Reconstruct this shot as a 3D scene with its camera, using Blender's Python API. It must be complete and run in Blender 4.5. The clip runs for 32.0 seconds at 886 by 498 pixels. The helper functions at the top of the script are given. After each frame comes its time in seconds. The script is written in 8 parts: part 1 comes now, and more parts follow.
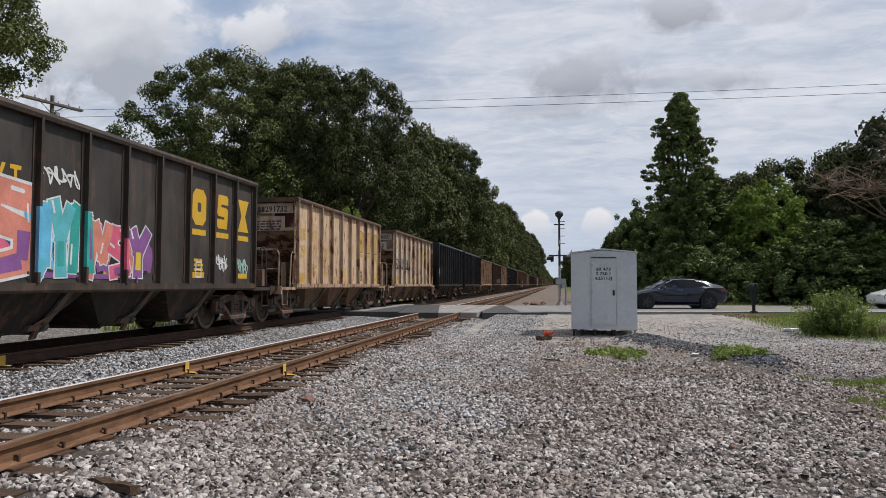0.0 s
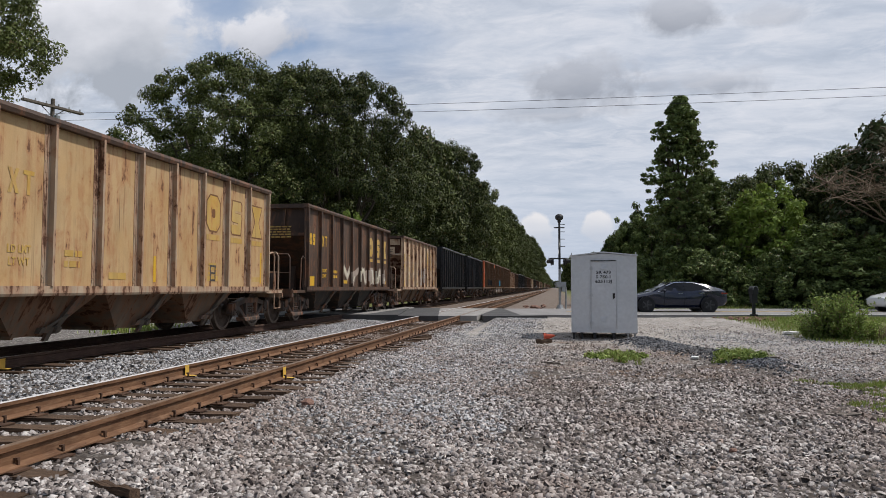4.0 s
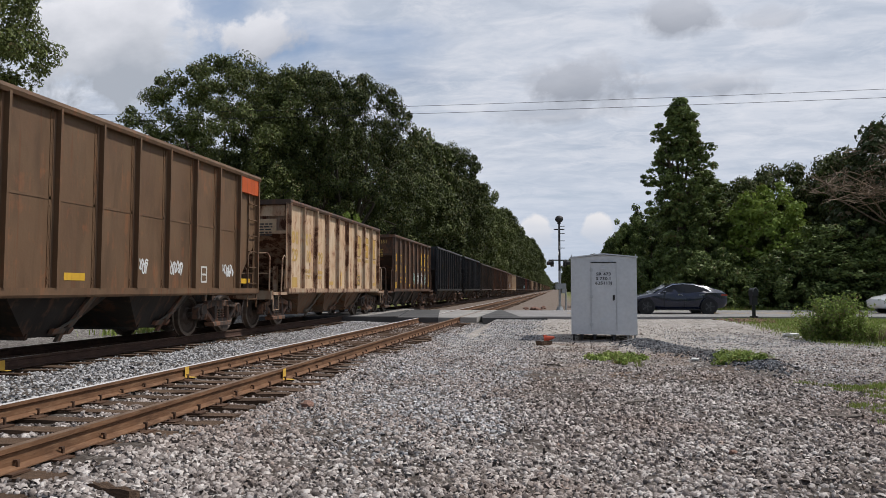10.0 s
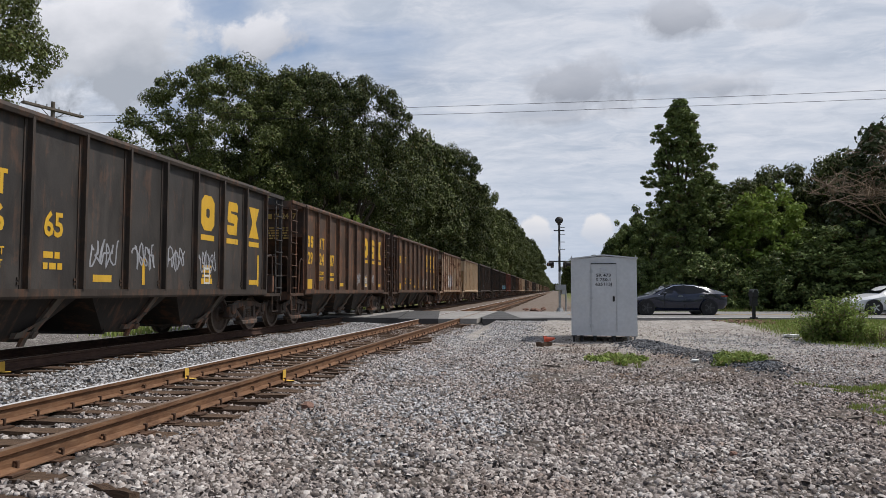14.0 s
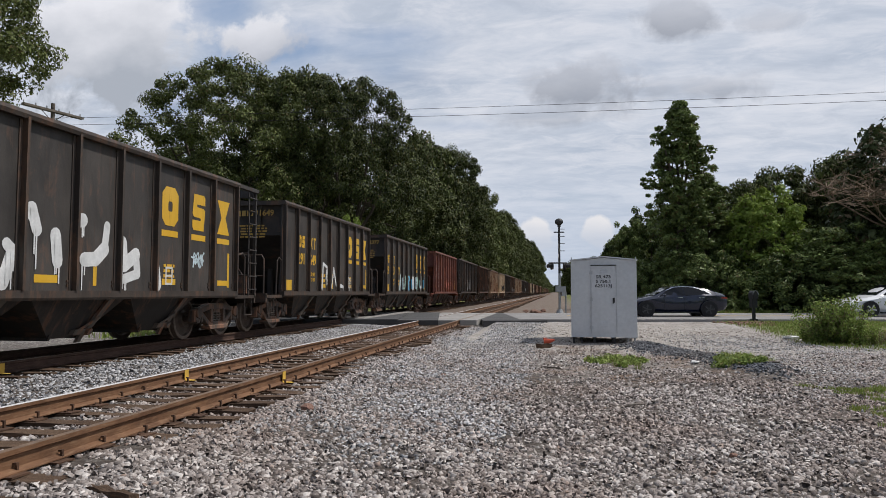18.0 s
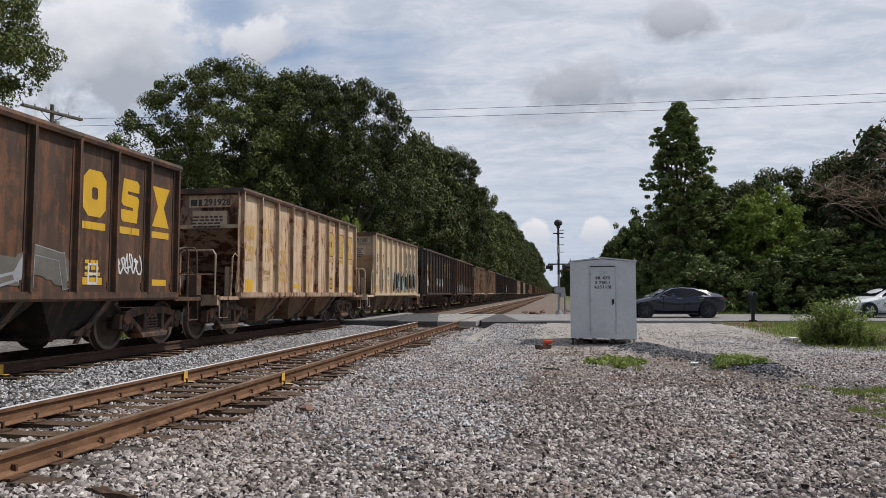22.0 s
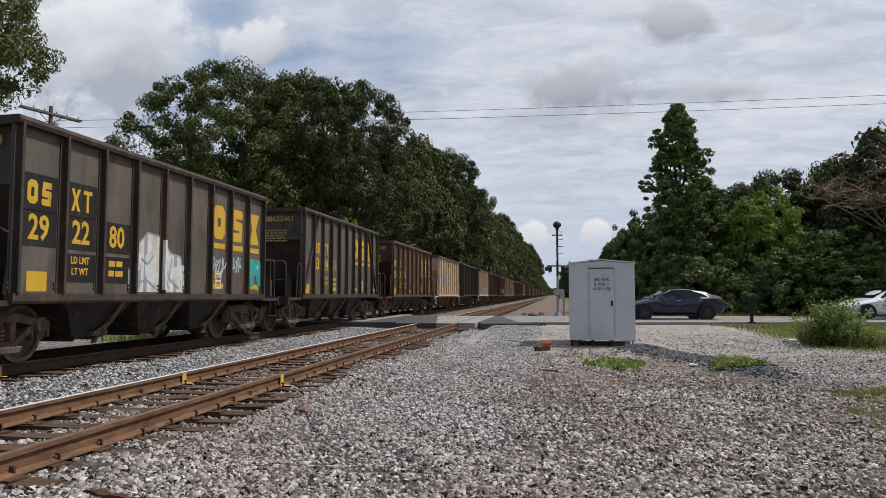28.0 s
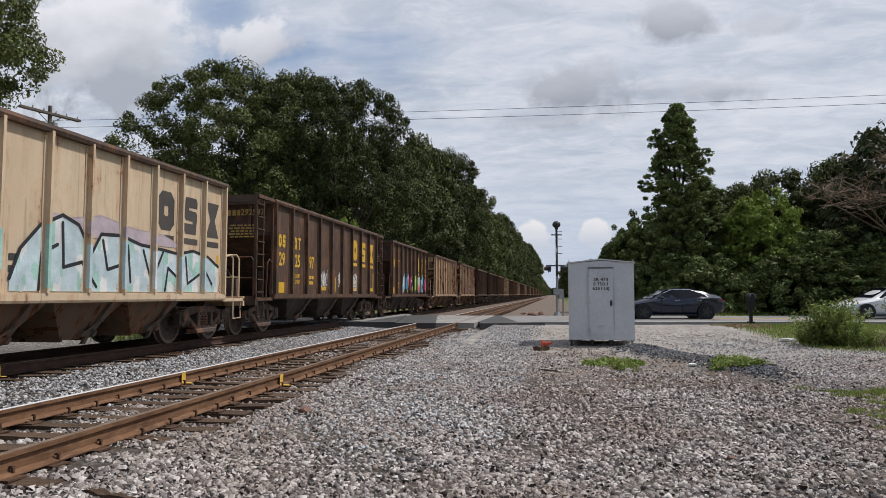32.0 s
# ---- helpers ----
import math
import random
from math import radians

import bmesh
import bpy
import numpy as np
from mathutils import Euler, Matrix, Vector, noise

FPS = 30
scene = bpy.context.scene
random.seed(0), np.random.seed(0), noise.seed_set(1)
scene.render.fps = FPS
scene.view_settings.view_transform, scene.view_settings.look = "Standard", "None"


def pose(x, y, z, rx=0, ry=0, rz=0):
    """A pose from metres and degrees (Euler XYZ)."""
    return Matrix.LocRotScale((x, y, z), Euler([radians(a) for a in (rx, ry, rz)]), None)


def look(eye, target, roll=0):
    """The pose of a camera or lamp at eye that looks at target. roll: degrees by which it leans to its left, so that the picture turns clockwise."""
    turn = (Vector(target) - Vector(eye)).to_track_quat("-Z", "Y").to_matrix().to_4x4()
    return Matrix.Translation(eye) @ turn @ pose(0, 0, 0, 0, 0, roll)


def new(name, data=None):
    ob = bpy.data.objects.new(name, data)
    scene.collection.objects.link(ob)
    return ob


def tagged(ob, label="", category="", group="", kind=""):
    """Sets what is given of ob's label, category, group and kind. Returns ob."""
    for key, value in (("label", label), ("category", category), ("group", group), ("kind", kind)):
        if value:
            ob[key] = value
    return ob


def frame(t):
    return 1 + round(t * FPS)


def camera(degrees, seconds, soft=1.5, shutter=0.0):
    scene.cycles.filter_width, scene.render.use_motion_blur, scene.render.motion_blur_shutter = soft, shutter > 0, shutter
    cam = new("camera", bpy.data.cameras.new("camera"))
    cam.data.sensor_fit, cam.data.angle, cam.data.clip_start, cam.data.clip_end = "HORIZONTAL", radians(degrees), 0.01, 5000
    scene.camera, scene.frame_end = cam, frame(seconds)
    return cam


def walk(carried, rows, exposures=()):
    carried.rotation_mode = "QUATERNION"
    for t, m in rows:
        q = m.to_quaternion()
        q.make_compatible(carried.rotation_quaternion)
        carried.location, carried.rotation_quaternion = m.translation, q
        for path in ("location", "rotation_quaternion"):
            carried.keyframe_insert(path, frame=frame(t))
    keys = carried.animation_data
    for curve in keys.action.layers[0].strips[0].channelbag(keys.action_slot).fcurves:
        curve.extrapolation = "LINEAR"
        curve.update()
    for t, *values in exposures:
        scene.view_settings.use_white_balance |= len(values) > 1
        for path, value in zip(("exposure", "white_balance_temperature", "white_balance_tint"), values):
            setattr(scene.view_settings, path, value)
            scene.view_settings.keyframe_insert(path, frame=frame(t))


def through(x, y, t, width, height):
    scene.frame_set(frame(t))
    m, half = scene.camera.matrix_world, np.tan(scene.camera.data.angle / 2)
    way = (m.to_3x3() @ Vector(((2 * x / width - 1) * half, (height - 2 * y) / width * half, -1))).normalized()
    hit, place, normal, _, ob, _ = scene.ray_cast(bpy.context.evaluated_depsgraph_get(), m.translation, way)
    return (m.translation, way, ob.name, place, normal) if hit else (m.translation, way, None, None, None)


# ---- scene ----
cam = camera(64.2, 32.0, soft=0.7)
EYE = (0.0, 0.0, 1.49)


def aim(yaw, tilt, roll=0.0):
    """The camera's pose: yaw to the left of the tracks and tilt upwards, in degrees."""
    y, t = radians(yaw), radians(tilt)
    way = Vector((-math.sin(y) * math.cos(t), math.cos(y) * math.cos(t), math.sin(t)))
    return look(EYE, Vector(EYE) + 10 * way, roll)


PATH = [
    (0.0, aim(9.12, 2.86)), (2.0, aim(9.12, 2.90)), (2.6, aim(9.13, 3.05)), (5.5, aim(9.12, 3.12)),
    (9.0, aim(9.12, 3.19)), (10.0, aim(9.12, 3.25)), (13.0, aim(9.12, 3.32)), (16.5, aim(9.12, 3.43)),
    (19.0, aim(9.10, 3.50)), (22.0, aim(9.05, 3.57)), (25.0, aim(8.98, 3.67)), (28.0, aim(8.96, 3.71)),
    (29.5, aim(8.90, 3.71)), (31.0, aim(8.90, 3.74)), (32.0, aim(8.91, 3.69)),
]
walk(cam, PATH, [(0.0, 0.0, 6330, 13.0), (32.0, 0.0, 6330, 13.0)])

# ---- light ----
SUN_EL, SUN_AZ = 57.0, 72.0
sun = new("sun", bpy.data.lights.new("sun", "SUN"))
sun.data.energy, sun.data.angle, sun.data.color = 3.55, radians(2.0), (1.0, 0.95, 0.87)
sa, se = radians(SUN_AZ), radians(SUN_EL)
sun_dir = Vector((math.sin(sa) * math.cos(se), math.cos(sa) * math.cos(se), math.sin(se)))
sun.matrix_world = look(sun_dir * 100, (0, 0, 0))


class G:
    """A small helper to write node trees."""

    def __init__(self, tree):
        self.t = tree
        self.t.nodes.clear()

    def n(self, kind, ins=(), **props):
        node = self.t.nodes.new(kind)
        if "operation" in props:
            node.operation = props["operation"]
        if "data_type" in props:
            node.data_type = props["data_type"]
            node.blend_type = props["blend_type"]
        if "sky_type" in props:
            node.sky_type, node.sun_disc = props["sky_type"], False
            node.sun_elevation, node.sun_rotation = se, sa
            node.air_density, node.dust_density = 1.0, 1.5
        for k, v in dict(ins).items():
            if isinstance(v, bpy.types.NodeSocket):
                self.t.links.new(v, node.inputs[k])
            else:
                node.inputs[k].default_value = v
        return node

    def noise(self, vec, scale, detail=4, rough=0.55, dist=0.0):
        return self.n("ShaderNodeTexNoise", {"Vector": vec, "Scale": scale, "Detail": detail, "Roughness": rough, "Distortion": dist}).outputs["Fac"]

    def ramp(self, fac, *stops):
        node = self.n("ShaderNodeValToRGB", {"Fac": fac})
        el = node.color_ramp.elements
        while len(el) < len(stops):
            el.new(0.5)
        for e, (p, c) in zip(el, stops):
            e.position = p
            e.color = (c, c, c, 1) if isinstance(c, (int, float)) else (*c, 1)
        return node.outputs["Color"]

    def mix(self, fac, a, b, blend="MIX"):
        node = self.n("ShaderNodeMix", data_type="RGBA", blend_type=blend)
        for i, v in ((0, fac), (6, a), (7, b)):
            if isinstance(v, bpy.types.NodeSocket):
                self.t.links.new(v, node.inputs[i])
            else:
                node.inputs[i].default_value = v if i == 0 else (*v, 1)
        return node.outputs[2]

    def math(self, op, a, b=0.0, c=0.0):
        return self.n("ShaderNodeMath", {0: a, 1: b, 2: c}, operation=op).outputs[0]

    def span(self, v, a, b, c=0.0, d=1.0):
        return self.n("ShaderNodeMapRange", {0: v, 1: a, 2: b, 3: c, 4: d}).outputs[0]

    def vec(self, vec, scale=(1, 1, 1), loc=(0, 0, 0), rot=(0, 0, 0)):
        return self.n("ShaderNodeMapping", {"Vector": vec, "Scale": scale, "Location": loc, "Rotation": rot}).outputs[0]


def sky_world():
    w = bpy.data.worlds.new("sky")
    scene.world = w
    w.use_nodes = True
    g = G(w.node_tree)
    way = g.n("ShaderNodeTexCoord").outputs["Generated"]
    sky = g.n("ShaderNodeTexSky", sky_type="NISHITA")
    blue = g.mix(1.0, sky.outputs[0], (0.105, 0.105, 0.105), "MULTIPLY")
    xyz = g.n("ShaderNodeSeparateXYZ", {0: way})
    z = g.math("MAXIMUM", xyz.outputs[2], 0.0)
    over = g.math("ADD", z, 0.16)
    flat = g.n("ShaderNodeCombineXYZ", {0: g.math("DIVIDE", xyz.outputs[0], over), 1: g.math("DIVIDE", xyz.outputs[1], over), 2: 0.0}).outputs[0]
    # thin high layer with soft streaks
    high = g.noise(g.vec(flat, (0.75, 1.5, 1.0), (3.1, 0.4, 0)), 1.0, 7, 0.6, 0.4)
    veil = g.ramp(high, (0.26, 0.35), (0.42, 0.95), (1.0, 1.0))
    streak = g.noise(g.vec(flat, (1.6, 3.4, 1.0), (0.2, 7.4, 2.0)), 1.0, 5, 0.55, 0.2)
    veil_col = g.mix(g.ramp(streak, (0.30, 0.0), (0.72, 1.0)), (0.56, 0.63, 0.72), (0.82, 0.855, 0.90))
    wisp = g.noise(g.vec(flat, (3.6, 6.0, 1.0), (1.2, 3.4, 5.0), (0, 0, 0.5)), 1.5, 9, 0.66, 0.5)
    veil_col = g.mix(g.span(wisp, 0.46, 0.66, 0.0, 0.55), veil_col, (0.93, 0.94, 0.96))
    veil_col = g.mix(g.span(wisp, 0.46, 0.30, 0.0, 0.45), veil_col, (0.50, 0.56, 0.64))
    # the layer breaks up behind the viewer
    veil = g.math("MULTIPLY", veil, g.span(xyz.outputs[1], -0.45, 0.1, 0.35, 1.0))
    c = g.mix(veil, blue, veil_col)
    # single clouds, each an uneven patch of sky ahead: place, half width, half height, light part, shaded part
    ahead = g.math("MAXIMUM", xyz.outputs[1], 0.02)
    u, v = g.math("DIVIDE", xyz.outputs[0], ahead), g.math("DIVIDE", xyz.outputs[2], ahead)
    uv = g.n("ShaderNodeCombineXYZ", {0: u, 1: v, 2: 0.0}).outputs[0]
    fluff = g.math("SUBTRACT", g.noise(uv, 13.0, 9, 0.60, 0.2), 0.5)
    soft = g.math("SUBTRACT", g.noise(g.vec(uv, (1, 1.6, 1), (4.0, 1.0, 0)), 5.0, 6, 0.55), 0.5)

    def cloud(c, u0, v0, a, b, light, shade, edge, amount, grain):
        du = g.math("DIVIDE", g.math("SUBTRACT", u, u0), a)
        dv = g.math("DIVIDE", g.math("SUBTRACT", v, v0), b)
        r = g.math("SQRT", g.math("ADD", g.math("MULTIPLY", du, du), g.math("MULTIPLY", dv, dv)))
        body = g.math("ADD", g.math("SUBTRACT", 1.0, r), g.math("MULTIPLY", grain, 2.0))
        m = g.math("MULTIPLY", g.span(body, 0.0, edge), amount)
        tone = g.span(g.math("ADD", dv, g.math("MULTIPLY", soft, 2.2)), -0.6, 0.55)
        return g.mix(m, c, g.mix(tone, shade, light))
    for *blue_at, amt in ((-0.36, 0.365, 0.20, 0.060, 0.9), (-0.50, 0.43, 0.10, 0.06, 0.75), (-0.24, 0.37, 0.10, 0.04, 0.4), (-0.147, 0.238, 0.07, 0.012, 0.3)):
        c = cloud(c, *blue_at, (0.24, 0.37, 0.58), (0.34, 0.46, 0.64), 0.9, amt, soft)
    c = cloud(c, -0.70, 0.395, 0.17, 0.12, (0.94, 0.95, 0.97), (0.47, 0.51, 0.56), 0.26, 0.97, fluff)
    c = cloud(c, -0.440, 0.388, 0.070, 0.046, (0.90, 0.91, 0.93), (0.52, 0.55, 0.60), 0.30, 0.97, fluff)
    for u0, v0, a, b, amt in ((0.036, 0.293, 0.085, 0.045, 0.85), (0.165, 0.381, 0.065, 0.035, 0.8), (0.20, 0.28, 0.10, 0.025, 0.6), (0.30, 0.37, 0.05, 0.02, 0.4), (0.0, 0.25, 0.10, 0.02, 0.45)):
        c = cloud(c, u0, v0, a, b, (0.60, 0.63, 0.68), (0.36, 0.39, 0.44), 0.45, amt, fluff)
    low = g.ramp(z, (0.0, 0.75), (0.10, 0.5), (0.20, 0.0))
    c = g.mix(low, c, (0.58, 0.67, 0.79))
    for u0, v0, a, b in ((-0.028, 0.078, 0.026, 0.030), (0.060, 0.086, 0.026, 0.026)):
        c = cloud(c, u0, v0, a, b, (0.98, 0.96, 0.93), (0.66, 0.71, 0.78), 0.22, 0.85, fluff)
    hz = g.ramp(z, (0.0, 0.55), (0.035, 0.0), (0.14, 0.0))
    c = g.mix(hz, c, (0.66, 0.73, 0.83))
    bg = g.n("ShaderNodeBackground", {"Color": c, "Strength": 0.86})
    g.n("ShaderNodeOutputWorld", {"Surface": bg.outputs[0]})


sky_world()


# ---- materials ----
def material(name, build, bump=0.0):
    m = bpy.data.materials.new(name)
    m.use_nodes = True
    g = G(m.node_tree)
    g.obj = g.n("ShaderNodeTexCoord").outputs["Object"]
    g.pos = g.n("ShaderNodeNewGeometry").outputs["Position"]
    g.rnd = g.n("ShaderNodeObjectInfo").outputs["Random"]
    p = g.n("ShaderNodeBsdfPrincipled")
    for key, v in build(g).items():
        if key == "height":
            b = g.n("ShaderNodeBump", {"Strength": bump, "Distance": 0.02, "Height": v})
            g.t.links.new(b.outputs[0], p.inputs["Normal"])
        elif isinstance(v, bpy.types.NodeSocket):
            g.t.links.new(v, p.inputs[key])
        else:
            p.inputs[key].default_value = (*v, 1) if isinstance(v, tuple) else v
    g.n("ShaderNodeOutputMaterial", {"Surface": p.outputs[0]})
    return m


def plain(name, col, rough=0.6, metal=0.0, vary=0.25, scale=6.0, bump=0.15, spec=0.4):
    def b(g):
        f = g.noise(g.obj, scale, 5)
        f2 = g.noise(g.obj, scale * 9, 3)
        lo = tuple(c * (1 - vary) for c in col)
        hi = tuple(min(1, c * (1 + vary)) for c in col)
        c = g.mix(g.ramp(f, (0.3, 0.0), (0.7, 1.0)), lo, hi)
        c = g.mix(g.span(f2, 0.35, 0.7, 0.0, 0.3), c, tuple(x * 0.7 for x in col))
        return {"Base Color": c, "Roughness": g.span(f2, 0.2, 0.8, max(0.05, rough - 0.12), min(1, rough + 0.12)), "Metallic": metal, "Specular IOR Level": spec, "height": f2}
    return material(name, b, bump)


def car_paint(name, col, rust=0.3, rust_col=(0.16, 0.06, 0.028), dirt=0.4, rough=0.6, fade=(0.32, 0.30, 0.27), fade_amt=0.25):
    """Weathered railway paint: fading, vertical run marks, rust blooms, road dirt."""
    def b(g):
        shift = g.math("MULTIPLY", g.rnd, 37.0)
        v = g.n("ShaderNodeVectorMath", {0: g.obj, 1: g.n("ShaderNodeCombineXYZ", {0: shift, 1: shift, 2: 0.0}).outputs[0]}, operation="ADD").outputs[0]
        big = g.noise(v, 0.9, 5, 0.6)
        run = g.noise(g.vec(v, (1.5, 2.6, 0.7)), 1.0, 5, 0.6, 0.5)
        drip = g.noise(g.vec(v, (6.0, 13.0, 0.35)), 1.0, 3, 0.5, 0.2)
        fine = g.noise(v, 22.0, 4, 0.65)
        c = g.mix(g.span(big, 0.35, 0.72, 0.0, fade_amt * 2), col, fade)
        c = g.mix(g.span(run, 0.45, 0.72, 0.0, dirt), c, tuple(x * 0.38 for x in col))
        c = g.mix(g.math("MULTIPLY", g.span(drip, 0.60, 0.70, 0.0, 0.7), g.span(big, 0.42, 0.6)), c, tuple(x * 0.8 for x in rust_col))
        c = g.mix(g.span(g.noise(v, 60.0, 3, 0.7), 0.5, 0.75, 0.0, 0.35), c, tuple(x * 0.6 for x in col))
        streak = g.noise(g.vec(v, (2.0, 6.5, 0.42)), 1.0, 5, 0.62, 0.35)
        scar = g.noise(g.vec(v, (1.0, 1.0, 0.62)), 3.4, 8, 0.70, 0.5)
        lump = g.math("ADD", g.math("MULTIPLY", streak, 0.48), g.math("MULTIPLY", scar, 0.52))
        at = 0.665 - 0.2 * rust
        stain = g.math("MULTIPLY", g.ramp(lump, (at - 0.09, 0.0), (at, 1.0)), min(0.5, rust))
        c = g.mix(stain, c, (min(0.5, rust_col[0] * 2.9), rust_col[1] * 2.5, rust_col[2] * 2.0))
        m = g.ramp(lump, (at, 0.0), (at + 0.035, 1.0))
        m = g.math("MULTIPLY", m, min(1.0, 0.40 + rust))
        rusty = g.mix(g.span(fine, 0.3, 0.7), tuple(x * 0.55 for x in rust_col), tuple(x * 1.5 for x in rust_col))
        c = g.mix(m, c, rusty)
        return {"Base Color": c, "Roughness": g.math("ADD", g.math("MULTIPLY", m, 0.2), g.span(big, 0.3, 0.7, rough - 0.1, rough + 0.1)), "Specular IOR Level": 0.35,
                "height": g.math("ADD", g.math("MULTIPLY", fine, 0.4), g.math("MULTIPLY", big, 2.0))}
    return material(name, b, 0.28)


P = {
    "black": car_paint("black_paint", (0.015, 0.0158, 0.0175), 0.08, dirt=0.5, rough=0.42, fade=(0.062, 0.063, 0.066), fade_amt=0.2),
    "charcoal": car_paint("charcoal_paint", (0.038, 0.034, 0.031), 0.22, rust_col=(0.085, 0.047, 0.030), dirt=0.75, fade=(0.090, 0.079, 0.069), fade_amt=0.3),
    "grey": car_paint("grey_paint", (0.098, 0.084, 0.068), 0.20, dirt=0.75, fade=(0.16, 0.138, 0.112), fade_amt=0.3),
    "darkrib": car_paint("dark_rib_paint", (0.040, 0.031, 0.025), 0.35, rust_col=(0.065, 0.036, 0.022), dirt=0.5, fade=(0.075, 0.058, 0.046), fade_amt=0.3),
    "umber": car_paint("umber_paint", (0.060, 0.037, 0.026), 0.42, rust_col=(0.095, 0.046, 0.026), dirt=0.55, fade=(0.115, 0.076, 0.052), fade_amt=0.3),
    "pale": car_paint("pale_grey_paint", (0.42, 0.39, 0.34), 0.28, dirt=0.5, fade=(0.30, 0.27, 0.23), fade_amt=0.4),
    "brown": car_paint("brown_paint", (0.126, 0.071, 0.038), 0.18, rust_col=(0.17, 0.062, 0.026), dirt=0.55, fade=(0.165, 0.108, 0.060), fade_amt=0.3),
    "red": car_paint("oxide_red_paint", (0.125, 0.038, 0.026), 0.35, dirt=0.5, fade=(0.17, 0.09, 0.07), fade_amt=0.3),
    "beige": car_paint("beige_paint", (0.58, 0.42, 0.26), 0.52, rust_col=(0.115, 0.048, 0.024), dirt=0.30, fade=(0.60, 0.53, 0.42), fade_amt=0.3),
    "tan": car_paint("tan_paint", (0.57, 0.435, 0.29), 0.36, rust_col=(0.13, 0.062, 0.034), dirt=0.25, fade=(0.60, 0.52, 0.38), fade_amt=0.25),
    "bone": car_paint("bone_paint", (0.53, 0.46, 0.36), 0.56, rust_col=(0.085, 0.036, 0.022), dirt=0.3, fade=(0.62, 0.57, 0.48), fade_amt=0.3),
    "ochre": car_paint("ochre_paint", (0.48, 0.31, 0.14), 0.50, rust_col=(0.115, 0.048, 0.024), dirt=0.3, fade=(0.52, 0.40, 0.24), fade_amt=0.3),
    "cream": car_paint("cream_paint", (0.55, 0.48, 0.375), 0.34, rust_col=(0.10, 0.045, 0.024), dirt=0.3, fade=(0.60, 0.54, 0.44), fade_amt=0.3),
    "orange": car_paint("orange_paint", (0.46, 0.075, 0.012), 0.24, dirt=0.3, fade=(0.40, 0.095, 0.025), fade_amt=0.2),
    "rustrib": car_paint("rusted_steel", (0.43, 0.335, 0.235), 0.70, rust_col=(0.10, 0.045, 0.024), dirt=0.4, fade=(0.36, 0.28, 0.20), fade_amt=0.3),
    "truck": car_paint("truck_steel", (0.052, 0.039, 0.032), 0.45, rust_col=(0.14, 0.072, 0.045), dirt=0.4, rough=0.7, fade=(0.15, 0.125, 0.105), fade_amt=0.3),
    "chute": car_paint("hopper_bottom", (0.026, 0.023, 0.021), 0.30, rust_col=(0.10, 0.055, 0.036), dirt=0.5, rough=0.7, fade=(0.075, 0.066, 0.057), fade_amt=0.3),
    "rustchute": car_paint("rusty_hopper_bottom", (0.15, 0.105, 0.072), 0.60, rust_col=(0.085, 0.038, 0.020), dirt=0.5, rough=0.8, fade=(0.26, 0.20, 0.14), fade_amt=0.3),
    "rustend": car_paint("rusty_end_sheet", (0.40, 0.32, 0.24), 0.85, rust_col=(0.075, 0.032, 0.018), dirt=0.5, rough=0.8, fade=(0.20, 0.13, 0.09), fade_amt=0.4),
    "dusty": car_paint("dusty_steel", (0.115, 0.098, 0.080), 0.40, dirt=0.4, rough=0.8, fade=(0.20, 0.18, 0.15), fade_amt=0.3),
}
YELLOW = car_paint("yellow_lettering", (0.62, 0.36, 0.020), 0.06, dirt=0.2, fade=(0.50, 0.36, 0.10), fade_amt=0.15)
FADED_YELLOW = car_paint("faded_yellow_lettering", (0.50, 0.31, 0.06), 0.32, dirt=0.3, fade=(0.48, 0.38, 0.20), fade_amt=0.3)
WHITE = car_paint("white_lettering", (0.60, 0.59, 0.55), 0.05, dirt=0.25, fade=(0.45, 0.44, 0.40), fade_amt=0.2)
INK = car_paint("dark_lettering", (0.055, 0.050, 0.048), 0.05, dirt=0.2, fade=(0.14, 0.12, 0.10), fade_amt=0.2)
RUST_RIM = car_paint("rust_brown_outline", (0.15, 0.062, 0.022), 0.2, dirt=0.3, fade=(0.25, 0.14, 0.06), fade_amt=0.3)
DARK_PATCH = car_paint("dark_patch_paint", (0.012, 0.0115, 0.011), 0.05, dirt=0.2, fade=(0.035, 0.032, 0.03), fade_amt=0.15)
WHEEL = plain("wheel_steel", (0.095, 0.072, 0.058), 0.55, 0.3, 0.35, 5.0, 0.1)
TREAD = plain("worn_wheel_rim", (0.21, 0.17, 0.14), 0.42, 0.6, 0.25, 8.0, 0.05)


def spray(name, col):
    return plain("spray_" + name, col, 0.55, 0.0, 0.22, 3.0, 0.1)


SPRAY = {k: spray(k, c) for k, c in {
    "pink": (0.62, 0.12, 0.20), "salmon": (0.60, 0.22, 0.16), "cyan": (0.10, 0.42, 0.46), "sky": (0.12, 0.42, 0.62), "teal": (0.04, 0.33, 0.30),
    "violet": (0.22, 0.09, 0.26), "navy": (0.03, 0.06, 0.16), "lime": (0.36, 0.48, 0.10), "white": (0.62, 0.63, 0.62), "ink": (0.022, 0.022, 0.026),
    "grey": (0.30, 0.31, 0.33), "yellow": (0.62, 0.45, 0.05), "red": (0.42, 0.05, 0.035), "mint": (0.33, 0.52, 0.46), "ice": (0.45, 0.55, 0.58), "cream": (0.56, 0.52, 0.40), "dust": (0.33, 0.27, 0.22), "haze": (0.44, 0.37, 0.40),
    "worn": (0.13, 0.12, 0.105)}.items()}


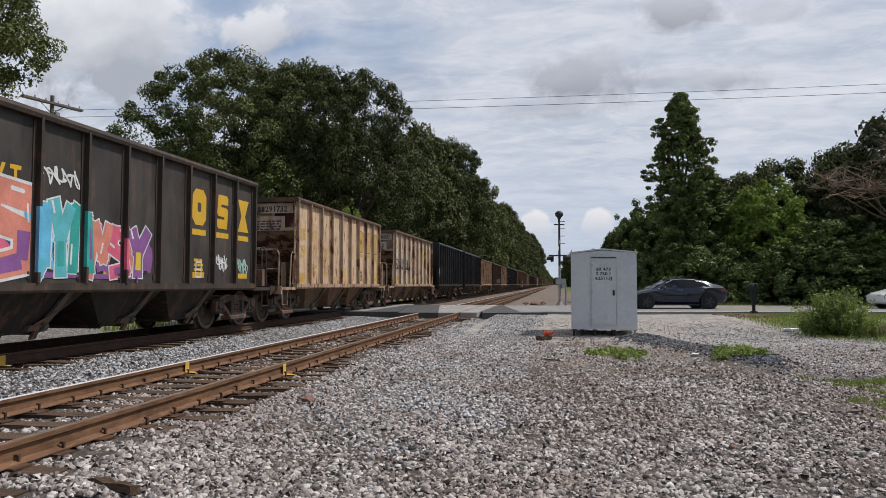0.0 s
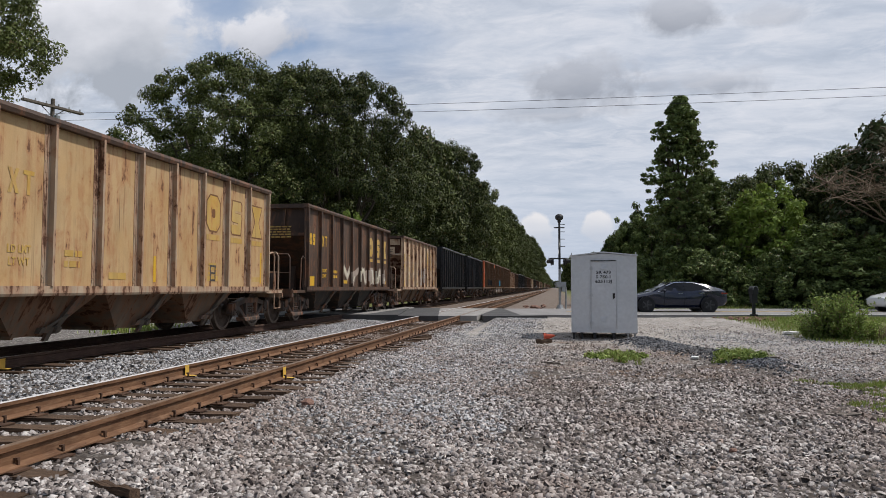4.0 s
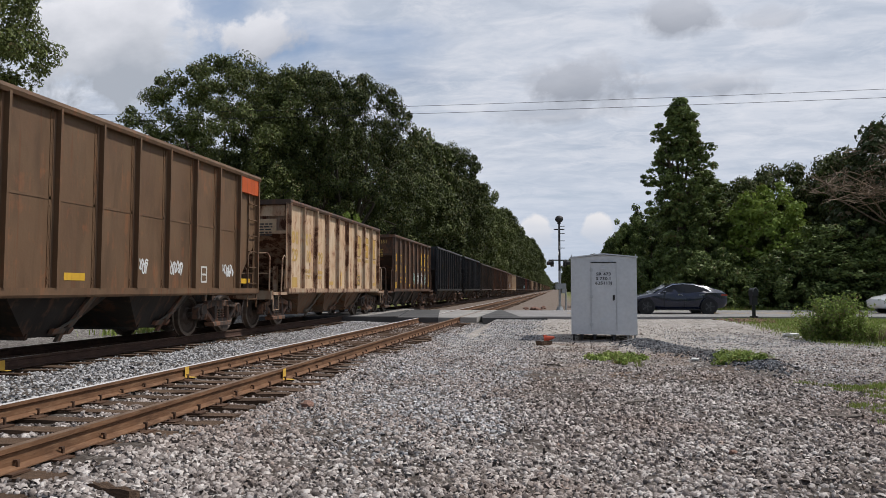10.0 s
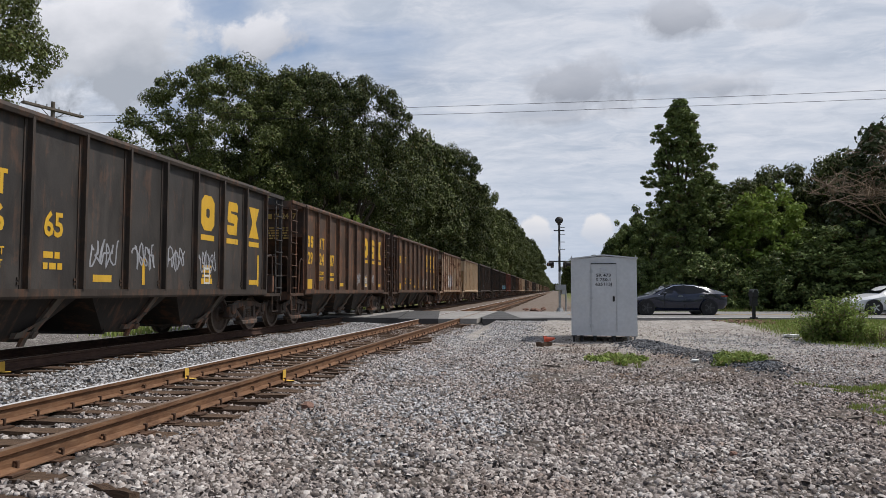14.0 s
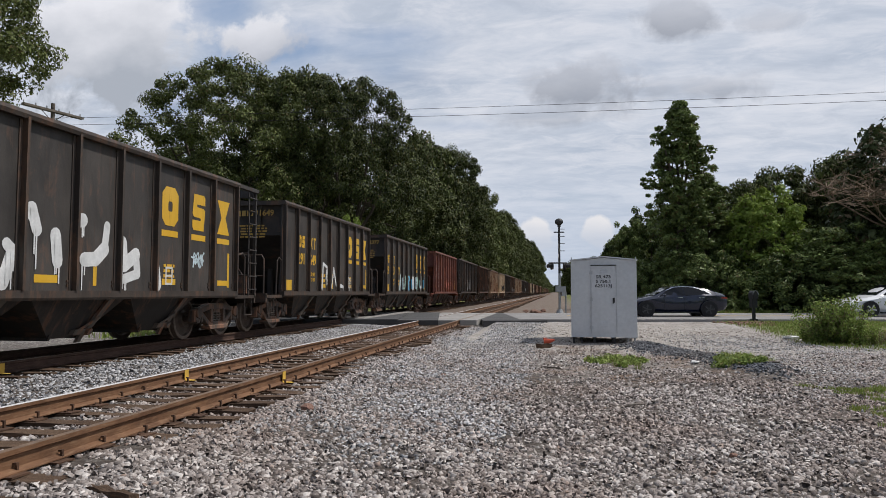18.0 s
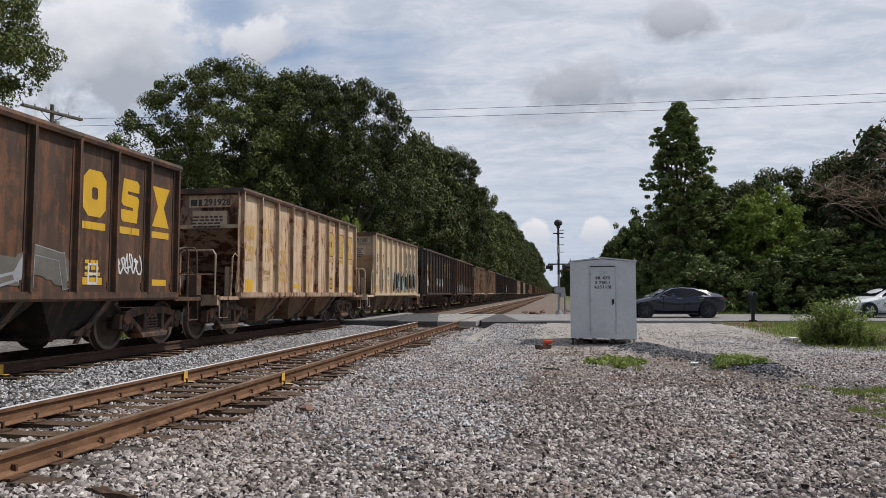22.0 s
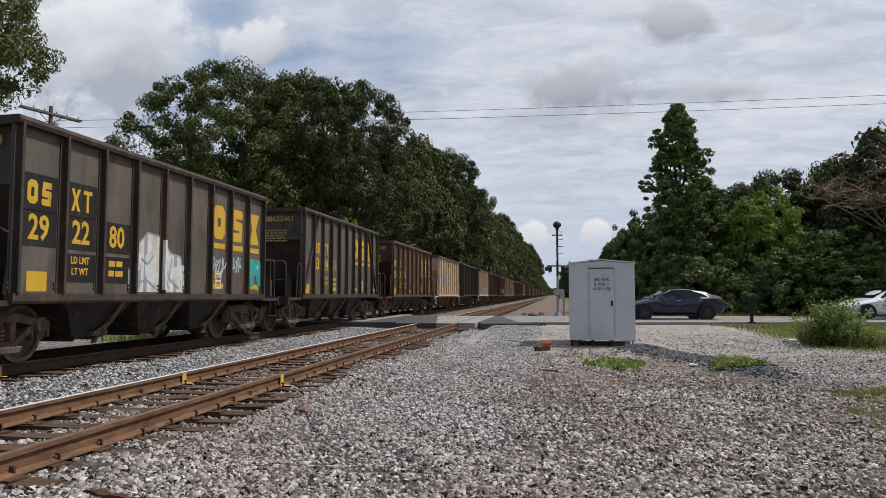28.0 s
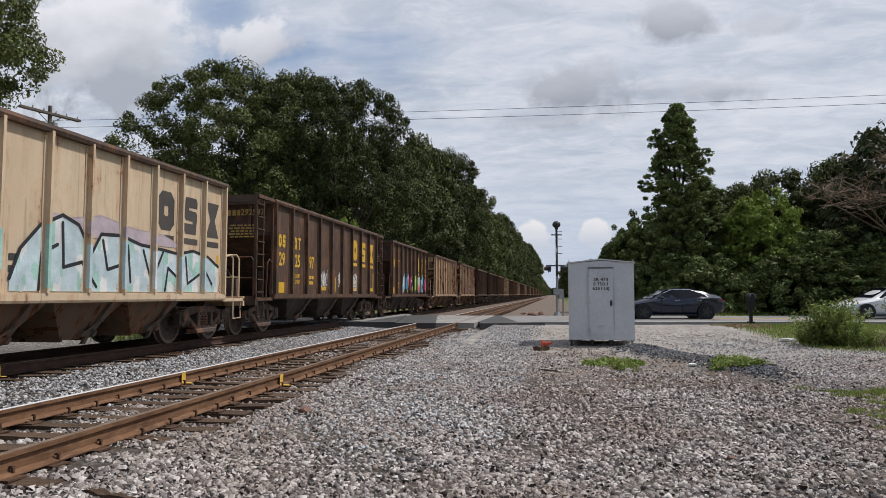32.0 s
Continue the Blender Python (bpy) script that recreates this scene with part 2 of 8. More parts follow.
def rail_mat(name, dark, mid, light):
    def b(g):
        f = g.noise(g.pos, 3.0, 6, 0.65)
        f2 = g.noise(g.vec(g.pos, (1, 0.15, 1)), 40, 4, 0.6)
        c = g.mix(g.ramp(f, (0.3, 0.0), (0.7, 1.0)), dark, mid)
        c = g.mix(g.span(f2, 0.5, 0.8, 0, 0.7), c, light)
        return {"Base Color": c, "Roughness": 0.8, "Specular IOR Level": 0.3, "height": f2}
    return material(name, b, 0.3)


RAIL = rail_mat("rusty_rail", (0.092, 0.045, 0.023), (0.195, 0.102, 0.052), (0.27, 0.17, 0.10))
PLATE_RUST = rail_mat("dark_rusty_plate", (0.040, 0.022, 0.014), (0.105, 0.056, 0.032), (0.16, 0.095, 0.055))
RAIL_DARK = rail_mat("dark_rail", (0.040, 0.022, 0.016), (0.080, 0.045, 0.032), (0.13, 0.085, 0.06))
HEAD = plain("rail_running_surface", (0.24, 0.165, 0.115), 0.45, 0.5, 0.3, 4.0, 0.05)
# polished head whose sky reflection is put into its pale base colour
HEAD_SKY_SHEEN = plain("polished_head_sky_sheen", (0.78, 0.78, 0.77), 0.5, 0.35, 0.08, 4.0, 0.02)


def tie_mat():
    def b(g):
        grain = g.noise(g.vec(g.obj, (2.2, 55, 55)), 1.0, 6, 0.7, 0.4)
        blot = g.noise(g.vec(g.pos, (1, 1, 1)), 1.3, 4)
        c = g.mix(g.ramp(grain, (0.3, 0.0), (0.72, 1.0)), (0.022, 0.014, 0.010), (0.175, 0.110, 0.070))
        c = g.mix(g.span(g.rnd, 0.3, 1, 0.0, 0.75), c, g.mix(grain, (0.02, 0.013, 0.010), (0.10, 0.065, 0.042)))
        c = g.mix(g.span(blot, 0.45, 0.7, 0, 0.35), c, (0.17, 0.12, 0.08))
        return {"Base Color": c, "Roughness": 0.9, "Specular IOR Level": 0.2, "height": grain}
    return material("weathered_tie_wood", b, 0.9)


TIE = tie_mat()


def stones_mat(name, lo, mid, hi, warm):
    def b(g):
        r = g.n("ShaderNodeNewGeometry").outputs["Random Per Island"]
        f = g.noise(g.pos, 60, 4, 0.7)
        zone = g.noise(g.pos, 0.35, 4, 0.6)
        c = g.ramp(r, (0.0, lo), (0.22, tuple(a * 0.6 for a in mid)), (0.42, mid), (0.75, tuple((a + b2) / 2 for a, b2 in zip(mid, hi))), (0.97, hi), (1.0, warm))
        c = g.mix(g.span(zone, 0.44, 0.62, 0.0, 0.6), c, g.mix(r, tuple(a * 0.45 for a in warm), warm))
        c = g.mix(g.span(f, 0.35, 0.7, 0.0, 0.45), c, tuple(x * 0.55 for x in mid))
        return {"Base Color": c, "Roughness": 0.9, "Specular IOR Level": 0.25, "height": f}
    return material(name, b, 0.4)


STONES = stones_mat("crushed_granite", (0.066, 0.054, 0.048), (0.300, 0.262, 0.240), (0.68, 0.64, 0.60), (0.28, 0.195, 0.15))
STONES_DARK = stones_mat("dark_blue_gravel", (0.04, 0.045, 0.053), (0.10, 0.11, 0.125), (0.22, 0.23, 0.25), (0.16, 0.145, 0.13))
STONES_BLUE = stones_mat("blue_grey_granite", (0.11, 0.112, 0.116), (0.345, 0.345, 0.35), (0.64, 0.64, 0.645), (0.33, 0.30, 0.27))


def ground_mat():
    def b(g):
        xyz = g.n("ShaderNodeSeparateXYZ", {0: g.pos})
        x, y = xyz.outputs[0], xyz.outputs[1]
        cell = g.n("ShaderNodeTexVoronoi", {"Vector": g.pos, "Scale": 24.0, "Randomness": 1.0})
        cell2 = g.n("ShaderNodeTexVoronoi", {"Vector": g.pos, "Scale": 11.0, "Randomness": 1.0})
        tone = g.n("ShaderNodeSeparateColor", {0: cell.outputs["Color"]}).outputs[0]
        tone2 = g.n("ShaderNodeSeparateColor", {0: cell2.outputs["Color"]}).outputs[0]
        t = g.math("ADD", g.math("MULTIPLY", tone, 0.6), g.math("MULTIPLY", tone2, 0.4))
        big = g.noise(g.pos, 0.28, 5, 0.6)
        mid = g.noise(g.pos, 1.4, 5, 0.65)
        fine = g.noise(g.pos, 45, 4, 0.7)
        gravel = g.ramp(t, (0.1, (0.055, 0.048, 0.042)), (0.45, (0.225, 0.208, 0.19)), (0.88, (0.52, 0.49, 0.45)))
        gravel = g.mix(g.span(cell.outputs["Distance"], 0.28, 0.62, 0.0, 0.85), gravel, (0.060, 0.052, 0.045))
        dirt = g.mix(g.ramp(mid, (0.3, 0.0), (0.7, 1.0)), (0.29, 0.25, 0.212), (0.47, 0.44, 0.40))
        dirt = g.mix(g.span(fine, 0.4, 0.65, 0.0, 0.6), dirt, (0.17, 0.145, 0.12))
        dirt = g.mix(g.span(g.noise(g.vec(g.pos, (1.0, 0.45, 1.0)), 2.6, 6, 0.7), 0.42, 0.62, 0.0, 0.55), dirt, gravel)
        dirt = g.mix(g.span(tone, 0.66, 0.76, 0.0, 0.6), dirt, (0.45, 0.44, 0.42))
        dirt = g.mix(g.span(tone, 0.16, 0.10, 0.0, 0.4), dirt, (0.16, 0.145, 0.13))
        # grit under loose stone near tracks and yard, coloured darker for the gaps' shade
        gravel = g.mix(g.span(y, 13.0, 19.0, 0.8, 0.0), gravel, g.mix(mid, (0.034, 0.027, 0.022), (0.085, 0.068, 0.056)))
        # packed dirt shows in the yard round the cabinet and by the road
        yard = g.math("MULTIPLY", g.span(y, 11.5, 18.5), g.span(x, -4.2, -2.2))
        patch = g.math("ADD", g.math("MULTIPLY", yard, 0.30), g.math("ADD", g.math("MULTIPLY", mid, 0.35), g.math("MULTIPLY", big, 0.65)))
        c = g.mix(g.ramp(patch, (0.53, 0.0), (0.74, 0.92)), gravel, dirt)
        # brown cinder beyond the crossing
        c = g.mix(g.math("MULTIPLY", g.span(y, 40.0, 42.0), 0.8), c, g.mix(mid, (0.075, 0.052, 0.038), (0.20, 0.15, 0.115)))
        # brown litter lies in the yard
        litter = g.math("MULTIPLY", g.math("MULTIPLY", g.span(x, -2.2, -1.0), g.span(x, 4.0, 2.6)), g.math("MULTIPLY", g.span(y, 10.0, 12.5), g.span(y, 22.0, 19.0)))
        litter = g.math("MULTIPLY", litter, g.ramp(g.noise(g.pos, 0.9, 6, 0.7), (0.47, 0.0), (0.58, 1.0)))
        c = g.mix(g.math("MULTIPLY", litter, 0.75), c, g.mix(fine, (0.085, 0.05, 0.03), (0.22, 0.15, 0.10)))
        # grass and leaf litter away from the railway
        wild = g.math("MAXIMUM", g.span(x, 13.0, 17.0), g.math("MAXIMUM", g.span(x, -21.0, -26.0), g.math("MULTIPLY", g.span(y, 41.0, 43.0), g.math("MAXIMUM", g.span(x, 1.0, 3.0), g.span(x, -12.5, -14.0)))))
        rim = g.math("ADD", g.math("ADD", x, g.math("MULTIPLY", y, 0.09)), g.math("MULTIPLY", g.math("SUBTRACT", mid, 0.5), 2.4))
        lawn = g.math("MULTIPLY", g.span(rim, 9.2, 9.9), g.math("MULTIPLY", g.span(g.math("ADD", y, g.math("MULTIPLY", mid, 3.0)), 20.6, 21.6), g.span(y, 34.0, 33.0)))
        wild = g.math("MAXIMUM", wild, lawn)
        green = g.mix(g.ramp(mid, (0.3, 0.0), (0.7, 1.0)), (0.075, 0.100, 0.028), (0.18, 0.215, 0.065))
        green = g.mix(g.span(fine, 0.4, 0.75, 0, 0.6), green, (0.15, 0.11, 0.06))
        c = g.mix(wild, c, green)
        hgt = g.math("ADD", g.math("MULTIPLY", cell.outputs["Distance"], -0.9), g.math("MULTIPLY", fine, 0.3))
        return {"Base Color": c, "Roughness": 0.95, "Specular IOR Level": 0.2, "height": hgt}
    return material("gravel_and_dirt", b, 0.8)


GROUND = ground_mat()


def asphalt_mat(name, a, b2):
    def b(g):
        f = g.noise(g.pos, 0.8, 6, 0.65)
        f2 = g.noise(g.pos, 90, 3, 0.7)
        c = g.mix(g.ramp(f, (0.3, 0.0), (0.7, 1.0)), a, b2)
        c = g.mix(g.span(f2, 0.4, 0.7, 0, 0.5), c, tuple(x * 0.6 for x in a))
        return {"Base Color": c, "Roughness": 0.88, "Specular IOR Level": 0.3, "height": f2}
    return material(name, b, 0.3)


ASPHALT = asphalt_mat("worn_asphalt", (0.19, 0.185, 0.18), (0.29, 0.28, 0.27))
NEW_ASPHALT = asphalt_mat("dark_asphalt", (0.055, 0.055, 0.056), (0.10, 0.098, 0.095))
CONCRETE = asphalt_mat("crossing_concrete", (0.24, 0.23, 0.215), (0.36, 0.345, 0.32))
LINE = plain("road_line_paint", (0.66, 0.65, 0.60), 0.7, 0, 0.2, 3)
LINE_Y = plain("road_yellow_paint", (0.60, 0.38, 0.06), 0.7, 0, 0.2, 3)


def leaf_mat(name, lo, hi, dry=(0.12, 0.10, 0.04), dry_amt=0.06, through=0.12):
    def b(g):
        r = g.n("ShaderNodeNewGeometry").outputs["Random Per Island"]
        f = g.noise(g.pos, 0.6, 4, 0.6)
        k = g.math("ADD", g.math("MULTIPLY", r, 0.55), g.math("MULTIPLY", f, 0.5))
        k = g.math("ADD", k, g.span(g.rnd, 0, 1, -0.12, 0.12))
        c = g.mix(g.ramp(k, (0.15, 0.0), (0.85, 1.0)), lo, hi)
        c = g.mix(g.ramp(r, (1 - dry_amt, 0.0), (1 - dry_amt + 0.01, 1.0)), c, dry)
        return {"Base Color": c, "Roughness": 0.55, "Specular IOR Level": 0.14}
    m = material(name, b)
    # leaves let part of the light through
    t = m.node_tree
    out = [n for n in t.nodes if n.type == "OUTPUT_MATERIAL"][0]
    pr = [n for n in t.nodes if n.type == "BSDF_PRINCIPLED"][0]
    tr = t.nodes.new("ShaderNodeBsdfTranslucent")
    mx = t.nodes.new("ShaderNodeMixShader")
    mx.inputs[0].default_value = through
    t.links.new(pr.inputs["Base Color"].links[0].from_socket, tr.inputs[0])
    t.links.new(pr.outputs[0], mx.inputs[1])
    t.links.new(tr.outputs[0], mx.inputs[2])
    t.links.new(mx.outputs[0], out.inputs[0])
    return m


LEAF_OAK = leaf_mat("oak_leaves", (0.008, 0.015, 0.006), (0.150, 0.178, 0.055), through=0.08)
LEAF_VINE = leaf_mat("vine_leaves", (0.015, 0.030, 0.011), (0.215, 0.275, 0.085), through=0.1)
LEAF_LIGHT = leaf_mat("light_leaves", (0.11, 0.17, 0.025), (0.28, 0.36, 0.08), through=0.25)
LEAF_WEED = leaf_mat("weed_leaves", (0.055, 0.09, 0.02), (0.31, 0.40, 0.10), (0.30, 0.24, 0.10), 0.05, 0.25)
LEAF_DULL = leaf_mat("dull_leaves", (0.022, 0.036, 0.014), (0.085, 0.105, 0.045), (0.13, 0.10, 0.06), 0.12)
BARK = plain("bark", (0.085, 0.068, 0.052), 0.95, 0, 0.4, 3.0, 0.8)
TWIG = plain("dry_twigs", (0.20, 0.145, 0.10), 0.95, 0, 0.3, 3.0, 0.3)
GRASS = leaf_mat("grass_blades", (0.14, 0.19, 0.045), (0.36, 0.44, 0.12), (0.30, 0.25, 0.11), 0.15, 0.25)


# ---- mesh helpers ----
def box(bm, x0, x1, y0, y1, z0, z1):
    v = [bm.verts.new((x, y, z)) for x in (x0, x1) for y in (y0, y1) for z in (z0, z1)]
    for f in ((0, 1, 3, 2), (4, 6, 7, 5), (0, 4, 5, 1), (2, 3, 7, 6), (0, 2, 6, 4), (1, 5, 7, 3)):
        bm.faces.new([v[i] for i in f])
    return v


def prism(bm, pts, a0, a1, axis="x"):
    """A polygon (two coordinates a point) drawn out along an axis: x takes (y, z), y takes (x, z), z takes (x, y)."""
    def put(p, a):
        return {"x": (a, p[0], p[1]), "y": (p[0], a, p[1]), "z": (p[0], p[1], a)}[axis]
    lo = [bm.verts.new(put(p, a0)) for p in pts]
    hi = [bm.verts.new(put(p, a1)) for p in pts]
    n = len(pts)
    bm.faces.new(lo[::-1])
    bm.faces.new(hi)
    for i in range(n):
        bm.faces.new((lo[i], lo[(i + 1) % n], hi[(i + 1) % n], hi[i]))
    return lo + hi


def rod(bm, a, b, r, seg=8, r2=None):
    a, b = Vector(a), Vector(b)
    m = Matrix.Translation((a + b) / 2) @ (b - a).to_track_quat("Z", "Y").to_matrix().to_4x4()
    return bmesh.ops.create_cone(bm, cap_ends=True, segments=seg, radius1=r, radius2=r if r2 is None else r2, depth=(b - a).length, matrix=m)["verts"]


def pipe(bm, pts, r, seg=6):
    """One bent tube through the points."""
    pts = [Vector(p) for p in pts]
    rings = []
    for i, p in enumerate(pts):
        d = (pts[min(i + 1, len(pts) - 1)] - pts[max(i - 1, 0)]).normalized()
        u = d.cross(Vector((0.31, 0.55, 0.77))).normalized()
        w = d.cross(u)
        rings.append([bm.verts.new(p + r * (u * math.cos(6.2832 * j / seg) + w * math.sin(6.2832 * j / seg))) for j in range(seg)])
    for a, b in zip(rings, rings[1:]):
        for j in range(seg):
            bm.faces.new((a[j], a[(j + 1) % seg], b[(j + 1) % seg], b[j]))
    bm.faces.new(rings[0][::-1])
    bm.faces.new(rings[-1])


def ball(bm, c, r, seg=10, squash=(1, 1, 1)):
    m = Matrix.Translation(c) @ Matrix.Diagonal((*squash, 1))
    return bmesh.ops.create_uvsphere(bm, u_segments=seg, v_segments=max(4, seg // 2), radius=r, matrix=m)["verts"]


def round_edges(bm, w, seg=1, angle=30):
    edges = [e for e in bm.edges if len(e.link_faces) == 2 and e.calc_face_angle(0) > radians(angle)]
    bmesh.ops.bevel(bm, geom=edges, offset=w, segments=seg, affect="EDGES", clamp_overlap=True)


def to_mesh(name, bm, mat, smooth=False):
    bmesh.ops.recalc_face_normals(bm, faces=bm.faces)
    me = bpy.data.meshes.new(name)
    bm.to_mesh(me)
    bm.free()
    for m in (mat if isinstance(mat, (list, tuple)) else [mat]):
        me.materials.append(m)
    if smooth:
        me.shade_smooth()
        me.set_sharp_from_angle(angle=radians(35))
    return me


def part(name, bm, mat, parent=None, label="", at=None, smooth=False):
    """Links a bmesh (or a mesh) as one object, under parent where there is one."""
    me = bm if isinstance(bm, bpy.types.Mesh) else to_mesh(name, bm, mat, smooth)
    ob = new(name, me)
    if parent is not None:
        ob.parent = parent
    if at is not None:
        ob.matrix_local = at if isinstance(at, Matrix) else Matrix.Translation(at)
    if label:
        ob["label"] = label
    return ob


def fast_mesh(name, verts, faces, mat):
    """A mesh from numpy arrays: verts (n, 3), faces (m, k) with k corners each."""
    me = bpy.data.meshes.new(name)
    m, k = faces.shape
    me.vertices.add(len(verts))
    me.vertices.foreach_set("co", np.ascontiguousarray(verts, dtype=np.float32).ravel())
    me.loops.add(m * k)
    me.loops.foreach_set("vertex_index", np.ascontiguousarray(faces, dtype=np.int32).ravel())
    me.polygons.add(m)
    me.polygons.foreach_set("loop_start", np.arange(0, m * k, k, dtype=np.int32))
    me.polygons.foreach_set("loop_total", np.full(m, k, dtype=np.int32))
    me.update(calc_edges=True)
    me.materials.append(mat)
    return me


def thing(name, label, category, m=None, group="", kind=""):
    ob = new(name)
    if m is not None:
        ob.matrix_world = m
    return tagged(ob, label, category, group, kind)


def smooth_step(v, a, b):
    t = np.clip((v - a) / (b - a), 0, 1)
    return t * t * (3 - 2 * t)


# ---- ground ----
NEAR_X, FAR_X = -4.67, -9.14            # centre lines of the two tracks
NEAR_Z, FAR_Z = 0.35, 0.42              # tops of their rails
ROAD_A = radians(9.0)                   # the road's turn from the square
ROAD_Y, ROAD_W, ROAD_Z = 34.2, 8.6, 0.35


def road_v(x, y):
    """Distance across the road from its middle."""
    return (y - ROAD_Y) * math.cos(ROAD_A) - x * math.sin(ROAD_A)


def ground_z(x, y):
    x, y = np.asarray(x, float), np.asarray(y, float)
    z = 0.02 * np.sin(x * 0.9 + 1.3) * np.cos(y * 0.7) + 0.012 * np.sin(2.3 * x + 1.7 * y)
    z = z + 0.137 * smooth_step(x, -2.2, -3.35)                       # shoulder of the near track
    z = z + 0.06 * smooth_step(x, -6.3, -7.6) - 0.17 * smooth_step(x, -10.9, -12.4)
    t = np.clip(((x - 2.2) * 1.6 - (y - 19.6) * 6.0) / 38.6, 0, 1)
    away = np.hypot(x - 2.2 - 1.6 * t, y - 19.6 + 6.0 * t)
    z = z + 0.15 * np.exp(-(away / 0.5) ** 2)                       # low ridge of dumped gravel
    v = road_v(x, y)
    w = smooth_step(np.abs(v), 14.0, 5.5)
    target = np.where((x < -2.4) & (x > -11.8), z, 0.27)
    z = z * (1 - w) + target * w
    z = np.where((np.abs(v) < 5.6), np.minimum(z, 0.24), z)
    far = smooth_step(y, 44, 60)
    z = z + 0.10 * far * np.where(x > -2.4, 1, 0)
    return z


def axis(parts):
    out = []
    for a, b, s in parts:
        out += list(np.arange(a, b, s))
    return np.array(out + [parts[-1][1]])


def build_ground():
    xs = axis([(-3000, -300, 300), (-300, -60, 20), (-60, -16, 2), (-16, 12, 0.4), (12, 60, 2), (60, 300, 20), (300, 3000, 300)])
    ys = axis([(-3000, -300, 300), (-300, -20, 14), (-20, 2, 1.5), (2, 48, 0.4), (48, 120, 3), (120, 400, 20), (400, 3000, 260)])
    gx, gy = np.meshgrid(xs, ys)
    rng = np.random.default_rng(3)
    gz = ground_z(gx, gy) + rng.normal(0, 0.006, gx.shape)
    v = np.stack([gx.ravel(), gy.ravel(), gz.ravel()], 1)
    nx, ny = len(xs), len(ys)
    i = (np.arange(ny - 1)[:, None] * nx + np.arange(nx - 1)[None]).ravel()
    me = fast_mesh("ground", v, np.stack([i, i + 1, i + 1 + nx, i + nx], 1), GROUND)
    me.shade_smooth()
    tagged(new("ground", me), "grey gravel and packed dirt yard beside the railway", "ground", kind="structure")


build_ground()


def scatter_stones(name, label, mat, n, place, size, seed):
    """Crushed stones lying on the ground; place(rng, n) gives x and y."""
    rng = np.random.default_rng(seed)
    base = np.array([(-1, -0.8, -0.5), (1, -0.8, -0.5), (1, 0.8, -0.5), (-1, 0.8, -0.5), (-0.72, -0.55, 0.5), (0.72, -0.55, 0.5), (0.72, 0.55, 0.5), (-0.72, 0.55, 0.5)], float)
    quads = np.array([(4, 5, 6, 7), (0, 1, 5, 4), (1, 2, 6, 5), (2, 3, 7, 6), (3, 0, 4, 7)])
    x, y = place(rng, n)
    n = len(x)
    v = base[None] * (1, 0.9, 0.85) * (0.8 + 0.4 * rng.random((n, 1, 3)))
    v = v + rng.normal(0, 0.19, (n, 8, 3)) * (1, 1, 0.7)
    q = rng.normal(size=(n, 4))
    q[:, 1:3] *= 0.34
    q /= np.linalg.norm(q, axis=1, keepdims=True)
    w, a, b, c = q.T
    rot = np.stack([1 - 2 * (b * b + c * c), 2 * (a * b - w * c), 2 * (a * c + w * b), 2 * (a * b + w * c), 1 - 2 * (a * a + c * c), 2 * (b * c - w * a),
                    2 * (a * c - w * b), 2 * (b * c + w * a), 1 - 2 * (a * a + b * b)], 1).reshape(n, 3, 3)
    s = size[0] + (size[1] - size[0]) * rng.random(n) ** 2
    v = np.einsum("nij,nkj->nki", rot, v) * (s / 2)[:, None, None]
    z = ground_z(x, y) + s * 0.20
    v += np.stack([x, y, z], 1)[:, None]
    f = (quads[None] + 8 * np.arange(n)[:, None, None]).reshape(-1, 4)
    ob = new(name, fast_mesh(name, v.reshape(-1, 3), f, mat))
    return tagged(ob, label, "gravel", kind="stuff")


# ---- the two tracks ----
RAIL_PROFILE = [(-0.036, 0.0), (-0.034, -0.035), (-0.009, -0.048), (-0.009, -0.135), (-0.068, -0.158), (-0.068, -0.168),
                (0.068, -0.168), (0.068, -0.158), (0.009, -0.135), (0.009, -0.048), (0.034, -0.035), (0.036, 0.0)]
TIE_STEP = 0.50


def tie_mesh(seed):
    rng = random.Random(seed)
    bm = bmesh.new()
    box(bm, -1.30 + rng.uniform(-0.05, 0.08), 1.30 + rng.uniform(-0.1, 0.06), -0.115, 0.115, -0.18, 0.0)
    bmesh.ops.subdivide_edges(bm, edges=[e for e in bm.edges if e.calc_length() > 1], cuts=5)
    for v in bm.verts:
        v.co += Vector((rng.uniform(-0.02, 0.02), rng.uniform(-0.012, 0.012), rng.uniform(-0.012, 0.006)))
    return to_mesh("tie", bm, TIE)


def plate_mesh():
    """A tie plate with its four spikes."""
    bm = bmesh.new()
    box(bm, -0.17, 0.17, -0.09, 0.09, 0.0, 0.014)
    for x in (-0.085, 0.085):
        for y in (-0.055, 0.055):
            # a spike left standing proud here, driven home there
            if (x > 0) == (y > 0):
                box(bm, x - 0.010, x + 0.010, y - 0.010, y + 0.010, 0.01, 0.075)
                s = math.copysign(0.010, -x)
                box(bm, x - 0.016 + s, x + 0.016 + s, y - 0.014, y + 0.014, 0.068, 0.084)
            else:
                box(bm, x - 0.012, x + 0.012, y - 0.012, y + 0.012, 0.01, 0.030)
    return to_mesh("tie_plate", bm, PLATE_RUST)


TIES = [tie_mesh(i) for i in range(6)]
PLATE = plate_mesh()


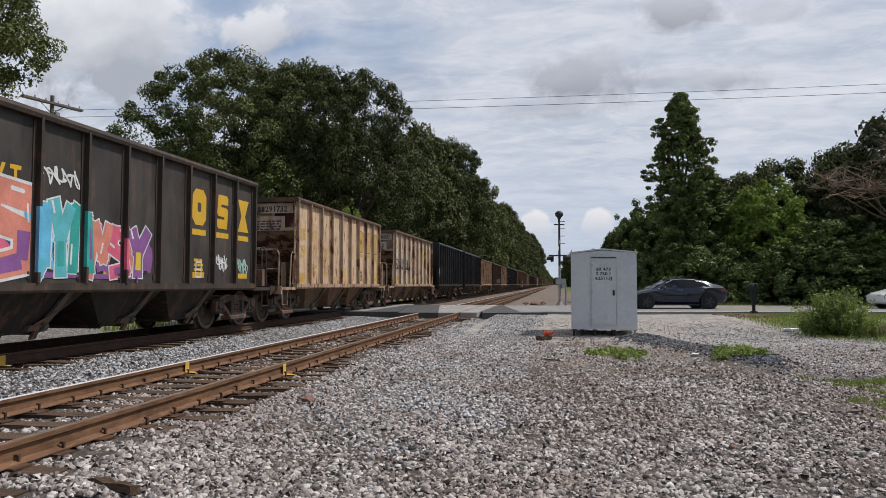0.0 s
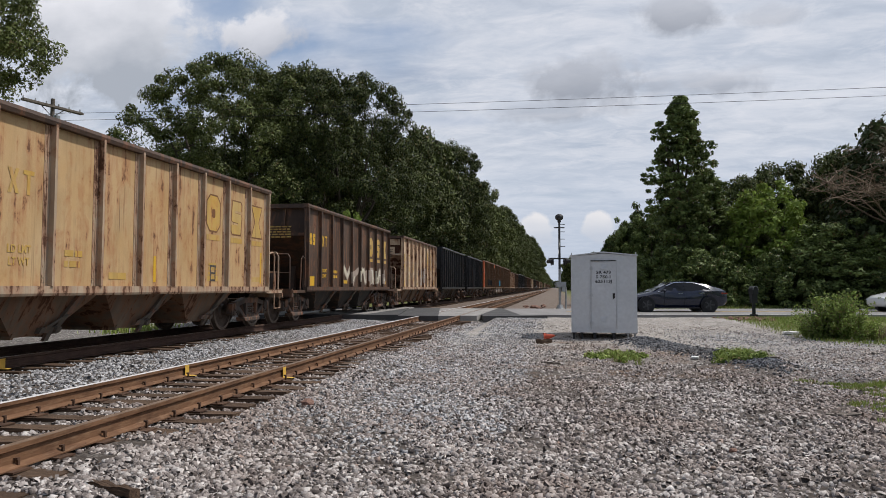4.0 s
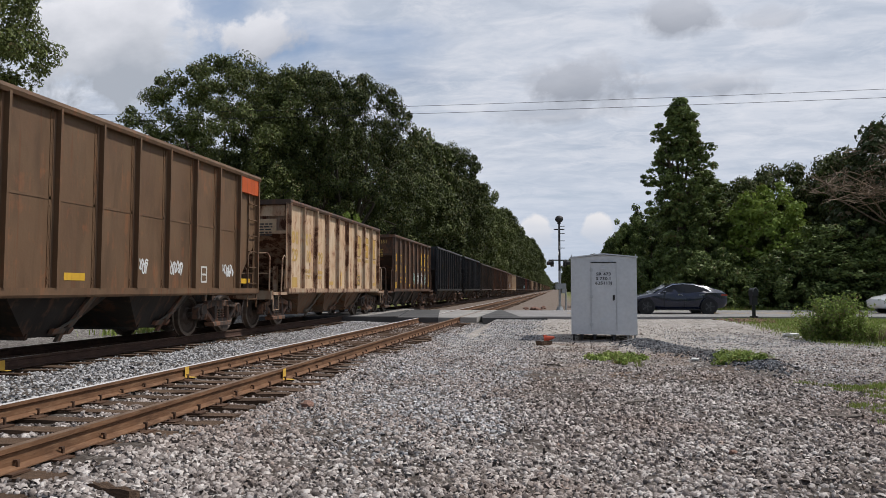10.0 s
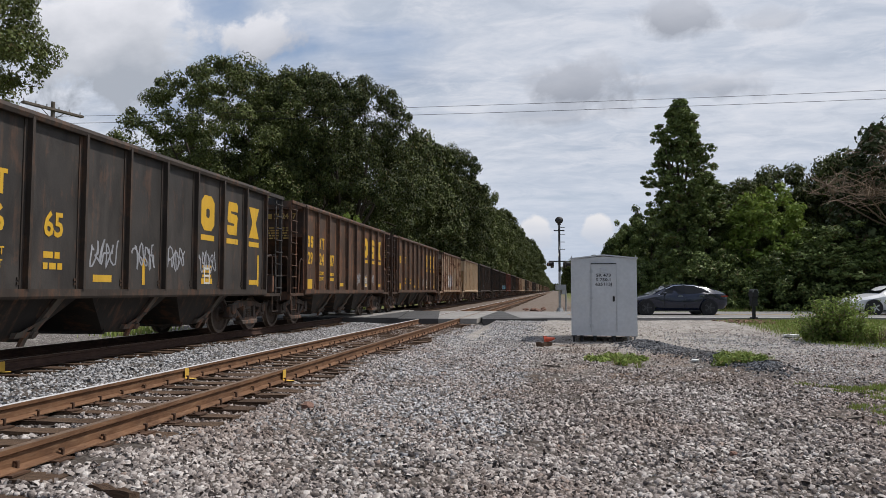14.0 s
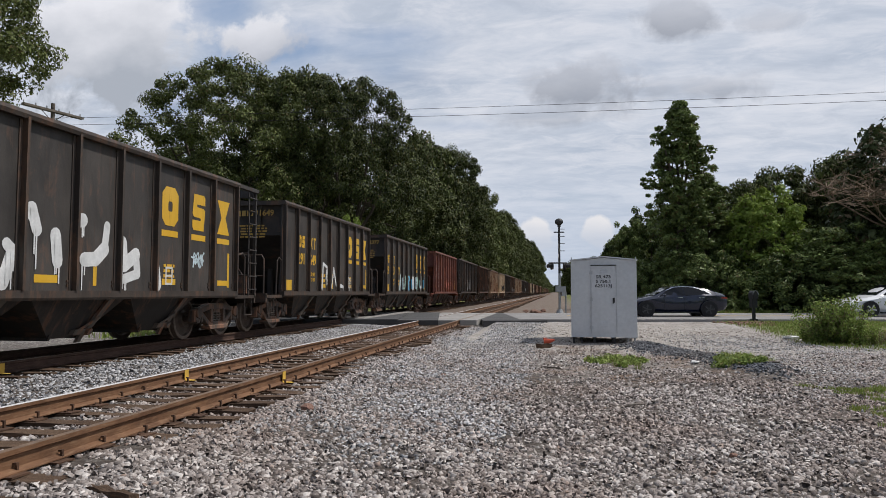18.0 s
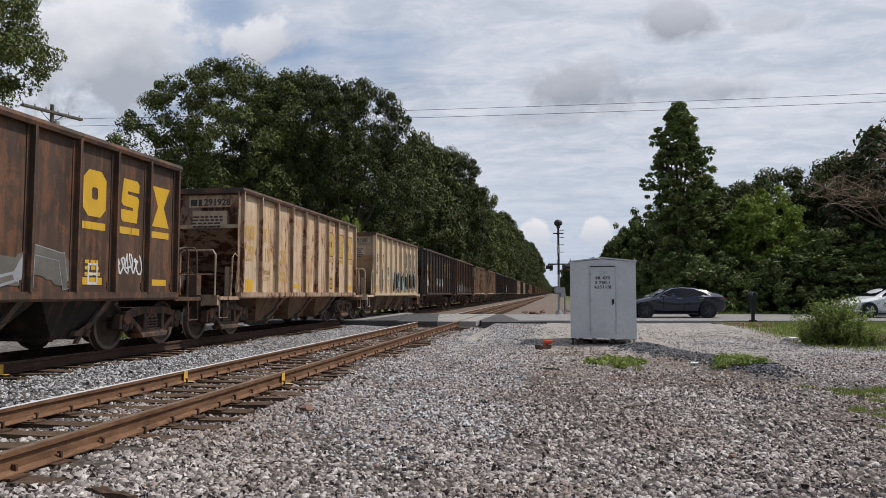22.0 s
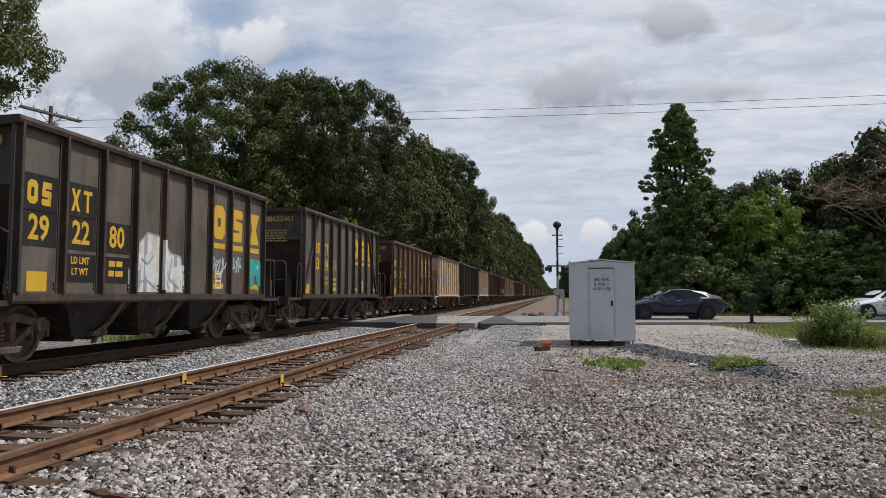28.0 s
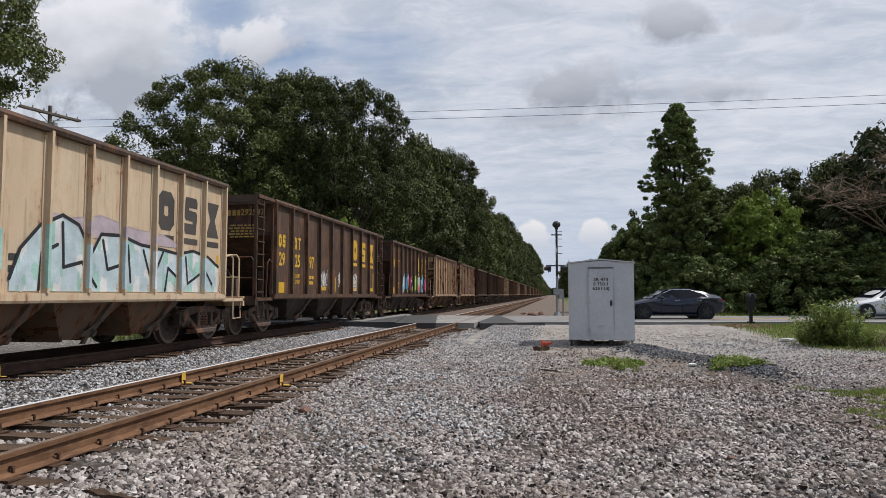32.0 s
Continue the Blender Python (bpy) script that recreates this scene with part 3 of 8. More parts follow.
def build_track(name, cx, top, label, mat, y_parts, y_plate):
    tr = tagged(new(name), label, "railway track", kind="structure")
    tr.location = (cx, 0, top)
    for s in (-1, 1):
        bm = bmesh.new()
        prism(bm, [(s * 0.7525 + x, z) for x, z in RAIL_PROFILE], -560, 900, "y")
        r = part("rail", bm, mat, tr)
        bm = bmesh.new()
        box(bm, s * 0.7525 - 0.030, s * 0.7525 + 0.030, -560, 900, -0.001, 0.003)
        # the siding's left rail head carries the sky's sheen as painted colour
        part("running_surface", bm, HEAD_SKY_SHEEN if s < 0 and cx > -6 else HEAD, r, "shiny worn rail head")
    rng = random.Random(int(top * 100))
    lo, hi = y_parts
    k = 0
    y = lo
    while y < hi:
        if abs(road_v(cx, y)) > 5.4:
            m = pose(rng.uniform(-0.05, 0.05), y + rng.uniform(-0.03, 0.03), -0.185, rng.uniform(-0.4, 0.4), rng.uniform(-0.3, 0.3), rng.uniform(-1.6, 1.6))
            t = part("tie", TIES[k % 6], TIE, tr, at=m)
            if y < y_plate:
                for s in (-1, 1):
                    part("tie_plate", PLATE, RAIL, t, at=(s * 0.7525, 0, 0.002))
        k += 1
        y += TIE_STEP
    # the ties further off in one piece
    v, f = [], []
    for j in range(460):
        y = hi + TIE_STEP * (j + 1) if j < 300 else lo - TIE_STEP * (j - 299)
        i = len(v)
        v += [(a, y + b, c) for a in (-1.3, 1.3) for b in (-0.115, 0.115) for c in (-0.36, -0.185)]
        f += [(i + 1, i + 3, i + 7, i + 5), (i, i + 4, i + 5, i + 1), (i + 4, i + 6, i + 7, i + 5), (i + 2, i + 3, i + 7, i + 6), (i, i + 1, i + 3, i + 2)]
    far = part("far_ties", fast_mesh("far_ties", np.array(v), np.array(f), TIE), TIE, tr)
    far["kind"] = "stuff"
    return tr


near_track = build_track("track_near", NEAR_X, NEAR_Z, "rusty siding track on weathered wooden ties in ballast", RAIL, (2.6, 95.0), 29.0)
far_track = build_track("track_far", FAR_X, FAR_Z, "main line track with dark rusty rails in grey ballast", RAIL_DARK, (4.0, 60.0), 4.0)


def rail_paint(x, y, z, side):
    """A yellow paint mark on a rail's web and on the tie below."""
    bm = bmesh.new()
    box(bm, x, x + 0.003 * side, y - 0.055, y + 0.055, z - 0.15, z - 0.002)
    o = part("paint_mark", bm, LINE_Y)
    bm = bmesh.new()
    prism(bm, [(x + 0.005 * side, y - 0.06), (x + 0.12 * side, y - 0.05), (x + 0.15 * side, y + 0.01), (x + 0.09 * side, y + 0.05), (x + 0.005 * side, y + 0.06)], z - 0.156, z - 0.150, "z")
    part("splash", bm, LINE_Y, o)
    tagged(o, "yellow paint mark sprayed on a rail and tie", "paint mark")


rail_paint(NEAR_X + 0.7525 + 0.040, 9.75, NEAR_Z, 1)
rail_paint(NEAR_X - 0.7525 + 0.040, 9.75, NEAR_Z, 1)
rail_paint(FAR_X + 0.7525 + 0.072, 9.6, FAR_Z - 0.01, 1)


# ---- road and crossing ----
def across(u, v, z):
    """A place u metres along the road from the origin's foot and v across it."""
    c, s = math.cos(ROAD_A), math.sin(ROAD_A)
    return (u * c - v * s, ROAD_Y + u * s + v * c, z)


ROAD_M = Matrix.Translation((0, ROAD_Y, 0)) @ Matrix.Rotation(ROAD_A, 4, "Z")


def slab(name, pts, z0, z1, mat, label, category, kind="structure"):
    bm = bmesh.new()
    prism(bm, pts, z0, z1, "z")
    ob = part(name, bm, mat)
    ob.matrix_world = ROAD_M
    return tagged(ob, label, category, kind=kind)


hw = ROAD_W / 2
slab("road", [(-2.2, -hw), (600, -hw), (600, hw), (-2.2, hw)], 0.02, ROAD_Z, ASPHALT, "worn grey two-lane asphalt road", "road")
slab("road_west", [(-600, -hw), (-13.2, -hw), (-13.2, hw), (-600, hw)], 0.02, ROAD_Z + 0.05, ASPHALT, "worn grey asphalt road beyond the tracks", "road")
slab("crossing_apron", [(-12.0, -hw - 1.6), (-7.2, -hw - 1.4), (-7.2, hw + 0.8), (-13.2, hw + 0.8), (-13.2, -hw - 1.6)], 0.1, FAR_Z - 0.012, NEW_ASPHALT, "dark asphalt apron of the level crossing", "crossing")
slab("crossing_middle", [(-7.196, -hw - 1.4), (-5.6, -hw - 1.4), (-5.6, hw + 0.8), (-7.196, hw + 0.8)], 0.1, NEAR_Z + 0.02, NEW_ASPHALT, "dark asphalt strip between the two tracks", "crossing")
slab("crossing_east", [(-3.8, -hw - 1.2), (-1.2, -hw - 0.9), (-2.204, -hw), (-2.204, hw + 0.8), (-3.8, hw + 0.8)], 0.1, NEAR_Z - 0.006, NEW_ASPHALT, "dark asphalt edge of the level crossing", "crossing")
for cx, z in ((NEAR_X, NEAR_Z), (FAR_X, FAR_Z)):
    pn = tagged(new("crossing_panels"), "pale concrete crossing panels between the rails", "crossing panel", kind="structure")
    yc = ROAD_Y + cx * math.tan(ROAD_A)
    for i in range(4):
        bm = bmesh.new()
        box(bm, cx - 0.66, cx + 0.66, yc - 5.2 + i * 2.55, yc - 5.2 + i * 2.55 + 2.5, z - 0.2, z - 0.004)
        round_edges(bm, 0.015)
        part("panel", bm, CONCRETE, pn)
        for s in (-1, 1):
            bm = bmesh.new()
            box(bm, cx + s * 1.16 - 0.34, cx + s * 1.16 + 0.34, yc - 5.2 + i * 2.55, yc - 5.2 + i * 2.55 + 2.5, z - 0.2, z + 0.006)
            round_edges(bm, 0.015)
            part("panel", bm, CONCRETE, pn)
for v, m in ((-hw + 0.18, LINE), (hw - 0.18, LINE), (-0.12, LINE_Y), (0.12, LINE_Y)):
    bm = bmesh.new()
    box(bm, 0.5, 300, v - 0.055, v + 0.055, ROAD_Z, ROAD_Z + 0.004)
    ob = part("road_marking", bm, m)
    ob.matrix_world = ROAD_M
    tagged(ob, "painted edge or centre line on the road", "road marking", kind="structure")


# ---- trees and plants ----
def leaf_cards(rng, centres, radii, per, size, squash=0.8, droop=0.0):
    """Small folded leaf sprays round clump centres: numpy verts and quads."""
    n = len(centres)
    idx = np.repeat(np.arange(n), per)
    m = len(idx)
    d = rng.normal(size=(m, 3))
    d /= np.linalg.norm(d, axis=1, keepdims=True)
    r = radii[idx][:, None] * (0.35 + 0.65 * rng.random((m, 1)) ** 0.5)
    p = centres[idx] + d * r * (1, 1, squash)
    nrm = d + rng.normal(0, 0.55, (m, 3)) + (0, 0, 0.35)
    nrm /= np.linalg.norm(nrm, axis=1, keepdims=True)
    t = np.cross(nrm, rng.normal(size=(m, 3)))
    t /= np.linalg.norm(t, axis=1, keepdims=True) + 1e-9
    b = np.cross(nrm, t)
    s = size * (0.55 + 0.9 * rng.random((m, 1)))
    t, b = t * s, b * s * 0.62
    q = np.stack([p - t, p + b * 0.9 - nrm * s * 0.15, p + t * 1.1 - (0, 0, droop), p - b * 0.9 - nrm * s * 0.15], 1)
    return q.reshape(-1, 3), np.arange(4 * m).reshape(m, 4)


def limbs_mesh(rng, height, spread, trunk_r, fork, n_limbs, mat, lean=0.0):
    """A tapered trunk that forks into limbs and branches; gives the mesh and the branch ends."""
    bm = bmesh.new()
    ends = []
    top = Vector((lean, 0, fork))
    for k in range(5):
        a = top * (k / 5) + Vector((0.08 * math.sin(k * 1.7) * trunk_r * 3, 0.08 * math.cos(k * 2.1) * trunk_r * 3, 0))
        b = top * ((k + 1) / 5) + Vector((0.08 * math.sin((k + 1) * 1.7) * trunk_r * 3, 0.08 * math.cos((k + 1) * 2.1) * trunk_r * 3, 0))
        rod(bm, a - Vector((0, 0, 0.05)), b, trunk_r * (1.35 - 0.12 * k) if k == 0 else trunk_r * (1.08 - 0.07 * k), 9, trunk_r * (1.08 - 0.07 * (k + 1)))
    for i in range(n_limbs):
        ang = 2 * math.pi * (i + rng.random() * 0.7) / n_limbs
        up = rng.uniform(0.35, 1.0)
        reach = spread * (1.15 - 0.75 * up) * rng.uniform(0.7, 1.0)
        start = top * rng.uniform(0.72, 1.0)
        mid = start + Vector((math.cos(ang) * reach * 0.5, math.sin(ang) * reach * 0.5, (height - fork) * up * 0.35))
        end = start + Vector((math.cos(ang) * reach, math.sin(ang) * reach, (height - fork) * up * 0.82))
        r = trunk_r * rng.uniform(0.32, 0.5)
        rod(bm, start, mid, r, 7, r * 0.62)
        rod(bm, mid, end, r * 0.62, 6, r * 0.2)
        ends.append(end)
        for j in range(3):
            s = mid.lerp(end, rng.random() * 0.8)
            e = s + Vector((rng.uniform(-1, 1), rng.uniform(-1, 1), rng.uniform(0.0, 0.9))) * spread * 0.33
            rod(bm, s, e, r * 0.3, 5, r * 0.08)
            ends.append(e)
    return to_mesh("trunk", bm, mat, True), [tuple(e) for e in ends]


def tree_kind(seed, height, spread, trunk_r, fork, n_limbs, clumps, per, leaf, clump_r, low, mat, shape="oak"):
    """The meshes of one kind of tree: trunk and crown."""
    rng = random.Random(seed)
    nr = np.random.default_rng(seed)
    trunk, ends = limbs_mesh(rng, height, spread, trunk_r, fork, n_limbs, BARK)
    c = []
    if shape == "oak":
        # clumps over an uneven dome, with a few left out
        while len(c) < clumps:
            a = nr.uniform(0, 2 * math.pi)
            h = nr.uniform(low, 1.0)
            edge = math.sqrt(max(0.0, 1 - ((h - 0.48) / 0.55) ** 2)) if h > 0.48 else 0.80 + 0.42 * (h - low) / (0.48 - low + 1e-6) * 0.48
            lump = 0.86 + 0.10 * math.sin(3 * a + seed) + 0.10 * math.sin(5 * a + 9 * h + seed * 2)
            rr = spread * min(edge, 1.0) * lump * nr.uniform(0.45, 1.0) ** 0.5
            c.append((math.cos(a) * rr, math.sin(a) * rr, h * height - clump_r * 0.5))
        c += ends
    elif shape == "tower":
        while len(c) < clumps:
            a = nr.uniform(0, 2 * math.pi)
            h = nr.uniform(low, 1.0)
            prof = np.interp(h, [0, 0.12, 0.35, 0.52, 0.66, 0.76, 0.86, 0.94, 1.0], [1.15, 1.0, 0.88, 0.92, 1.0, 0.72, 0.66, 0.36, 0.10])
            rr = spread * prof * (0.74 + 0.18 * math.sin(3 * a + 5 * h + seed) + 0.16 * math.sin(7 * a + 23 * h)) * nr.uniform(0.3, 1.0) ** 0.5 * (1.32 if nr.random() < 0.10 else 1.0)
            c.append((math.cos(a) * rr, math.sin(a) * rr, h * height - clump_r * 0.3))
    else:
        # a leafy mound that reaches to the ground
        while len(c) < clumps:
            a = nr.uniform(0, 2 * math.pi)
            h = nr.uniform(0.03, 1.0)
            lump = 0.82 + 0.18 * math.sin(3 * a + seed) * math.cos(6 * h + seed)
            rr = spread * math.sqrt(max(0, 1 - (h * 0.93) ** 2.2)) * lump * nr.uniform(0.55, 1.0) ** 0.5
            c.append((math.cos(a) * rr, math.sin(a) * rr, h * height * (0.9 + 0.12 * math.sin(5 * a + seed)) - clump_r * 0.3))
    c = np.array(c)
    rad = clump_r * nr.uniform(0.55, 1.25, len(c))
    v, f = leaf_cards(nr, c, rad, per, leaf, 0.72, leaf * 0.25)
    return trunk, fast_mesh("crown", v, f, mat)


KINDS = {
    "oak_a": tree_kind(11, 19.0, 9.6, 0.62, 4.6, 11, 400, 260, 0.10, 0.92, 0.24, LEAF_OAK),
    "oak_b": tree_kind(12, 17.5, 9.0, 0.50, 4.2, 9, 280, 270, 0.105, 0.95, 0.20, LEAF_OAK),
    "oak_c": tree_kind(13, 16.0, 7.0, 0.42, 4.0, 8, 270, 190, 0.135, 0.95, 0.06, LEAF_OAK),
    "oak_d": tree_kind(21, 20.5, 9.2, 0.55, 8.5, 10, 520, 360, 0.075, 0.80, 0.50, LEAF_OAK),
    "wood": tree_kind(14, 15.0, 6.0, 0.32, 3.5, 7, 210, 130, 0.18, 1.15, 0.03, LEAF_OAK),
    "tower": tree_kind(15, 14.6, 2.3, 0.30, 8.0, 8, 900, 55, 0.10, 0.30, 0.02, LEAF_VINE, "tower"),
    "vine": tree_kind(16, 8.0, 4.2, 0.20, 3.0, 5, 430, 100, 0.105, 0.52, 0.02, LEAF_VINE, "mound"),
    "dull": tree_kind(17, 11.0, 4.6, 0.26, 3.6, 10, 190, 70, 0.16, 0.85, 0.14, LEAF_DULL),
    "light": tree_kind(18, 7.5, 3.3, 0.14, 2.0, 6, 280, 85, 0.11, 0.5, 0.05, LEAF_LIGHT, "mound"),
    "hedge": tree_kind(19, 4.6, 3.8, 0.12, 1.0, 5, 330, 95, 0.09, 0.45, 0.02, LEAF_VINE, "mound"),
}


def bare_crown(seed):
    """Leafless limbs with many fine twigs."""
    rng = random.Random(seed)
    trunk, ends = limbs_mesh(rng, 9.5, 5.0, 0.16, 3.4, 12, TWIG)
    bm = bmesh.new()
    for e in ends:
        for _ in range(9):
            tip = Vector(e) + Vector((rng.uniform(-1.2, 1.2), rng.uniform(-1.2, 1.2), rng.uniform(-0.5, 0.9)))
            rod(bm, Vector(e) * 0.985, tip, 0.022, 4, 0.008)
            for _ in range(3):
                m = Vector(e).lerp(tip, rng.uniform(0.3, 0.9))
                rod(bm, m, m + Vector((rng.uniform(-0.5, 0.5), rng.uniform(-0.5, 0.5), rng.uniform(-0.3, 0.4))), 0.012, 4, 0.005)
    return trunk, to_mesh("twigs", bm, TWIG)


KINDS["bare"] = bare_crown(31)
TREE_LABEL = {
    "oak_a": ("broad dark green live oak with spreading limbs", "tree"), "oak_b": ("tall dark green oak beside the railway", "tree"),
    "oak_d": ("tall oak with high hanging branches", "tree"), "oak_c": ("dense dark green tree at the track side", "tree"), "wood": ("dark leafy woodland tree", "tree"),
    "bare": ("leafless brown tree with fine dry twigs", "tree"), "tower": ("tall narrow tree wrapped in green vines", "tree"), "vine": ("mound of vine-covered shrubs behind the road", "shrub"),
    "dull": ("grey-green tree with thin bare twigs", "tree"), "light": ("bright green young tree with light leaves", "tree"),
    "hedge": ("low dark green thicket at the road side", "shrub")}


def tree(kind, x, y, s=1.0, sz=None, turn=0.0, z=None):
    trunk, crown = KINDS[kind]
    label, cat = TREE_LABEL[kind]
    o = thing("tree" if cat == "tree" else "shrub", label, cat, group="woodland along the railway and road")
    base = float(ground_z(x, y)) - 0.03 if z is None else z
    o.matrix_world = Matrix.LocRotScale((x, y, base), Euler((0, 0, radians(turn))), (s, s, s if sz is None else sz))
    part("trunk", trunk, BARK, o)
    part("twigs" if kind == "bare" else "crown", crown, LEAF_OAK, o)["kind"] = "stuff"
    return o


# the oaks across the tracks
tree("oak_a", -27.5, 56.0, 1.0, 1.10, 20)
tree("oak_a", -17.8, 58.0, 0.80, 1.05, 160)
tree("oak_b", -22.5, 60.0, 0.9, 1.22, 250)
tree("oak_b", -37.0, 68.0, 1.0, 0.95, 75)
tree("oak_b", -21.0, 72.0, 1.0, 1.05, 200)
tree("oak_c", -16.5, 80.0, 1.0, 1.0, 40)
# near oak whose branches hang into view
tree("oak_d", -31.0, 25.0, 1.0, 1.19, 300)
# a bright sapling before the oaks
tree("light", -14.2, 47.5, 0.46, 0.90, 20)
rt = random.Random(5)
# the wood that follows the main line
for i in range(30):
    y = 90 + i * 12 + rt.uniform(-3, 3)
    tree(rt.choice(["oak_c", "oak_b", "wood"]), min(-13.8, -17.2 + 0.014 * (y - 90)) + rt.uniform(-1.2, 0.6), y, rt.uniform(0.95, 1.1), rt.uniform(1.30, 1.52), rt.uniform(0, 360))
for i in range(12):
    tree(rt.choice(["wood", "oak_c"]), -30 + rt.uniform(-8, 2), 78 + i * 16 + rt.uniform(-4, 4), rt.uniform(0.9, 1.15), rt.uniform(0.9, 1.1), rt.uniform(0, 360))
for i in range(9):
    tree("wood", -62 + i * 5.2 + rt.uniform(-2, 2), 84 + rt.uniform(-3, 8), rt.uniform(0.75, 0.95), rt.uniform(0.62, 0.8), rt.uniform(0, 360))
# the right side: the vine tower and the thicket behind the road
tree("tower", 7.8, 46.0, 1.0, 0.92, 30)
tree("tower", 9.9, 49.0, 1.0, 0.64, 130)
for kind, x, y, s, sz, r in (
        ("vine", 3.0, 58.0, 0.42, 0.50, 10), ("vine", 4.4, 56.0, 0.42, 0.66, 210), ("vine", 5.4, 56.0, 0.55, 0.85, 50), ("vine", 7.2, 57.0, 0.8, 1.0, 80), ("vine", 12.4, 47.5, 0.85, 0.86, 140), ("light", 12.9, 45.6, 1.0, 1.02, 60),
        ("vine", 15.8, 43.8, 1.0, 0.64, 200), ("wood", 14.0, 57.0, 0.5, 0.66, 30), ("wood", 17.2, 58.0, 0.6, 0.74, 100), ("vine", 20.0, 45.8, 1.12, 0.85, 260),
        ("wood", 21.4, 58.0, 0.62, 0.80, 200), ("dull", 20.4, 46.0, 1.0, 1.05, 40), ("dull", 24.2, 45.1, 1.1, 1.29, 150), ("oak_c", 26.0, 50.0, 0.72, 1.06, 10), ("vine", 24.0, 43.6, 0.98, 0.68, 330),
        ("hedge", 9.0, 44.0, 0.9, 0.80, 0), ("hedge", 13.0, 43.4, 0.9, 0.75, 70), ("hedge", 6.2, 46.0, 0.7, 0.8, 140), ("hedge", 18.0, 43.9, 0.9, 0.84, 210), ("hedge", 22.6, 44.1, 0.95, 0.97, 20),
        ("wood", 10.5, 62.0, 0.6, 0.56, 50), ("wood", 7.4, 68.0, 0.55, 0.5, 90), ("wood", 24.0, 62.0, 0.9, 0.80, 10)):
    tree(kind, x, y, s, sz, r)
for i in range(14):
    y = 72 + i * 15 + rt.uniform(-4, 4)
    tree("wood", 11.0 - 0.012 * (y - 72) + rt.uniform(-1, 2.0), y, rt.uniform(0.6, 0.8), rt.uniform(0.46, 0.6) + 0.001 * (y - 72), rt.uniform(0, 360))
for i in range(9):
    tree("wood", 28 + rt.uniform(-2, 3) + i * 4, 44 + i * 3 + rt.uniform(-2, 2), 0.9, rt.uniform(0.7, 0.85), rt.uniform(0, 360))
tree("bare", 20.1, 42.8, 1.42, 1.25, 20)
tree("bare", 23.3, 43.3, 1.4, 1.34, 140)
# both sides of the line, on to its end
for i in range(13):
    y = 470 + i * 95
    tree("wood", -15.5 + rt.uniform(-1, 1), y, 1.3, rt.uniform(1.3, 1.5), rt.uniform(0, 360))
    tree("wood", 9.5 + rt.uniform(-1, 2), y - 150, 1.3, rt.uniform(1.0, 1.3), rt.uniform(0, 360))
for i in range(5):
    tree("wood", -24 + i * 12, 1750, 1.6, rt.uniform(1.2, 1.5), rt.uniform(0, 360))
# distant woods close the horizon
for i in range(46):
    a = radians(-180 + i * 8 + rt.uniform(-3, 3))
    r = rt.uniform(300, 420)
    if abs(math.degrees(a)) > 6 and abs(math.degrees(a)) < 172:
        tree("wood", r * math.sin(a), r * math.cos(a), 2.2, rt.uniform(0.9, 1.2), rt.uniform(0, 360))


# ---- the freight train ----
SPEED = 16.40                   # metres a second towards the viewer
HALF = 1.50                     # half the width over the side sheets
SILL = 1.07
TEXT_TURN = Matrix(((0, 0, 1, 0), (1, 0, 0, 0), (0, 1, 0, 0), (0, 0, 0, 1)))     # writing on the side that faces the yard
FRONT_TURN = Matrix(((1, 0, 0, 0), (0, 0, -1, 0), (0, 1, 0, 0), (0, 0, 0, 1)))   # writing on a leading end
TEXTS = {}


def text_mesh(txt, mat, size):
    key = (txt, mat.name, round(size, 3))
    if key not in TEXTS:
        cu = bpy.data.curves.new("writing", "FONT")
        cu.body, cu.size, cu.extrude, cu.offset = txt, size * 1.39, 0.002, 0.032 * size
        cu.align_x, cu.align_y, cu.resolution_u = "CENTER", "CENTER", 2
        ob = new("writing", cu)
        me = bpy.data.meshes.new_from_object(ob.evaluated_get(bpy.context.evaluated_depsgraph_get()))
        bpy.data.objects.remove(ob)
        bpy.data.curves.remove(cu)
        me.name = "writing"
        me.materials.clear()
        me.materials.append(mat)
        TEXTS[key] = me
    return TEXTS[key]


def writing(txt, car, y, z, size, mat, x=HALF + 0.006, squeeze=0.85):
    return part("writing", text_mesh(txt, mat, size), mat, car, at=Matrix.Translation((x, y, z)) @ TEXT_TURN @ Matrix.Diagonal((squeeze, 1, 1, 1)))


def flat_shape(bm, loops, x):
    """A flat painted shape from closed outlines; the second one, where there is one, is a hole bridged to the first."""
    if len(loops) == 1:
        bm.faces.new([bm.verts.new((x, p[0], p[1])) for p in loops[0]])
        return
    a = [bm.verts.new((x, p[0], p[1])) for p in loops[0]]
    b = [bm.verts.new((x, p[0], p[1])) for p in loops[1]]
    n = len(a)
    for i in range(n):
        bm.faces.new((a[i], a[(i + 1) % n], b[(i + 1) % n], b[i]))


def octagon(y, z, w, h, c):
    return [(y - w + c, z - h), (y + w - c, z - h), (y + w, z - h + c), (y + w, z + h - c), (y + w - c, z + h), (y - w + c, z + h), (y - w, z + h - c), (y - w, z - h + c)]


def zigzag(y, z, a, h):
    """A stepped block, cut from both sides."""
    p = [(-a * 0.8, 0.5), (a * 0.8, 0.5), (a, 0.42), (a, 0.22), (-a * 0.3, 0.22), (-a * 0.3, 0.15), (a * 0.8, 0.13), (a, 0.05)]
    return [(y + u, z + v * h) for u, v in p] + [(y - u, z - v * h) for u, v in p]


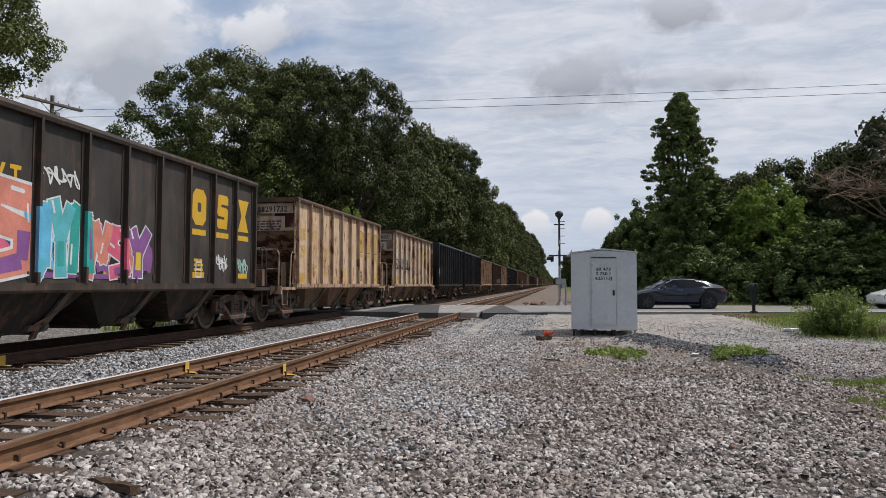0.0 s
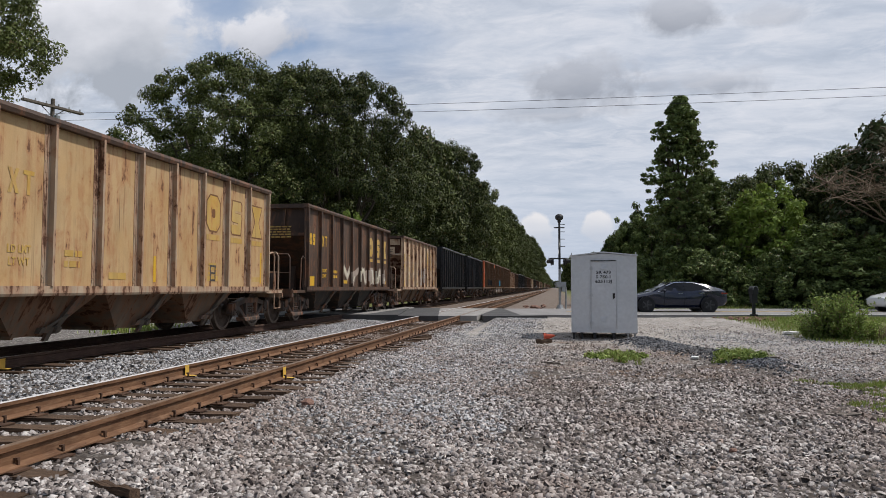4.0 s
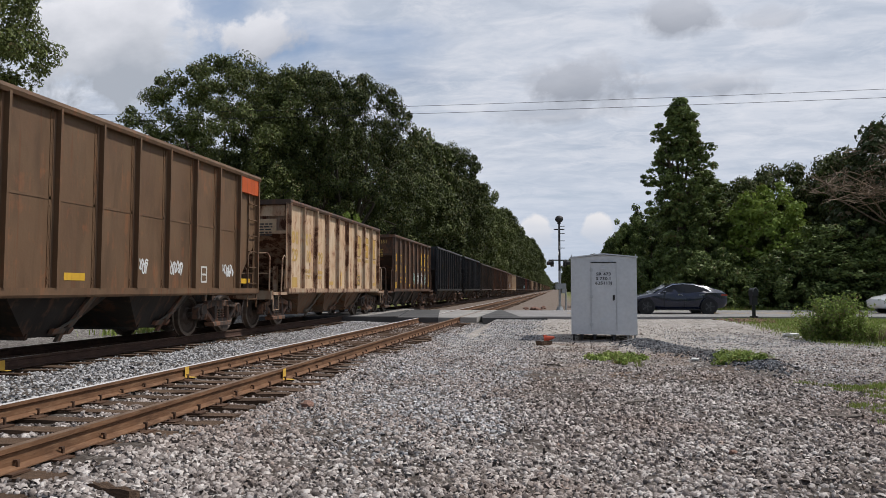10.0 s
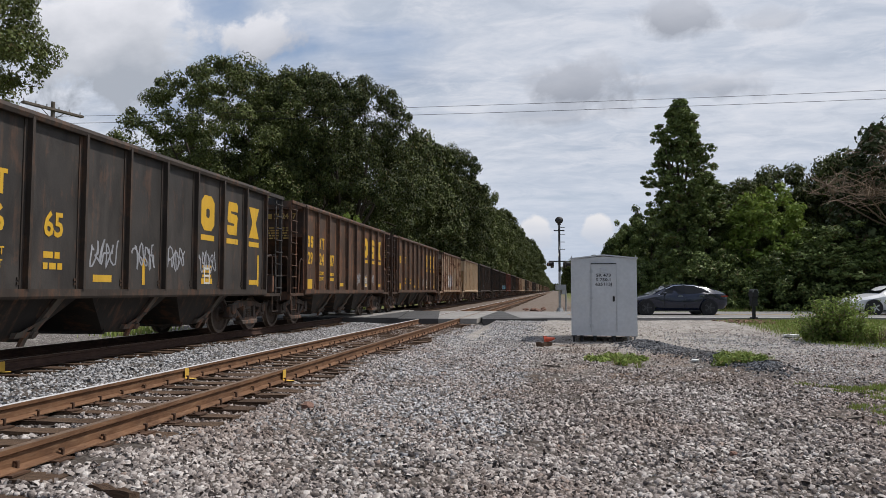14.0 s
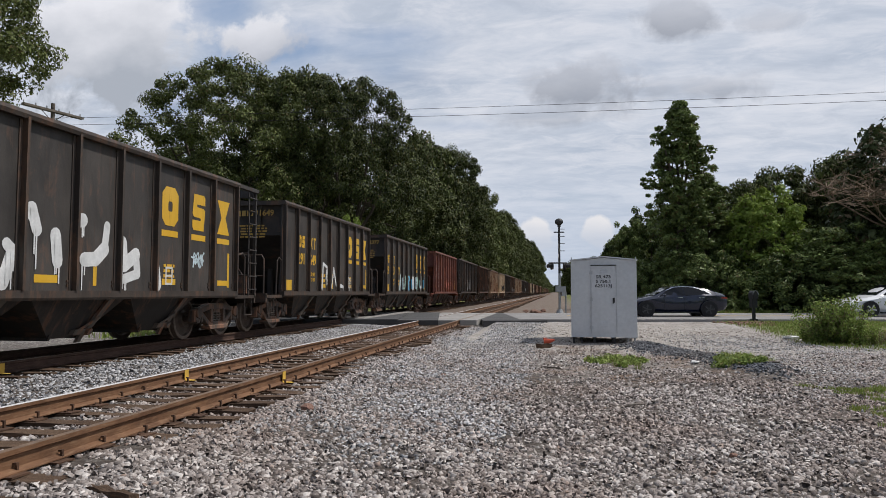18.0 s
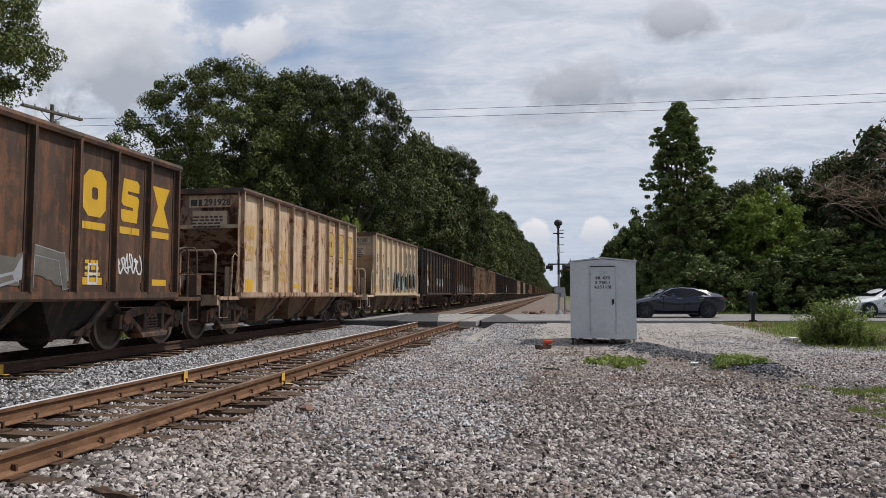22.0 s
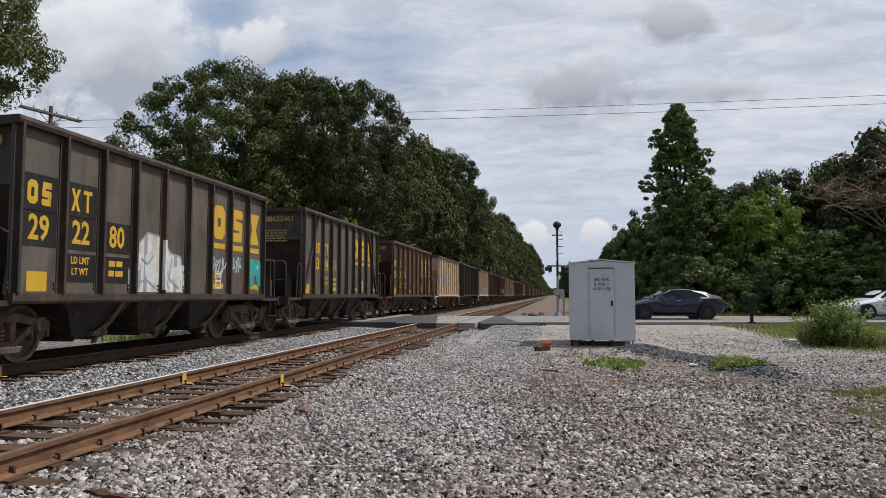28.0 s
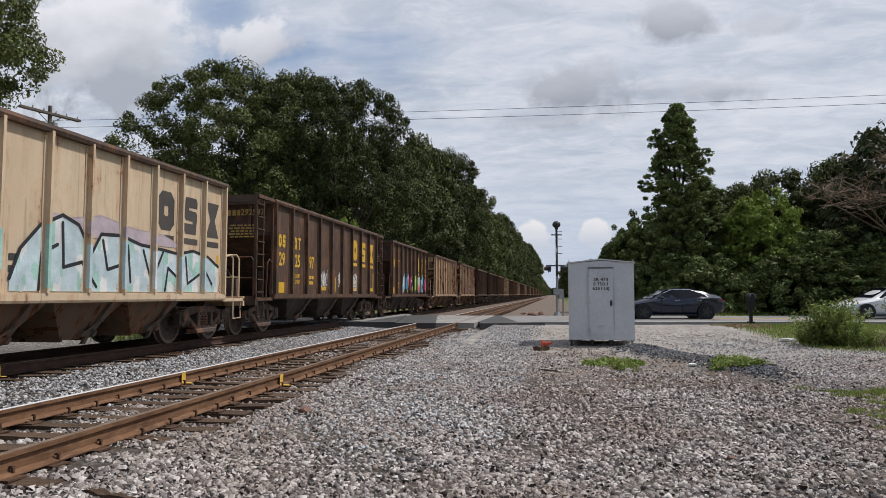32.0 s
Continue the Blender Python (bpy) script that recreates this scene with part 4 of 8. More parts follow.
def emblem(car, ys, z, h, mat, under=True, w=0.27, rim=None):
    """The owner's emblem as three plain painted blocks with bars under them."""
    for k, y in enumerate(ys):
        bm = bmesh.new()
        x = HALF + 0.006
        if k == 0:
            # a block with a small opening
            o = octagon(y, z, w, h / 2, 0.14)
            flat_shape(bm, [o, octagon(y, z, w * 0.26, h * 0.13, 0.03)], x)
        elif k == 1:
            flat_shape(bm, [zigzag(y, z, w * 0.9, h)], x)
        else:
            flat_shape(bm, [[(y - w, z - h / 2), (y + w, z - h / 2), (y + w * 0.8, z - h * 0.36), (y + w * 0.34, z), (y + w * 0.8, z + h * 0.36), (y + w, z + h / 2),
                             (y - w, z + h / 2), (y - w * 0.8, z + h * 0.36), (y - w * 0.34, z), (y - w * 0.8, z - h * 0.36)]], x)
        part("emblem_block", bm, mat, car)
        if rim:
            bm = bmesh.new()
            g = 0.035
            if k == 0:
                flat_shape(bm, [octagon(y, z, w + g, h / 2 + g, 0.16)], x - 0.002)
            elif k == 1:
                flat_shape(bm, [zigzag(y, z, w * 0.9 + g, h + 2 * g)], x - 0.002)
            else:
                flat_shape(bm, [[(y - w - g, z - h / 2 - g), (y + w + g, z - h / 2 - g), (y + w * 0.8 + g, z - h * 0.34), (y + w * 0.34 + g, z), (y + w * 0.8 + g, z + h * 0.34), (y + w + g, z + h / 2 + g),
                                 (y - w - g, z + h / 2 + g), (y - w * 0.8 - g, z + h * 0.34), (y - w * 0.34 - g, z), (y - w * 0.8 - g, z - h * 0.34)]], x - 0.002)
            part("emblem_rim", bm, rim, car)
        if under:
            bm = bmesh.new()
            flat_shape(bm, [[(y - w, z - h * 0.78), (y + w, z - h * 0.78), (y + w, z - h * 0.62), (y - w, z - h * 0.62)]], x)
            part("emblem_bar", bm, mat, car)


def bars(car, name, y, z, w, h, rows, mat, rng, x=HALF + 0.006):
    """Small lettering too fine to read, as plain bars."""
    bm = bmesh.new()
    for r in range(rows):
        zz = z - r * h * 1.7
        a = y - w / 2
        while a < y + w / 2 - 0.04:
            b = min(y + w / 2, a + rng.uniform(0.08, 0.26))
            flat_shape(bm, [[(a, zz), (b, zz), (b, zz + h), (a, zz + h)]], x)
            a = b + 0.035
    ob = part(name, bm, mat, car)
    ob["kind"] = "stuff"
    return ob


def end_bars(car, y, x0, x1, z, h, rows, mat, rng):
    bm = bmesh.new()
    for r in range(rows):
        a = x0 + rng.uniform(0, 0.08)
        while a < x1 - 0.05:
            b = min(x1, a + rng.uniform(0.07, 0.2))
            zz = z - r * h * 1.9
            bm.faces.new([bm.verts.new(p) for p in ((a, y, zz), (b, y, zz), (b, y, zz + h), (a, y, zz + h))])
            a = b + 0.035
    ob = part("stencil", bm, mat, car)
    ob["kind"] = "stuff"
    return ob


def patch(car, y, z, w, h, mat, name="reflector", x=HALF + 0.005):
    bm = bmesh.new()
    flat_shape(bm, [[(y - w / 2, z - h / 2), (y + w / 2, z - h / 2), (y + w / 2, z + h / 2), (y - w / 2, z + h / 2)]], x)
    return part(name, bm, mat, car)


def blob(rng, y, z, w, h, n=22, rough=0.25, power=0.75):
    """A rounded closed outline that swells and narrows."""
    out = []
    p1, p2, p3 = (rng.uniform(0, 6.28) for _ in range(3))
    for i in range(n):
        a = 2 * math.pi * i / n
        k = 1 + rough * (0.45 * math.sin(2 * a + p1) + 0.4 * math.sin(3 * a + p2) + 0.3 * math.sin(5 * a + p3))
        c, s = math.cos(a), math.sin(a)
        out.append((y + w / 2 * k * math.copysign(abs(c) ** power, c), z + h / 2 * k * math.copysign(abs(s) ** power, s)))
    return out


RIB_AT = []       # rib places of the car in hand


def sausage(p, q, r, n=7):
    """A thick stroke with round ends."""
    (y0, z0), (y1, z1) = p, q
    a = math.atan2(z1 - z0, y1 - y0)
    out = [(y1 + r * math.cos(a - 1.571 + math.pi * i / n), z1 + r * math.sin(a - 1.571 + math.pi * i / n)) for i in range(n + 1)]
    return out + [(y0 + r * math.cos(a + 1.571 + math.pi * i / n), z0 + r * math.sin(a + 1.571 + math.pi * i / n)) for i in range(n + 1)]


HOOKS = [[(0.75, 0.85), (0.3, 0.9), (0.2, 0.6), (0.7, 0.45), (0.75, 0.2), (0.3, 0.1)], [(0.25, 0.1), (0.25, 0.9), (0.7, 0.8), (0.75, 0.1)], [(0.2, 0.85), (0.25, 0.25), (0.5, 0.1), (0.75, 0.3), (0.8, 0.9)],
         [(0.8, 0.8), (0.45, 0.92), (0.2, 0.6), (0.25, 0.2), (0.6, 0.08), (0.8, 0.3), (0.55, 0.48)], [(0.2, 0.1), (0.4, 0.9), (0.6, 0.35), (0.85, 0.9)], [(0.5, 0.1), (0.5, 0.5), (0.2, 0.9), (0.5, 0.5), (0.85, 0.9)]]


def slash(p, q, r, k=0.85):
    """A thick stroke with square ends, a little wider at one of them."""
    d = Vector((q[0] - p[0], q[1] - p[1]))
    d = d.normalized() if d.length > 1e-6 else Vector((1, 0))
    u = Vector((-d.y, d.x))
    a, b = Vector(p) - d * r * 0.8, Vector(q) + d * r * 0.8
    return [tuple(a - u * r), tuple(b - u * r * k), tuple(b + u * r * k), tuple(a + u * r)]


class Sprayed:
    """Flat sprayed shapes in several colours, gathered in one layer of paint on a car's side."""

    def __init__(self, car, label):
        self.car, self.label, self.bm, self.names = car, label, bmesh.new(), []

    def lay(self, pts, col, dx):
        if col not in self.names:
            self.names.append(col)
        before = len(self.bm.faces)
        flat_shape(self.bm, [pts], HALF + 0.0085 + dx)
        self.paint(before, col)

    def paint(self, before, col):
        self.bm.faces.ensure_lookup_table()
        for f in self.bm.faces[before:]:
            f.material_index = self.names.index(col)

    def over_rib(self, y, z0, z1, col):
        """Paint that went over a rib."""
        if col not in self.names:
            self.names.append(col)
        before = len(self.bm.faces)
        box(self.bm, HALF + 0.02, HALF + 0.1175, y - 0.03, y + 0.03, z0, z1)
        self.paint(before, col)

    def done(self):
        ob = part("graffiti", to_mesh("graffiti", self.bm, [SPRAY[k] for k in self.names]), None, self.car, self.label)
        ob["kind"] = "stuff"
        return ob


def graffiti(car, y0, y1, z0, z1, cols, n, seed, line="ink", label="sprayed graffiti in bold swelling shapes", thick=0.24, sharp=False, under=(), rim=0.05):
    """Sprayed hooks side by side, over panels and ribs: a cloud behind, a rim, a fill, gleams."""
    rng = random.Random(seed)
    w = Sprayed(car, label)
    shape = slash if sharp else sausage
    wid = (y1 - y0) / n
    order = list(range(len(HOOKS)))
    rng.shuffle(order)
    for i in range(n * 3 if under else 0):
        a = 0.62 * wid * rng.uniform(0.7, 1.3)
        w.lay(blob(rng, min(y1 - a / 2, max(y0 + a / 2, y0 + (y1 - y0) * (i + 0.5) / (n * 3))), z0 + (z1 - z0) * rng.uniform(0.30, 0.62), a * 1.3, (z1 - z0) * rng.uniform(0.4, 0.72), 18, 0.35), under[i % len(under)], 0.0002 * (i % 7))
    for i in range(n):
        wl, h = wid * rng.uniform(1.05, 1.3), (z1 - z0) * rng.uniform(0.84, 1.0)
        yb, zb = max(y0, min(y1 - wl, y0 + wid * (i + 0.5) - wl / 2 + rng.uniform(-0.05, 0.05))), z0 + (z1 - z0 - h) * rng.random()
        r = min(wl, h) * thick * rng.uniform(0.9, 1.15)
        hook = HOOKS[order[i % len(order)]]
        pts = [(yb + r + (wl - 2 * r) * min(1, max(0, (u + rng.uniform(-0.07, 0.07) - 0.2) / 0.6)), zb + r + (h - 2 * r) * min(1, max(0, (v + rng.uniform(-0.05, 0.05) - 0.1) / 0.8))) for u, v in hook]
        main, other = cols[i % len(cols)], cols[(i + 1 + i // len(cols)) % len(cols)]
        d = 0.0016 + 0.0001 * (i % 3)
        for p, q in zip(pts, pts[1:]):
            d += 0.0003
            w.lay(shape(p, q, r + rim), line, d)
        d = 0.0042 + 0.0001 * (i % 3)
        for p, q in zip(pts, pts[1:]):
            d += 0.0003
            w.lay(shape(p, q, r), main, d)
        # the lower strokes shade into a second colour, with a gleam above
        for j, (p, q) in enumerate(zip(pts, pts[1:])):
            if (p[1] + q[1]) / 2 < zb + 0.45 * h:
                w.lay(shape(((p[0] * 3 + q[0]) / 4, (p[1] * 3 + q[1]) / 4), ((p[0] + q[0] * 3) / 4, (p[1] + q[1] * 3) / 4), r * 0.62), other, 0.0072 + 0.0002 * j)
            elif j % 2 == 0:
                k = 0.45 * r
                w.lay(sausage((p[0] - k, p[1] + k), ((p[0] * 2 + q[0]) / 3 - k, (p[1] * 2 + q[1]) / 3 + k), r * 0.16), line if line in ("white", "ice", "cream") else "white", 0.0072 + 0.0002 * j)
        for ry in RIB_AT:
            if yb + 0.1 * wl < ry < yb + 0.9 * wl:
                w.over_rib(ry, zb + rng.uniform(0.05, 0.2) * h, zb + rng.uniform(0.72, 0.92) * h, main)
    return w.done()


def throw_up(car, at, top, z0, fills, line, inner, label, r=0.035, split=3, lift=0.0):
    """One big filled outline: top gives its upper edge as (rib, height), inner the strokes drawn on it."""
    w = Sprayed(car, label)
    rng = random.Random(len(top) * 7 + len(inner))
    for i, ((a, za), (b, zb)) in enumerate(zip(top, top[1:])):
        for j in range(split):
            f0, f1 = j / split, (j + 1) / split
            ya, yb = at(a + (b - a) * f0), at(a + (b - a) * f1)
            w.lay([(ya, z0), (yb, z0), (yb, za + (zb - za) * f1), (ya, za + (zb - za) * f0)], fills[(i * split + j) % len(fills)], lift)
        ym, hh = (at(a) + at(b)) / 2, (za + zb) / 2 - z0
        for j in range(3):
            bw = (at(b) - at(a)) * rng.uniform(0.4, 0.8)
            w.lay(blob(rng, ym + rng.uniform(-0.2, 0.2), z0 + hh * rng.uniform(0.3, 0.65), bw, hh * rng.uniform(0.3, 0.55), 16, 0.4), rng.choice(fills), lift + 0.0008 + 0.0003 * j + 0.0001 * (i % 3))
        for ry in RIB_AT:
            if at(a) < ry <= at(b):
                w.over_rib(ry, z0 + 0.05, (za + zb) / 2 - 0.08, fills[i % len(fills)])
    k = 0
    for path in [top] + list(inner):
        for (a, za), (b, zb) in zip(path, path[1:]):
            k += 1
            w.lay(sausage((at(a), za), (at(b), zb), r, 4), line, lift + 0.003 + 0.0002 * (k % 17))
    return w.done()


def strokes(car, at, paths, col, r, label="thick sprayed strokes with drips", drips=0):
    """Thick sprayed lines through (rib, height) points, with a few runs below them."""
    w = Sprayed(car, label)
    rng = random.Random(len(paths) * 13 + drips)
    k = 0
    for path in paths:
        for (a, za), (b, zb) in zip(path, path[1:]):
            k += 1
            w.lay(sausage((at(a), za), (at(b), zb), r * rng.uniform(0.75, 1.25), 5), col, 0.0002 * (k % 23))
        for _ in range(drips):
            a, za = rng.choice(path)
            dy = rng.uniform(-0.5, 0.5) * r
            w.lay(slash((at(a) + dy, za), (at(a) + dy, max(SILL + 0.04, za - rng.uniform(0.15, 0.6))), 0.016), col, 0.005 + 0.0002 * (k % 9))
    return w.done()


def tag_scrawl(car, y, z, w, h, col, seed, strokes=7):
    """A thin sprayed scrawl of joined strokes."""
    rng = random.Random(seed)
    bm = bmesh.new()
    n = strokes * 9
    p1, p2 = rng.uniform(0, 6), rng.uniform(0, 6)
    turns = strokes * 0.75
    pts = []
    for i in range(n + 1):
        f = i / n
        a = 2 * math.pi * turns * f
        pts.append(Vector((y - w / 2 + w * f + 0.10 * w * math.cos(a + p1) + 0.04 * w * math.sin(2.3 * a), z + h / 2 * (0.62 * math.sin(a) + 0.38 * math.sin(1.7 * a + p2)))))
    x = HALF + 0.007
    row = []
    for i, p in enumerate(pts):
        d = (pts[min(i + 1, n)] - pts[max(i - 1, 0)]).normalized() * 0.018
        lift = 0.0015 * (i / n)
        row.append((bm.verts.new((x + lift, p.x - d.y, p.y + d.x)), bm.verts.new((x + lift, p.x + d.y, p.y - d.x))))
    for (a0, a1), (b0, b1) in zip(row, row[1:]):
        bm.faces.new((a0, a1, b1, b0))
    return part("scrawl", bm, SPRAY[col], car, "thin sprayed scrawl")


# shared pieces
def lathe_wheel(bm, x, side):
    prof = [(0.0, 0.09), (0.16, 0.09), (0.20, 0.035), (0.36, 0.025), (0.39, 0.07), (0.455, 0.068), (0.462, -0.03), (0.485, -0.045), (0.485, -0.06), (0.39, -0.06), (0.36, -0.03), (0.20, -0.03), (0.16, -0.07), (0.0, -0.07)]
    n = 28
    rings = []
    for r, o in prof:
        rings.append([bm.verts.new((x + side * o, max(r, 0.002) * math.cos(2 * math.pi * i / n), max(r, 0.002) * math.sin(2 * math.pi * i / n))) for i in range(n)])
    for a, b in zip(rings, rings[1:]):
        for i in range(n):
            f = bm.faces.new((a[i], a[(i + 1) % n], b[(i + 1) % n], b[i]))
            if len(rings) and a is rings[4] or a is rings[5] or a is rings[6]:
                f.material_index = 1
    return rings


def wheelset_mesh():
    bm = bmesh.new()
    for s in (-1, 1):
        lathe_wheel(bm, s * 0.7525, s)
    rod(bm, (-1.0, 0, 0), (1.0, 0, 0), 0.085, 12)
    for s in (-1, 1):
        rod(bm, (s * 0.95, 0, 0), (s * 1.17, 0, 0), 0.115, 14, 0.10)
        for k in range(3):
            a = 2.1 * k
            rod(bm, (s * 1.16, 0.055 * math.cos(a), 0.055 * math.sin(a)), (s * 1.19, 0.055 * math.cos(a), 0.055 * math.sin(a)), 0.02, 6)
    return to_mesh("wheelset", bm, [WHEEL, TREAD], True)


def side_frame_mesh():
    """A cast side frame: arched top, dropped bottom, pedestals and window openings."""
    bm = bmesh.new()
    x0, x1 = 0.0, 0.16
    top = [(-1.10, 0.66), (-0.72, 0.72), (-0.40, 0.80), (0.40, 0.80), (0.72, 0.72), (1.10, 0.66), (1.10, 0.57), (0.70, 0.60), (0.38, 0.66), (-0.38, 0.66), (-0.70, 0.60), (-1.10, 0.57)]
    prism(bm, top, x0, x1, "x")
    prism(bm, [(-0.86, 0.60), (-0.40, 0.28), (0.40, 0.28), (0.86, 0.60), (0.68, 0.60), (0.36, 0.38), (-0.36, 0.38), (-0.68, 0.60)], x0 + 0.005, x1 - 0.005, "x")
    prism(bm, [(-0.42, 0.20), (0.42, 0.20), (0.48, 0.30), (-0.48, 0.30)], x0 - 0.05, x1 + 0.04, "x")
    for s in (-1, 1):
        prism(bm, [(s * 0.25, 0.36), (s * 0.36, 0.36), (s * 0.36, 0.68), (s * 0.25, 0.68)], x0 - 0.01, x1 + 0.02, "x")
        prism(bm, [(s * 1.10, 0.60), (s * 1.10, 0.40), (s * 1.03, 0.40), (s * 1.03, 0.60)], x0, x1, "x")
        prism(bm, [(s * 0.76, 0.60), (s * 0.76, 0.36), (s * 0.69, 0.40), (s * 0.69, 0.60)], x0, x1, "x")
        rod(bm, (0.02, s * 0.895, 0.60), (0.19, s * 0.895, 0.60), 0.13, 10)
    bmesh.ops.recalc_face_normals(bm, faces=bm.faces)
    round_edges(bm, 0.012)
    return to_mesh("side_frame", bm, P["truck"], True)


def spring_mesh():
    bm = bmesh.new()
    # one coil, wound as a tube
    n, turns, seg = 48, 5.0, 5
    rings = []
    for i in range(n + 1):
        a = 2 * math.pi * turns * i / n
        c = Vector((0.056 * math.cos(a), 0.056 * math.sin(a), 0.30 + 0.29 * i / n))
        out = Vector((math.cos(a), math.sin(a), 0))
        rings.append([bm.verts.new(c + 0.019 * (out * math.cos(b) + Vector((0, 0, 1)) * math.sin(b))) for b in [2 * math.pi * j / seg for j in range(seg)]])
    for p, q in zip(rings, rings[1:]):
        for j in range(seg):
            bm.faces.new((p[j], p[(j + 1) % seg], q[(j + 1) % seg], q[j]))
    return to_mesh("spring", bm, P["dusty"])


def bolster_mesh():
    bm = bmesh.new()
    box(bm, -1.08, 1.08, -0.20, 0.20, 0.56, 0.78)
    box(bm, -1.16, 1.16, -0.16, 0.16, 0.58, 0.68)
    rod(bm, (0, 0, 0.75), (0, 0, 0.92), 0.2, 12)
    for s in (-1, 1):
        box(bm, -0.95, 0.95, s * 0.36 - 0.05, s * 0.36 + 0.05, 0.36, 0.46)
        box(bm, s * 0.62 - 0.06, s * 0.62 + 0.06, -0.42, 0.42, 0.38, 0.44)
    round_edges(bm, 0.015)
    return to_mesh("truck", bm, P["truck"])


def coupler_mesh():
    bm = bmesh.new()
    box(bm, -0.10, 0.10, -0.75, 0.0, 0.72, 0.92)
    prism(bm, [(-0.16, -0.75), (0.06, -0.75), (0.14, -0.95), (0.04, -1.02), (-0.04, -0.90), (-0.17, -0.98)], 0.68, 0.96, "z")
    rod(bm, (-0.55, -0.3, 0.9), (0.55, -0.3, 0.9), 0.018, 6)
    pipe(bm, [(0.3, -0.2, 0.75), (0.34, -0.55, 0.45), (0.20, -0.9, 0.42)], 0.03)
    round_edges(bm, 0.01)
    return to_mesh("coupler", bm, P["truck"])


def chute_mesh(w_top, w_bot, z_bot):
    """One hopper bay: sloped sheets to a pair of gates."""
    bm = bmesh.new()
    prism(bm, [(-w_top / 2, SILL), (w_top / 2, SILL), (w_top / 2 - 0.12, SILL - 0.16), (w_bot / 2, z_bot), (-w_bot / 2, z_bot), (-w_top / 2 + 0.12, SILL - 0.16)], -1.36, 1.36, "x")
    for s in (-1, 1):
        box(bm, -1.40, 1.40, s * w_bot / 2 - 0.03, s * w_bot / 2 + 0.03, z_bot - 0.03, z_bot + 0.07)
    for v in bm.verts:
        v.co.x *= 1 - 0.30 * (SILL - v.co.z) / 0.77
    round_edges(bm, 0.015)
    return to_mesh("hopper_bay", bm, P["chute"])


def gate_mesh(w_bot, z_bot):
    """The gate at a bay's foot with its latch and triangular stiffener."""
    bm = bmesh.new()
    prism(bm, [(w_bot / 2 - 0.02, z_bot), (w_bot / 2 + 0.10, z_bot + 0.02), (w_bot / 2 + 0.42, SILL - 0.12), (w_bot / 2 + 0.26, SILL - 0.12)], 1.365, 1.43, "x")
    box(bm, 1.37, 1.46, w_bot / 2 - 0.30, w_bot / 2 + 0.12, z_bot + 0.04, z_bot + 0.13)
    rod(bm, (1.40, w_bot / 2 + 0.04, z_bot + 0.08), (1.52, w_bot / 2 + 0.04, z_bot + 0.08), 0.06, 8)
    rod(bm, (1.43, w_bot / 2 - 0.2, z_bot + 0.1), (1.45, w_bot / 2 + 0.2, z_bot + 0.32), 0.03, 6)
    box(bm, 1.38, 1.44, w_bot / 2 - 0.08, w_bot / 2 + 0.02, z_bot - 0.10, z_bot + 0.05)
    for v in bm.verts:
        v.co.x -= 0.41 * (SILL - v.co.z) / 0.77
    return to_mesh("hopper_gate", bm, P["dusty"])


def ladder_mesh(z0, z1, n, w):
    bm = bmesh.new()
    for s in (0, w):
        box(bm, -0.012, 0.012, s - 0.02, s + 0.02, z0, z1)
    for i in range(n):
        z = z0 + (z1 - z0) * (i + 0.5) / n
        rod(bm, (0.03, 0, z), (0.03, w, z), 0.014, 6)
        for s in (0, w):
            box(bm, -0.01, 0.035, s - 0.015, s + 0.015, z - 0.015, z + 0.015)
    return bm


def rail_loop_mesh():
    """A bent-pipe handrail over an end platform, along x."""
    bm = bmesh.new()
    for s in (1,):
        pipe(bm, [(s * 1.42, 0, 1.06), (s * 1.42, 0, 2.0), (s * 1.36, 0, 2.10), (s * 0.62, 0, 2.10), (s * 0.55, 0, 2.03), (s * 0.55, 0, 1.06)], 0.022)
        rod(bm, (s * 1.42, 0, 1.55), (s * 0.55, 0, 1.55), 0.014, 6)
    return bm


WHEELSET, SIDE_FRAME, SPRINGS, BOLSTER, COUPLER = wheelset_mesh(), side_frame_mesh(), spring_mesh(), bolster_mesh(), coupler_mesh()
CHUTE, GATE = chute_mesh(2.5, 0.75, 0.30), gate_mesh(0.75, 0.30)
CHUTE_RUST = CHUTE.copy()
CHUTE_RUST.materials.clear()
CHUTE_RUST.materials.append(P["rustchute"])
wheelsets = []


def truck(car, y, simple=False):
    t = part("truck", BOLSTER, None, car, at=(0, y, 0))
    if simple:
        part("side_frame", SIDE_FRAME, None, t, at=(1.02, 0, 0))
        for s in (-1, 1):
            wheelsets.append((part("wheelset", WHEELSET, None, t, at=(0, s * 0.895, 0.462)), s))
        return t
    for s in (-1, 1):
        m = Matrix.Translation((1.02 * s, 0, 0)) @ (Matrix.Identity(4) if s > 0 else Matrix.Rotation(math.pi, 4, "Z"))
        part("side_frame", SIDE_FRAME, None, t, at=m)
        for y in (-0.15, 0.0, 0.15):
            part("spring", SPRINGS, None, t, at=(1.10 * s, y, 0))
    for s in (-1, 1):
        wheelsets.append((part("wheelset", WHEELSET, None, t, at=(0, s * 0.895, 0.462)), s))
    return t


RIBS = {}


